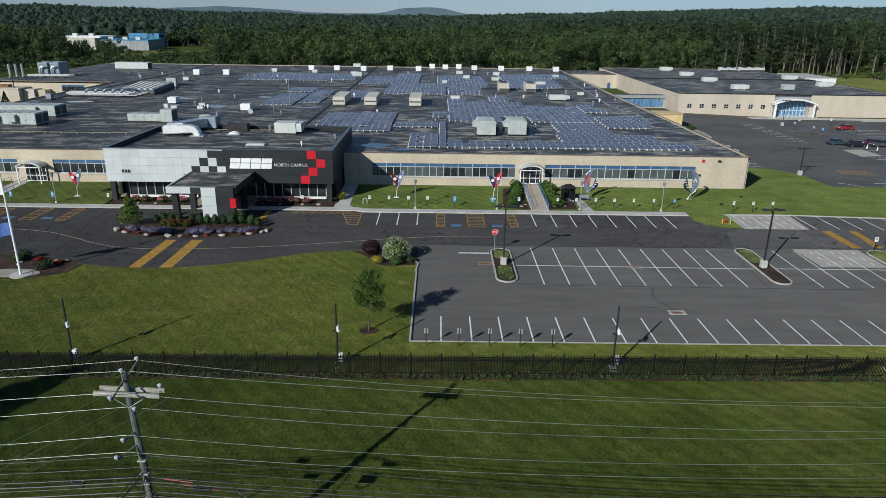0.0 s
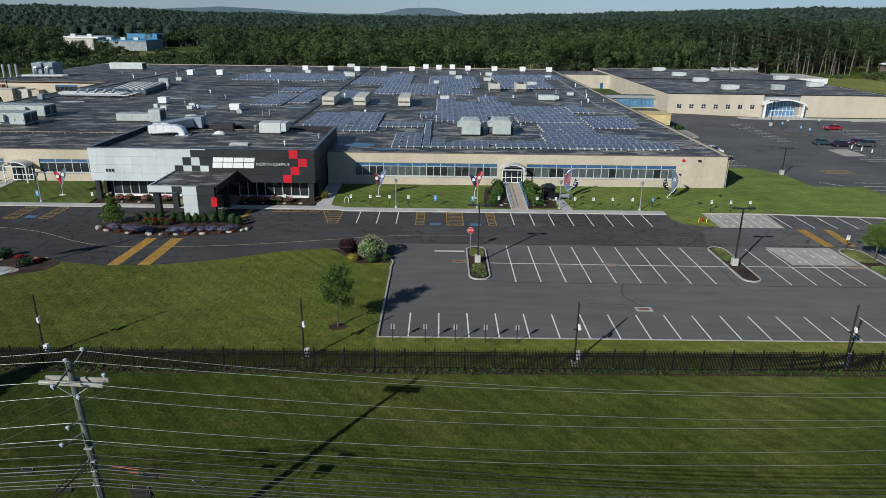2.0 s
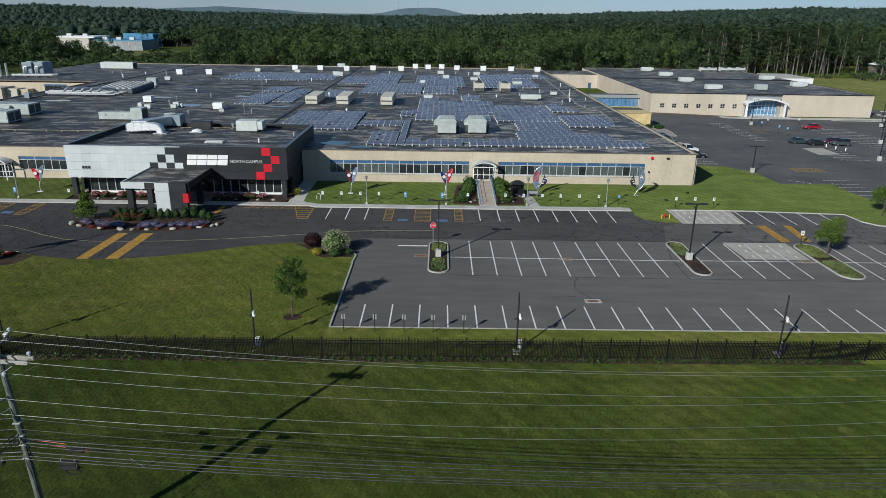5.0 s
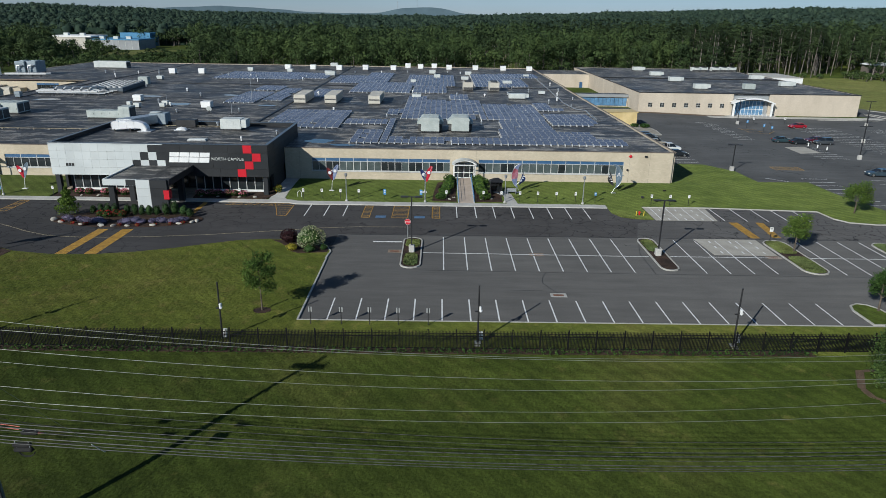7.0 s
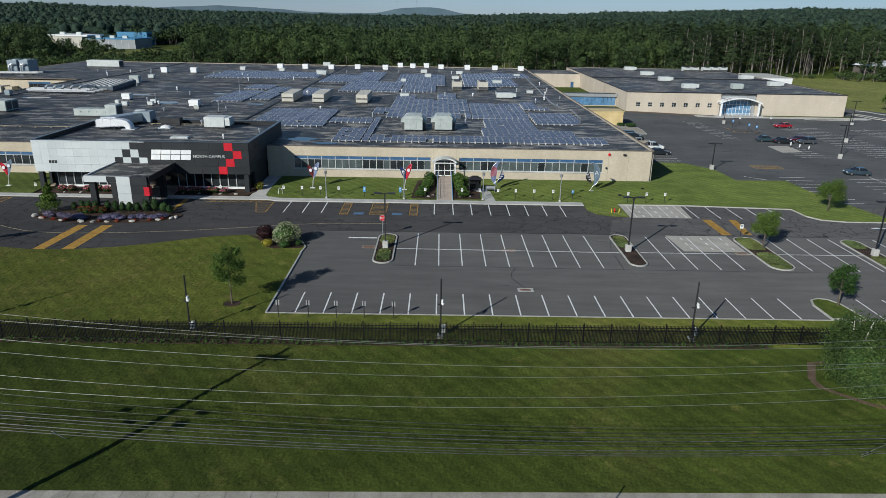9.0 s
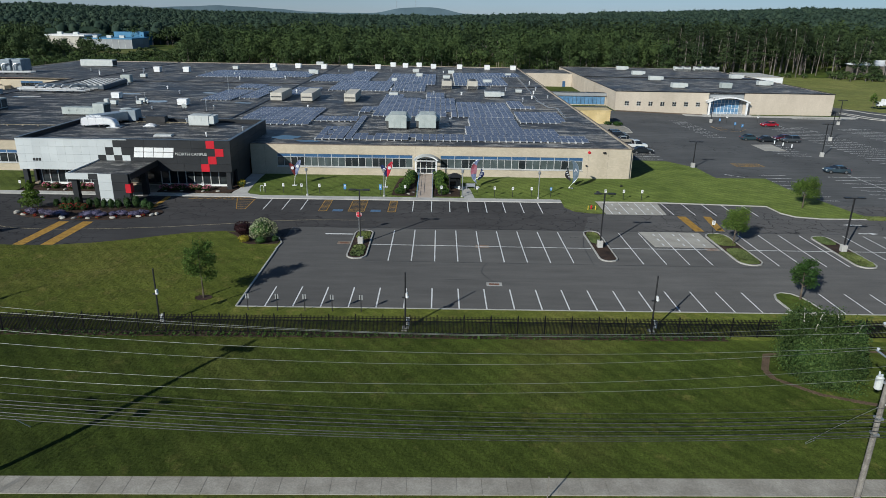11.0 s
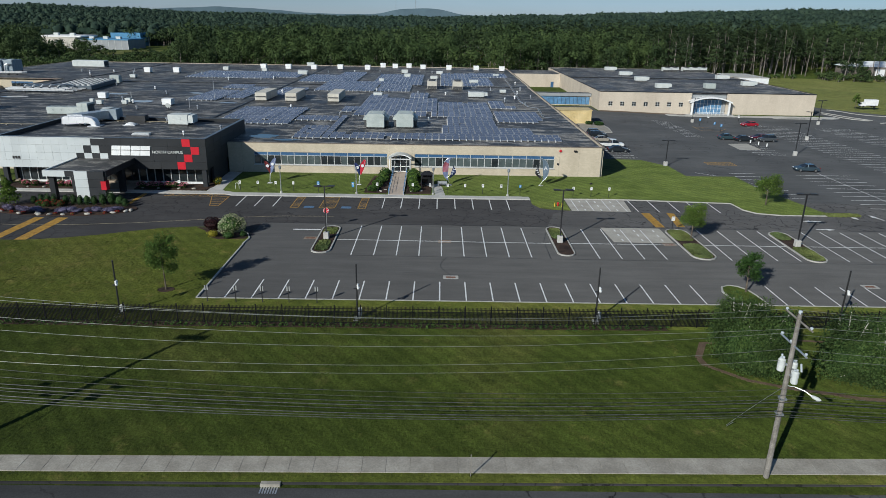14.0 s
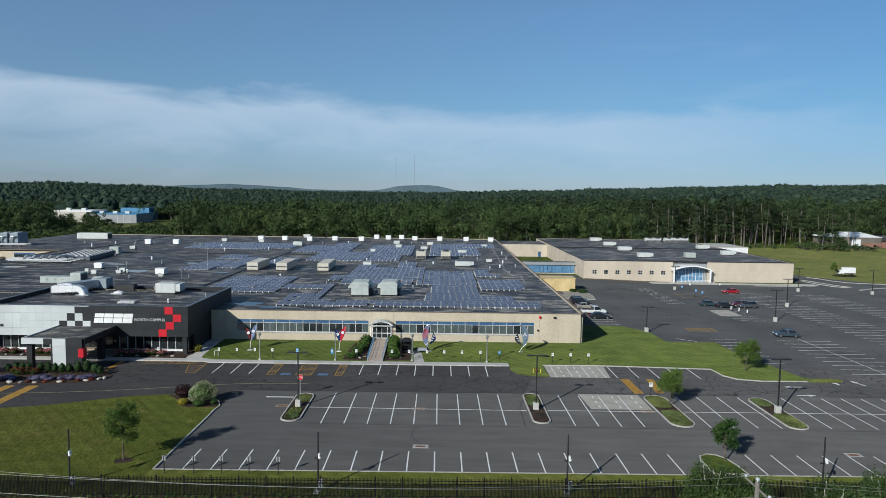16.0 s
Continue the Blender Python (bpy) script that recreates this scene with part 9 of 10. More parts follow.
def pole_two(x, y):
    t = thing("utility_pole", x, y, -1.15, "grey wooden utility pole with transformers and street lamp", "utility pole", "street utility poles")
    part("pole", tubes(([(0, 0, -0.3), (0, 0, 6), (0, 0, 11.9)], [0.19, 0.165, 0.13]), n=10), WOOD_POLE, t)
    for z, k in ((11.45, 0), (9.75, 1)):
        arm = part("crossarm", tubes(([(0.0, 1.6, z + 0.05), (0.0, -1.6, z + 0.05)], 0.06)), GALV if k else WOOD_POLE, t)
        for yy in (1.45, -1.45) + ((0.3,) if k else ()):
            bm = bmesh.new(); insulator(bm, 0, yy, z + 0.08, 0.8)
            part("insulator", bm, PORCELAIN, arm, "pale porcelain insulator")
    bm = bmesh.new(); insulator(bm, 0, 0, 11.9, 1.0)
    part("insulator", bm, PORCELAIN, t, "pale porcelain insulator")
    for dx, dy, z in ((-0.46, 0.1, 8.0), (0.40, 0.2, 7.7), (0.22, -0.45, 7.4)):
        can = part("transformer", tubes(([(dx, dy, z), (dx, dy, z + 0.05), (dx, dy, z + 0.78), (dx, dy, z + 0.86)], [0.18, 0.22, 0.22, 0.14]), n=14), UNIT_PAINT, t, "pale grey transformer can")
        bm = bmesh.new(); insulator(bm, dx - 0.07, dy, z + 0.84, 0.6); insulator(bm, dx + 0.09, dy, z + 0.84, 0.6)
        part("bushing", bm, PORCELAIN, can)
        part("hanger", boxes((min(0, dx), max(0, dx), min(0, dy) - 0.03, max(0, dy) + 0.03, z + 0.4, z + 0.5)), GALV, can)
    arm = part("lamp_arm", tubes(([(0, 0, 7.0), (0.4, -0.35, 7.1), (0.85, -0.75, 7.05), (1.2, -1.1, 6.85)], 0.025)), GALV, t)
    part("lamp_head", tubes(([(1.1, -1.0, 6.9), (1.22, -1.12, 6.86), (1.42, -1.3, 6.8), (1.55, -1.42, 6.8)], [0.04, 0.11, 0.13, 0.04]), n=8), UNIT_PAINT, arm, "pale cobra-head street lamp")
    part("cutout_fuse", tubes(([(-0.35, 0.4, 9.0), (-0.3, 0.3, 8.5)], 0.06)), PORCELAIN, t)
    part("cutout_fuse", tubes(([(0.3, -0.7, 8.9), (0.35, -0.8, 8.4)], 0.06)), PORCELAIN, t)
    for z in (4.9, 6.0):
        part("cable_clamp", boxes((-0.2, 0.2, -0.22, 0.22, z, z + 0.12)), GALV, t)
    return t


pole_one(*U1)
pole_two(*U2)
copy_thing([o for o in scene.objects if o.name == "utility_pole"][0], pose(-69, -27.7, -0.6))
copy_thing([o for o in scene.objects if o.name == "utility_pole.001"][0], pose(104, -25.0, -1.15))


def wire(name, a, mid, b, r, mat, label, ext=True, n=26):
    """A sagging line through three heights, carried on to the next poles either way."""
    bm = bmesh.new()
    def span(p, q, drop, m):
        p, q = Vector(p), Vector(q)
        return [p.lerp(q, k / m) - Vector((0, 0, 4 * drop * (k / m) * (1 - k / m))) for k in range(m + 1)]
    drop = (a[2] + b[2]) / 2 - mid
    pts = span(a, b, drop, n)
    if ext:
        l = span((-69, a[1] - 0.6, a[2]), a, drop, 12)
        r2 = span(b, (104, b[1] + 0.6, b[2]), drop, 12)
        pts = l[:-1] + pts + r2[1:]
    tube(bm, pts, r, 5)
    return tagged(part(name, bm, mat), label, "cable", "overhead lines")


x1, y1 = U1
x2, y2 = U2
for dy1, z1, dy2, z2, mid in ((0.9, 12.2, 1.45, 10.44, 9.96), (0.0, 12.15, 0, 10.64, 10.49), (-1.2, 11.8, -1.45, 10.54, 10.05), (-0.4, 10.6, 1.45, 8.77, 8.3), (-0.75, 9.4, 0.3, 8.25, 7.42), (-1.0, 8.7, -1.45, 8.53, 7.43)):
    wire("power_line", (x1 - 0.2, y1 - 0.4 + dy1, z1 + 0.25), mid, (x2, y2 + dy2, z2), 0.011, WIRE, "thin bare aluminium power line")
for z1, z2, mid, r in ((7.75, 5.7, 5.62, 0.014), (7.1, 5.25, 5.25, 0.014), (6.55, 4.95, 4.9, 0.022), (6.3, 4.75, 4.62, 0.030), (6.1, 4.4, 4.36, 0.018), (5.75, 4.1, 4.02, 0.030), (5.5, 3.85, 3.83, 0.022), (5.3, 3.7, 3.67, 0.024)):
    wire("telephone_cable", (x1 - 0.1, y1 - 0.4, z1 + 0.3), mid, (x2, y2 - 0.2, z2), r, LASHED, "dark lashed telephone cable between poles")
for ex, ez in ((-1.6, 10.95), (0.0, 10.9), (1.4, 10.95)):
    wire("power_line", (x1 + ex - 24, y1 - 30, ez - 0.2), ez - 1.0, (x1 + ex, y1 - 0.2, ez), 0.008, WIRE, "thin bare aluminium line crossing the street", ext=False, n=14)
wire("guy_wire", (x2 - 0.1, y2 + 0.1, 5.6), 2.4, (46.0, -19.9, -0.95), 0.018, GALV, "steel guy wire from pole to lawn", ext=False, n=4)
t = thing("guy_guard", 45.9, -20.1, -1.0, "pale guy wire guard in the grass", "guy guard")
part("sleeve", tubes(([(0.05, 0.1, 0), (0.1, -0.8, 1.0)], 0.02)), GALV, t)
t = thing("marker_stake", 26.8, -25.9, -1.1, "thin wooden stake at the lawn edge", "stake")
part("stake", boxes((-0.03, 0.03, -0.03, 0.03, -0.2, 1.7)), WOOD_POLE, t)
for x, y, z, L, tint in ((-8.55, -0.1, 6.1, 0.9, 1), (-14.4, -0.1, 6.3, 0.7, 0), (-12.7, -0.25, 5.42, 0.9, 0), (-9.0, -0.25, 5.42, 1.0, 0), (-8.9, -0.35, 5.2, 1.0, 0)):
    t = thing("splice_case", x, y1 + y, z - 0.14, "black cable splice case hung on a line", "splice case", "splice cases")
    part("case", tubes(([(-L / 2, 0, 0), (-L / 2 + 0.06, 0, 0), (L / 2 - 0.06, 0, 0), (L / 2, 0, 0)], [0.08, 0.14, 0.14, 0.08]), n=10), RUBBER, t)
    for s in (-1, 1):
        part("hanger_strap", boxes((s * L * 0.36 - 0.02, s * L * 0.36 + 0.02, -0.015, 0.015, 0.1, 0.24)), GALV, t)
    if tint:
        part("end_cap", tubes(([(L / 2, 0, 0), (L / 2 + 0.3, 0, -0.02)], [0.07, 0.03]), n=8), RED_SLEEVE, t, "orange-red end seal")
t = thing("cable_coil", -8.8, y1 - 0.3, 5.0, "loop of spare black cable hung below a splice", "cable coil")
for k in range(2):
    part("loop", tubes(([(0.42 * math.cos(a) + 0.02 * k, 0.04 * k, -0.1 + 0.34 * math.sin(a) * (1 - 0.1 * k)) for a in (0.25 + 5.9 * i / 16 for i in range(17))], 0.022)), RUBBER, t)
for z, dy in ((6.55, -0.12), (6.42, -0.2)):
    wire("drop_cable", (x1 + 0.1, y1 + dy, z), z - 0.08, (x1 + 1.9, y1 + dy, z - 0.22), 0.022, RED_SLEEVE, "red cable sleeve beside the pole", ext=False, n=4)
for za, zb, dx, dy in ((7.4, 4.6, -4.0, -9.0), (7.2, 4.4, -3.4, -8.6), (6.9, 4.5, -4.6, -7.0)):
    wire("drop_cable", (x1 + dx, y1 + dy, zb), (za + zb) / 2 - 0.15, (x1 - 0.1, y1 - 0.15, za), 0.022, RUBBER, "black drop cable crossing the street", ext=False, n=8)
for za, xb, zb in ((6.9, -16.5, 6.35), (6.6, -17.0, 6.1), (5.9, -16.0, 5.75), (6.7, -6.5, 5.9), (5.7, -5.5, 5.35), (7.1, -5.0, 6.2)):
    wire("drop_cable", (x1, y1 - 0.22, za), (za + zb) / 2 - 0.1, (xb, y1 - 0.2, zb), 0.016, RUBBER, "dark service cable tied to the lines", ext=False, n=5)
wire("guy_wire", (x1 + 0.05, y1 + 0.15, 9.4), 4.2, (-9.0, -19.3, -0.9), 0.012, WIRE, "steel guy wire from pole to lawn", ext=False, n=4)
t = thing("guy_guard", -9.0, -19.2, -1.0, "pale guy wire guard in the grass", "guy guard")
part("sleeve", tubes(([(0.0, 0, 0), (-0.36, -1.05, 1.45)], 0.035)), UNIT_PAINT, t)
# tall spruce across the street, out of view, added for its shadow on the lawn
t = thing("spruce_tree", -52.2, -40.0, -1.3, "tall dark spruce added out of view to shade the lawn", "tree")
part("trunk", tubes(([(0, 0, -0.3), (0, 0, 22.5)], [0.35, 0.04]), n=8), BARK, t)
# solid cone added so that the crown casts a dense shadow
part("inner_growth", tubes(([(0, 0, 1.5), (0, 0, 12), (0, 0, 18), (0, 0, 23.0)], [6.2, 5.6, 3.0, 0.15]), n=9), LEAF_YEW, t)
gs = np.random.default_rng(5)
hh = gs.uniform(1.2, 23.2, 5200)
aa = gs.random(5200) * 6.28
rr = np.minimum((23.4 - hh) * 0.60, 7.0) * gs.uniform(0.6, 1.0, 5200) * (0.85 + 0.15 * np.cos(hh * 5.0))
quad_cloud("crown", np.stack([np.cos(aa) * rr, np.sin(aa) * rr, hh], 1), gs.uniform(0.4, 0.8, 5200), LEAF_YEW, t, gen=gs)

# ---- vehicles ----
def car_mat(name, c):
    return pmat(name, c, tuple(v * 1.12 + 0.004 for v in c), 0.6, 5, 0.22, 0.0, metal=0.25, spec=0.6, grain=0.06)


def car(x, y, rz, paint, label, style="sedan", L=4.6):
    t = thing("parked_car", x, y, gz(x, y), label, "car", "parked cars", rz=rz)
    h = L / 2
    if style == "sedan":
        low = [(-h, 0.45), (-h + 0.05, 0.85), (-h + 0.6, 1.0), (h - 1.3, 0.98), (h - 0.25, 0.82), (h, 0.6), (h - 0.05, 0.3), (-h + 0.1, 0.28)]
        cab = [(-h + 0.55, 0.99), (-h + 1.2, 1.36), (-h + 1.9, 1.45), (0.25, 1.43), (h - 1.25, 0.98)]
    elif style == "suv":
        low = [(-h, 0.45), (-h + 0.03, 1.0), (-h + 0.3, 1.08), (h - 1.2, 1.06), (h - 0.2, 0.95), (h, 0.7), (h - 0.05, 0.35), (-h + 0.1, 0.33)]
        cab = [(-h + 0.1, 1.07), (-h + 0.4, 1.6), (-h + 0.9, 1.7), (0.35, 1.68), (h - 1.15, 1.06)]
    else:
        low = [(-h, 0.55), (-h, 1.1), (0.0, 1.1), (h - 1.2, 1.12), (h - 0.15, 1.05), (h, 0.8), (h - 0.05, 0.45), (-h + 0.1, 0.45)]
        cab = [(-0.45, 1.1), (-0.35, 1.75), (0.1, 1.83), (0.95, 1.8), (h - 1.15, 1.11)]
    wd = 0.9 if style != "pickup" else 1.0
    def yloft(profile, w0, w1, mid):
        bm = bmesh.new()
        a = [bm.verts.new((px, -(w1 if pz > mid else w0), pz)) for px, pz in profile]
        b = [bm.verts.new((px, (w1 if pz > mid else w0), pz)) for px, pz in profile]
        bm.faces.new(a); bm.faces.new(list(reversed(b)))
        for i in range(len(a)):
            bm.faces.new((a[i], b[i], b[(i + 1) % len(a)], a[(i + 1) % len(a)]))
        bmesh.ops.recalc_face_normals(bm, faces=bm.faces)
        return bm
    bm = yloft(low, wd, wd * 0.97, 0.8)
    bmesh.ops.bevel(bm, geom=bm.edges[:], offset=0.06, segments=2, affect="EDGES")
    body = part("body", bm, paint, t)
    zt = max(z for _, z in cab)
    glass = part("cabin_glass", yloft(cab, wd * 0.93, wd * 0.74, cab[0][1] + 0.2), CAR_GLASS, t)
    roofx = [p for p in cab if p[1] > zt - 0.13]
    part("roof_panel", boxes((roofx[0][0], roofx[-1][0], -wd * 0.73, wd * 0.73, zt - 0.05, zt + 0.03), bevel=0.02), paint, t)
    for px, pz in ((cab[0][0] + 0.12, cab[0][1]), (0.0, cab[0][1])):
        for s in (-1, 1):
            part("pillar", tubes(([(px, s * wd * 0.92, pz), (max(px, roofx[0][0]) + 0.05, s * wd * 0.75, zt)], 0.045), n=4), paint, t)
    if style == "pickup":
        part("bed", boxes((-h + 0.1, -0.55, -0.8, 0.8, 1.02, 1.125)), LOUVRE, t)
    for px in (-h + 0.85, h - 0.9):
        for s in (-1, 1):
            wheel = part("wheel", tubes(([(px, s * wd - s * 0.2, 0.33), (px, s * wd + s * 0.015, 0.33)], 0.33), n=16), RUBBER, t)
            part("rim", tubes(([(px, s * wd, 0.33), (px, s * wd + s * 0.025, 0.33)], 0.21), n=12), RIM, wheel)
    for s in (-1, 1):
        part("headlight", boxes((h - 0.25, h - 0.02, s * 0.68 - 0.16, s * 0.68 + 0.16, 0.62, 0.76)), LAMP_LENS, t)
        part("tail_light", boxes((-h - 0.01, -h + 0.12, s * 0.7 - 0.14, s * 0.7 + 0.14, 0.72, 0.88)), TAIL_RED, t)
        part("door_mirror", boxes((h - 1.65, h - 1.45, min(s * wd * 0.93, s * (wd + 0.14)), max(s * wd * 0.93, s * (wd + 0.14)), 1.0, 1.12)), paint, t)
    return t


P_BLUE = car_mat("car_blue", (0.045, 0.07, 0.09)); P_DARK = car_mat("car_dark", (0.02, 0.025, 0.03)); P_RED = car_mat("car_red", (0.36, 0.015, 0.03))
P_GREY = car_mat("car_grey", (0.075, 0.085, 0.095)); P_WHITE = car_mat("car_white", (0.72, 0.72, 0.71)); P_TAN = car_mat("car_tan", (0.34, 0.31, 0.26)); P_WINE = car_mat("car_wine", (0.10, 0.01, 0.025)); P_TEAL = car_mat("car_teal", (0.04, 0.075, 0.09))
car(96.2, 65.8, 176, P_BLUE, "blue-grey sedan parked in the rear lot")
car(96.0, 103.2, 3, P_TEAL, "teal-grey sedan parked in the rear lot")
car(99.2, 101.0, 3, P_DARK, "dark sedan parked in the rear lot")
car(104.2, 103.8, 183, P_WINE, "dark red sedan parked in the rear lot")
car(104.8, 101.0, 183, P_GREY, "grey small SUV parked in the rear lot", "suv", 4.2)
car(112.8, 129.0, 183, P_RED, "bright red sedan parked in the rear lot")
car(63.6, 82.8, 0, P_DARK, "dark sedan parked beside the building")
car(63.4, 88.4, 0, P_WHITE, "white pickup truck parked beside the building", "pickup", 5.6)
car(63.2, 95.6, 0, P_TAN, "tan sedan parked beside the building")
car(63.2, 101.2, 0, P_DARK, "dark SUV parked beside the building", "suv")
car(63.4, 104.2, 0, P_GREY, "grey SUV parked beside the building", "suv")
car(56.4, 139, 90, P_WHITE, "white van parked near the link", "suv", 5.0)
t = thing("box_truck", 173.6, 173.3, 0, "small white box truck at the field's edge", "truck")
t.scale = (0.8, 0.8, 0.8)
part("cargo_box", boxes((-1.5, 3.6, -1.2, 1.2, 0.9, 3.4), bevel=0.05), WHITE_PAINT, t)
cabp = part("cab", xprism([(-1.1, 0.6), (-1.1, 2.2), (1.1, 2.2), (1.1, 0.6)], -3.6, -1.6), WHITE_PAINT, t)
part("windscreen", boxes((-3.64, -3.6, -0.95, 0.95, 1.4, 2.1)), CAR_GLASS, cabp)
part("chassis", boxes((-3.4, 3.5, -0.5, 0.5, 0.5, 0.9)), DARK_METAL, t)
for px in (-2.7, 2.2):
    for s in (-1, 1):
        part("wheel", tubes(([(px, s * 0.85, 0.42), (px, s * 1.15, 0.42)], 0.42), n=14), RUBBER, t)

S(sheet("side_road", [(146, 150.5), (240, 118), (240, 126), (176, 154), (160, 173), (152, 190), (146, 190)], ASPHALT_LOT, 0.03), "asphalt side road past the annex", "road")
S(strip("kerb", [(128, 146.4), (146, 146.2), (148.5, 147.8), (147.5, 150.2), (140, 151.4)], 0.3, KERB, -0.1, 0.16), "pale concrete kerb at the annex", "kerb")


for pts in ([(157.9, 170.5), (160.3, 167), (161.2, 162), (164.2, 157.3), (170.2, 155.0), (176, 154), (200, 148)], [(152, 163), (153.6, 158), (155.2, 152.1), (158.3, 145.6), (156.5, 144.6), (153.4, 148), (151.8, 151.7), (150.5, 160)], [(157.3, 139.2), (163, 142.6), (170.4, 145.5), (200, 140)]):
    S(strip("kerb", pts, 0.7, KERB, -0.1, 0.17), "pale concrete kerb by the side road", "kerb")


# ---- woods ----
g = np.random.default_rng(77)
leaves = {"dark": [[], [], []], "light": [[], [], []], "pine": [[], [], []]}
trunk_v, trunk_f = [], []


def add_trunk(x, y, z0, z1, r, lx=0.0):
    b = len(trunk_v)
    for z, k in ((z0, 1.0), (z1, 0.5)):
        for i in range(5):
            a = 2 * math.pi * i / 5
            trunk_v.append((x + (lx if z == z1 else 0) + math.cos(a) * r * k, y + math.sin(a) * r * k, z))
    for i in range(5):
        trunk_f.append((b + i, b + (i + 1) % 5, b + 5 + (i + 1) % 5, b + 5 + i))


def round_tree(x, y, z, h, r, n, kind, size, stem=0.6):
    """A broadleaf: lumps of leaf about a crown that starts low."""
    k = g.integers(6, 10)
    d = g.normal(size=(k, 3)); d /= np.linalg.norm(d, axis=1, keepdims=True)
    d[0] = (0, 0, 0.9)
    c = d * np.array((r * 0.66, r * 0.66, h * 0.26)) + np.array((0, 0, h * 0.62))
    lump = g.uniform(0.7, 1.25, k)
    d2 = [g.normal(size=(n // k, 3)) for i in range(k)]
    d2 = [q / np.linalg.norm(q, axis=1, keepdims=True) for q in d2]
    p = np.concatenate([c[i] + d2[i] * g.uniform(0.7, 1.12, (len(d2[i]), 1)) * np.array((r * 0.50, r * 0.50, h * 0.16)) * lump[i] for i in range(k)])
    nm = np.concatenate(d2)
    p[:, 2] = np.clip(p[:, 2], h * 0.06, h)
    leaves[kind][0].append(p + np.array((x, y, z)))
    leaves[kind][1].append(g.uniform(size * 0.7, size * 1.5, len(p)))
    leaves[kind][2].append(nm)
    add_trunk(x, y, z - 0.5, z + h * stem, 0.22)


def pine_tree(x, y, z, h, r, n, size, bare, stem=0.9):
    """A tall pine: bare stem, then flat plates of needles."""
    tiers = g.integers(6, 10)
    ps = []
    for i in range(tiers):
        f = i / (tiers - 1)
        zz = h * (bare + (1 - bare) * f) + g.normal(0, 0.4)
        rr = r * (1.1 - 0.66 * f ** 1.4) * g.uniform(0.55, 1.2)
        a, m = g.random() * 6.28, n // tiers
        q = np.stack([np.cos(a + g.normal(0, 1.2, m)) * rr * g.random(m) ** 0.5, np.sin(a + g.normal(0, 1.2, m)) * rr * g.random(m) ** 0.5, g.normal(0, h * 0.018, m)], 1)
        ps.append(q + np.array((0, 0, zz)))
    p = np.concatenate(ps)
    leaves["pine"][0].append(p + np.array((x, y, z)))
    leaves["pine"][1].append(g.uniform(size * 0.7, size * 1.4, len(p)))
    nm = (p - np.array((0, 0, h * 0.75))) / np.array((r, r, h * 0.25)) * 0.5 + np.array((0, 0, 0.7))
    leaves["pine"][2].append(nm / np.linalg.norm(nm, axis=1, keepdims=True))
    add_trunk(x, y, z - 0.5, z + h * stem, g.uniform(0.2, 0.38), g.normal(0, 1.0))


def edge_y(x):
    """Where the woods begin."""
    if x < -150:
        return 300 + 0.15 * (-150 - x)
    if x < 60:
        return 268 + 6 * math.sin(x * 0.05)
    if x < 150:
        return 284 + 6 * math.sin(x * 0.07)
    if x < 232:
        return 296 + (x - 150) * 0.05
    return 338


def clearing(x, y):
    f = (x - 15) / (y + 60)
    return (-0.56 < f < -0.36 and y < 600) or (-0.36 <= f < -0.335 and 430 < y < 540) or (x > 236 and y < 330) or (33 < x < 51 and 290 < y < 395)


for row in range(34):
    dep = row * 6.6 * (1 + row * 0.012)
    half = 330 + row * 9
    x = -half - 60
    while x < half + 140:
        xx, yy = x + g.normal(0, 2.4), edge_y(x) + dep + g.normal(0, 3.0)
        x += g.uniform(5.2, 9.4) + row * 0.12
        if abs((xx - 15) / (yy + 62)) > 0.86 or clearing(xx, yy):
            continue
        z = gz(xx, yy)
        patch = noise.noise(Vector((xx * 0.012, yy * 0.012, 3)))
        stand = 142 < xx < 236
        if row == 0 and stand and xx > 176:
            round_tree(xx, yy, z, g.uniform(1.5, 4.0), g.uniform(1.6, 2.6), 120, "light", 0.7)
            continue
        if row == 0:
            round_tree(xx, yy, z, g.uniform(2.5, 4.2) if 26 < xx < 56 else g.uniform(4.5, 11.5), g.uniform(2.6, 4.8), 380, "light", 0.58)
            continue
        det = 620 if row < 5 else (280 if row < 12 else 95)
        size = 0.74 if row < 5 else (1.05 if row < 12 else 1.55)
        if (stand and row < 9) or (xx > 95 and xx < 240 and row > 4 and patch > -0.05) or (xx < 95 and patch > 0.32 and row > 5):
            pine_tree(xx, yy, z, g.uniform(19, 26) if xx > 62 else g.uniform(17, 22), g.uniform(3.6, 5.4), det, size * 1.05, (0.55 if xx > 188 else 0.36 if stand else 0.16) if row < 6 else 0.25, 0.9 if stand and row < 6 else 0.6)
        else:
            h = (g.uniform(9.5, 18) + min(row, 6) * 0.6) * (1 + 0.28 * noise.noise(Vector((xx * 0.03, yy * 0.03, 9)))) + (2 if xx > 60 else 0)
            round_tree(xx, yy, z, h, g.uniform(3.8, 6.8), det, "light" if (patch < -0.12 and row < 7) else "dark", size)
# trees beside the distant house
for xx, yy, h, r in ((238.5, 299, 11, 3.6), (243.0, 297, 9.5, 3.2), (247.0, 298, 7.0, 2.8), (250.0, 299.5, 5.0, 2.2), (241.0, 293, 3.5, 2.2), (246.0, 292, 2.6, 1.8)):
    round_tree(xx, yy, gz(xx, yy), h, r, 420, "dark", 0.6)
for xx, yy, h in ((248.6, 294, 22), (251.6, 295, 24)):
    pine_tree(xx, yy, gz(xx, yy), h, 3.4, 520, 0.7, 0.5)
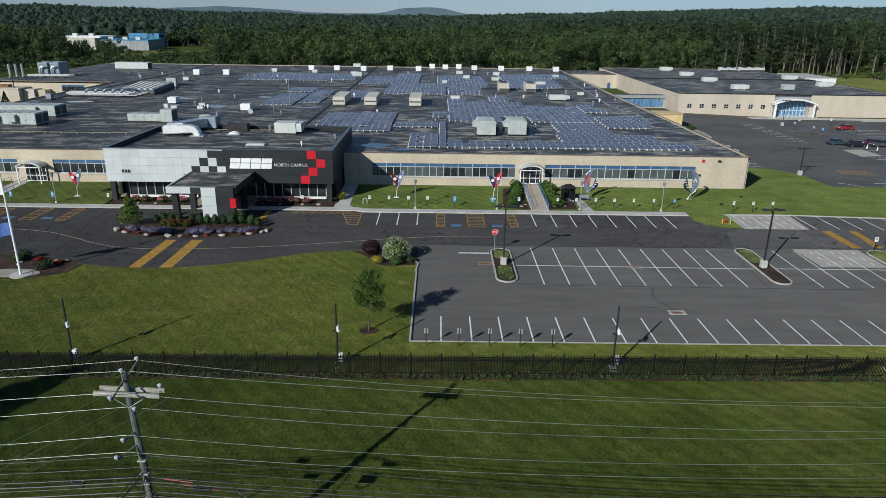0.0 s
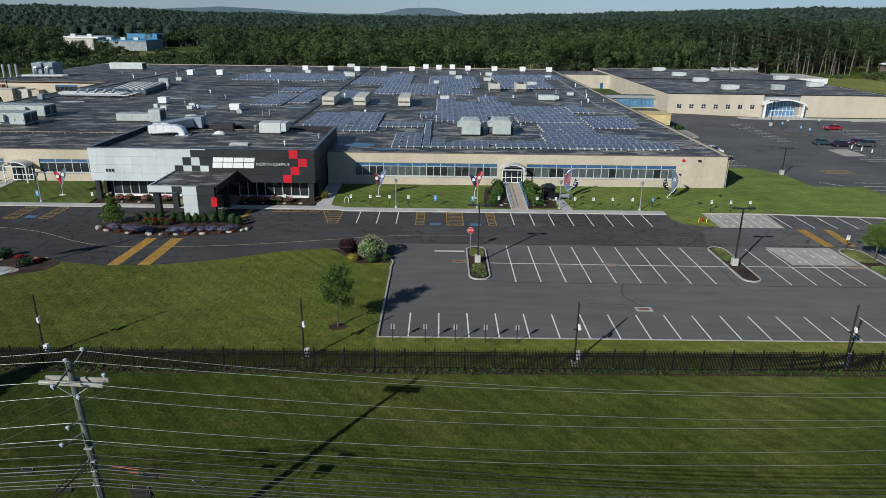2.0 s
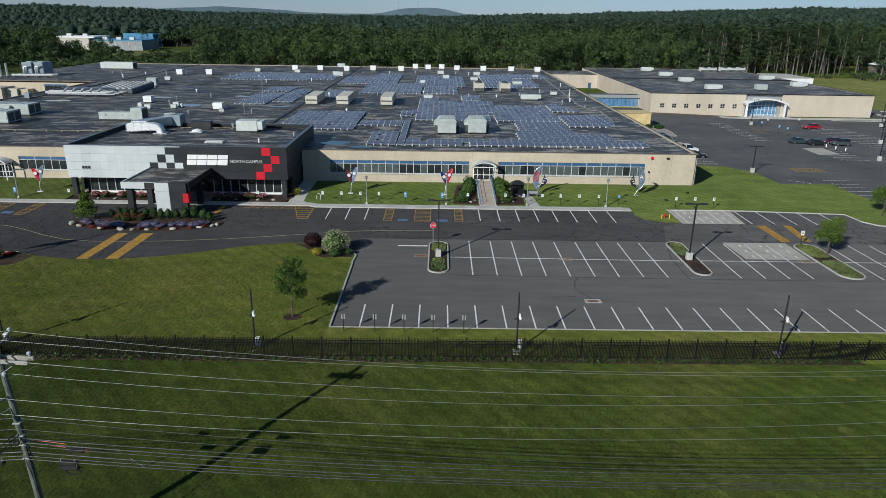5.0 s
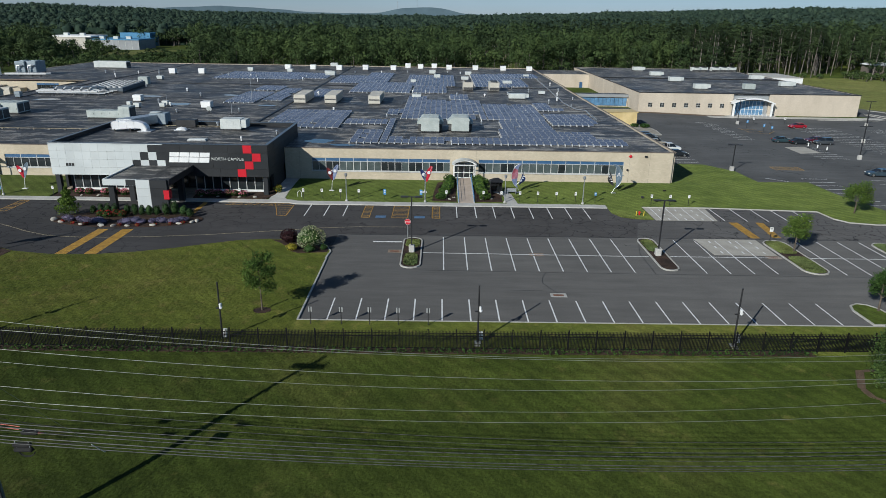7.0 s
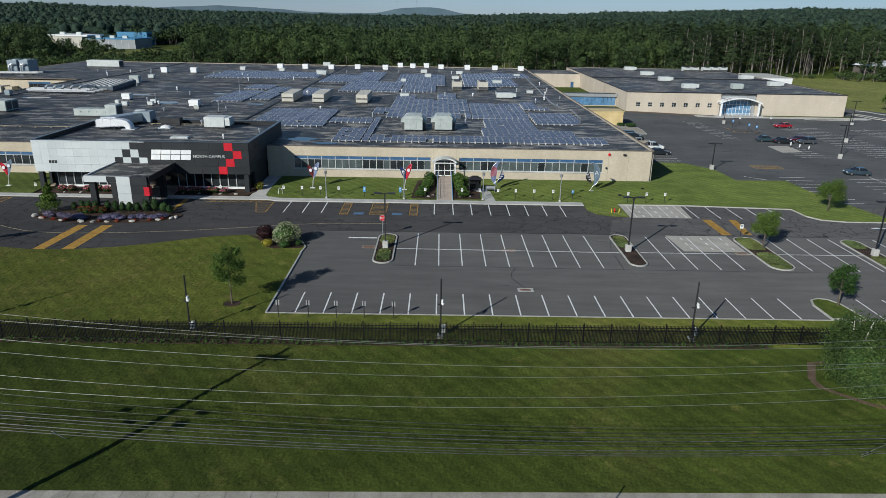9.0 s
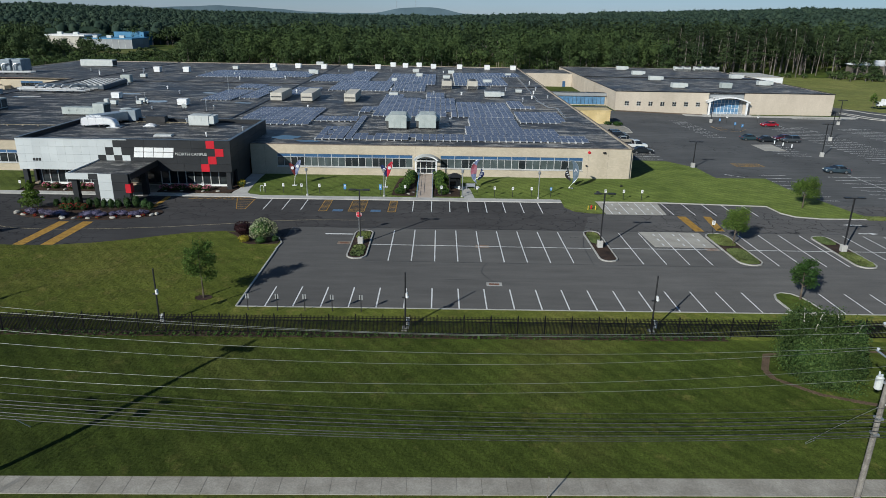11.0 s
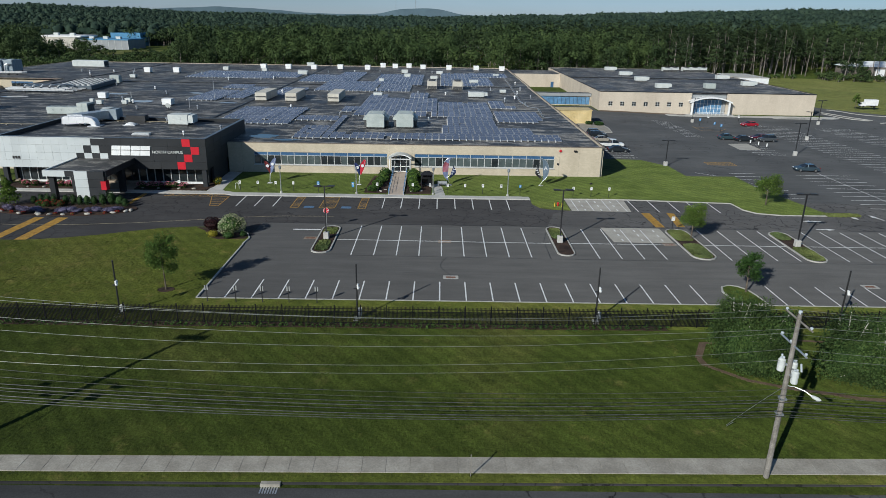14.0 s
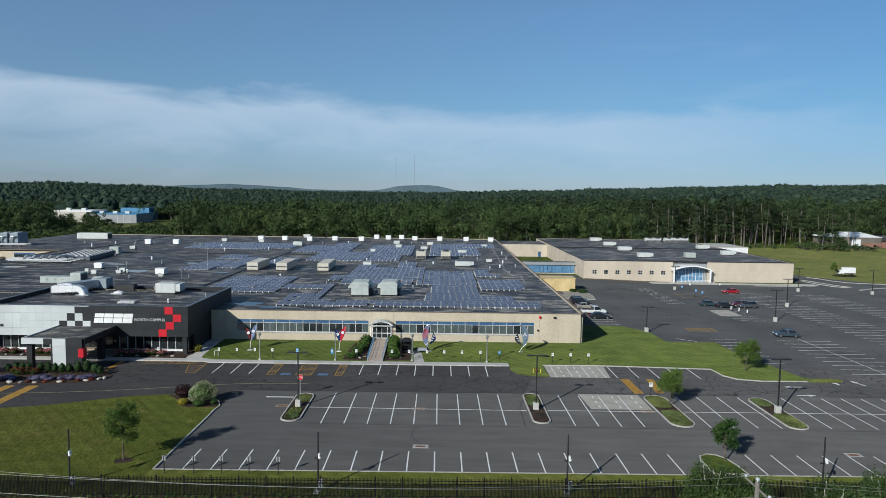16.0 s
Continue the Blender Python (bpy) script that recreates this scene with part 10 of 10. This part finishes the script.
# low growth before the warehouse
for i in range(240):
    xx, yy = g.uniform(-300, -100), g.uniform(262, 345)
    round_tree(xx, yy, gz(xx, yy), g.uniform(3.5, 6.5), g.uniform(3, 4.5), 150, "light" if i % 3 else "dark", 0.85)
for i in range(150):
    xx, yy = g.uniform(-330, -214), g.uniform(345, 455)
    f = (xx - 27) / (yy + 63)
    if f < -0.485 or yy < 385:
        round_tree(xx, yy, gz(xx, yy), g.uniform(7, 13.5) if f < -0.5 else g.uniform(4, 8), g.uniform(3.5, 5), 150, "dark" if i % 3 else "light", 1.0)
for i in range(170):
    xx, yy = g.uniform(-470, -190), g.uniform(625, 665)
    round_tree(xx, yy, gz(xx, yy), g.uniform(13, 19), g.uniform(4.5, 6), 120, "dark", 1.7)
for i in range(60):
    xx, yy = g.uniform(-440, -285), g.uniform(300, 420)
    round_tree(xx, yy, gz(xx, yy), g.uniform(9, 15), g.uniform(4, 5), 150, "dark", 1.0)
for i in range(90):
    xx, yy = g.uniform(-262, -150), g.uniform(345, 470)
    if yy > 440 and xx > -240:
        continue
    round_tree(xx, yy, gz(xx, yy), g.uniform(3.5, 6.0), g.uniform(3, 4.5), 130, "light" if i % 2 else "dark", 0.9)
# pines and brush by the far house
for xx, yy, hh in ((236, 300, 20), (241, 296, 22), (246, 306, 19), (233, 292, 17), (252, 322, 22), (259, 326, 20)):
    pine_tree(xx, yy, gz(xx, yy), hh, 4.2, 420, 0.9, 0.42)
for i in range(34):
    xx, yy = g.uniform(222, 258), g.uniform(284, 300)
    round_tree(xx, yy, gz(xx, yy), g.uniform(1.8, 4.5), g.uniform(1.6, 2.8), 110, "light" if i % 2 else "dark", 0.7)
for i in range(16):
    xx, yy = 283 + i * 2.2, 290 - i * 2.0 + g.normal(0, 0.4)
    round_tree(xx, yy, gz(xx, yy), g.uniform(2.2, 3.2), 1.6, 90, "dark", 0.6)
for kind, mat, label in (("dark", WOODS_LEAF, "dense dark green broadleaf woods"), ("light", WOODS_LIGHT, "lighter green trees at the woods' edge"), ("pine", PINE_LEAF, "tall pines with high dark crowns")):
    ob = quad_cloud("woodland", np.concatenate(leaves[kind][0]), np.concatenate(leaves[kind][1]), mat, gen=g, aspect=0.8, normals=np.concatenate(leaves[kind][2]), stray=0.15)
    tagged(ob, label, "woods", kind="stuff")
me = bpy.data.meshes.new("woodland_trunks")
me.from_pydata(trunk_v, [], trunk_f)
tagged(mesh_ob("woodland_trunks", me, TRUNK_GREY), "grey-brown trunks of the woods", "woods", kind="stuff")


def ridge(az):
    """Height over the horizon, in degrees, of the wooded skyline by direction."""
    pts = [(-60, 0.25), (-38, 0.3), (-33.6, 0.36), (-29.5, 0.5), (-24.5, 0.40), (-20, 0.22), (-10, 0.10), (0, 0.12), (4, 0.24), (10.4, 0.42), (19.4, 0.7), (27.5, 0.92), (33.6, 0.98), (60, 0.9)]
    return float(np.interp(az, [p[0] for p in pts], [p[1] for p in pts]))


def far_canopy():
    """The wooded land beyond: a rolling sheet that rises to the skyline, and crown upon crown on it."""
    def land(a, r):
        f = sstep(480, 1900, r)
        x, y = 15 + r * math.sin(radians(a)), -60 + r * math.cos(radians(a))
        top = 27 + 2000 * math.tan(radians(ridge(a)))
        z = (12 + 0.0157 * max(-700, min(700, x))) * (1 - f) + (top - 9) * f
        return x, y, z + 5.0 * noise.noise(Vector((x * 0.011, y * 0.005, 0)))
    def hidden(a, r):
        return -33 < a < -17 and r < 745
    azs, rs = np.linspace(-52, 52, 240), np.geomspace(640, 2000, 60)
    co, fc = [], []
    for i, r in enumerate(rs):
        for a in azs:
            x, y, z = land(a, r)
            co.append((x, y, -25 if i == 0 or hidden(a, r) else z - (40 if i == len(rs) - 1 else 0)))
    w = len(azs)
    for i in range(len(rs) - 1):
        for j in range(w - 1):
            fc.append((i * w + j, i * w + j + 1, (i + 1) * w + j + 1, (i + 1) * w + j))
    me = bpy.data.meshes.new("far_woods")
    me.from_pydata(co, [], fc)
    tagged(mesh_ob("far_woods", me, HAZED_CANOPY), "distant wooded land to the skyline", "woods", kind="stuff")
    bm = bmesh.new()
    bmesh.ops.create_icosphere(bm, subdivisions=1, radius=1)
    ball = np.array([v.co[:] for v in bm.verts])
    tris = np.array([[v.index for v in f.verts] for f in bm.faces if f.calc_center_median().z > -0.5])
    bm.free()
    crowns, sprays, normals = [], [], []
    r = 645.0
    while r < 1985:
        step = 8.5 / r * 57.3
        a = -44.0
        while a < 44:
            aa, rr = a + g.normal(0, step * 0.3), r + g.normal(0, 6)
            a += step * g.uniform(0.7, 1.3)
            if hidden(aa, rr + 12):
                continue
            x, y, z = land(aa, rr)
            R, tall = g.uniform(3.6, 7.5), g.uniform(0.75, 1.3)
            at = np.array((x, y, z - 0.5 + g.uniform(-1.5, 2.5)))
            lobes = g.normal(size=(4, 3))
            lobes /= np.linalg.norm(lobes, axis=1, keepdims=True)
            swell = 0.76 + 0.30 * np.max(np.clip(ball @ lobes.T, 0, 1) ** 3, axis=1) + g.uniform(-0.07, 0.07, len(ball))
            turned = ball @ np.array(Matrix.Rotation(g.uniform(-0.5, 0.5), 3, "X") @ Matrix.Rotation(g.uniform(0, 6.28), 3, "Z"))
            crowns.append(turned * (swell * 0.9)[:, None] * np.array((R, R, R * tall)) + at)
            n = 24 if r < 1100 else 14
            d = g.normal(size=(n, 3))
            d[:, 2] = np.abs(d[:, 2]) - 0.1
            d /= np.linalg.norm(d, axis=1, keepdims=True)
            sprays.append(d * np.array((R, R, R * tall)) * g.uniform(0.78, 1.06, (n, 1)) + at)
            normals.append(d)
        r += 22 + (r - 645) * 0.014
    idx = (tris[None] + (np.arange(len(crowns)) * len(ball))[:, None, None]).reshape(-1, 3)
    me = bpy.data.meshes.new("far_crowns")
    me.vertices.add(len(crowns) * len(ball))
    me.vertices.foreach_set("co", np.concatenate(crowns).ravel())
    me.loops.add(idx.size)
    me.loops.foreach_set("vertex_index", idx.ravel())
    me.polygons.add(len(idx))
    me.polygons.foreach_set("loop_start", np.arange(0, idx.size, 3))
    me.polygons.foreach_set("use_smooth", np.ones(len(idx), bool))
    me.update(calc_edges=True)
    tagged(mesh_ob("far_crowns", me, HAZED_LEAF), "crowns of the distant woods up to the skyline", "woods", kind="stuff")
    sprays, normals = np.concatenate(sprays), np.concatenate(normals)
    ob = quad_cloud("far_sprays", sprays, g.uniform(1.4, 3.0, len(sprays)), HAZED_LEAF, gen=g, aspect=0.8, normals=normals, stray=0.3)
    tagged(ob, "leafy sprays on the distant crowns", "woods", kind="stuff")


far_canopy()


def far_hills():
    """Blue hills on the horizon, the distance haze put into their colour."""
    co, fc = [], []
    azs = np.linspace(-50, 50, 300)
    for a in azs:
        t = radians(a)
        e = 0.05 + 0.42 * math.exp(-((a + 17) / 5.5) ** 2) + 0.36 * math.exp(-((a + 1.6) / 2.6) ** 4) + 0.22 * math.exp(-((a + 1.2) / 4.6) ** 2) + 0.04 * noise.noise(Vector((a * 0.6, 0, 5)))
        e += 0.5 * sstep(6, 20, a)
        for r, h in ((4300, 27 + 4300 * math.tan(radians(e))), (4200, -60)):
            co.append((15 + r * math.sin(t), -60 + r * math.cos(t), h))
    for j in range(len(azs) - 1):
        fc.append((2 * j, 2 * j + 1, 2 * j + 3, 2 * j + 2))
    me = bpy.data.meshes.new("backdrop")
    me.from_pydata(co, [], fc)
    tagged(mesh_ob("backdrop", me, HAZY_HILL), "hills on the horizon with blue-green haze in their colour", "hills", kind="structure")


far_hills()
for x, top in ((-253, 257), (-135, 272)):
    bm = bmesh.new()
    tube(bm, [(x, 4250, 0), (x, 4250, top)], 0.8, 4)
    tagged(part("radio_mast", bm, METAL_SIDING), "thin grey radio mast on a far hill", "mast", "far radio masts")
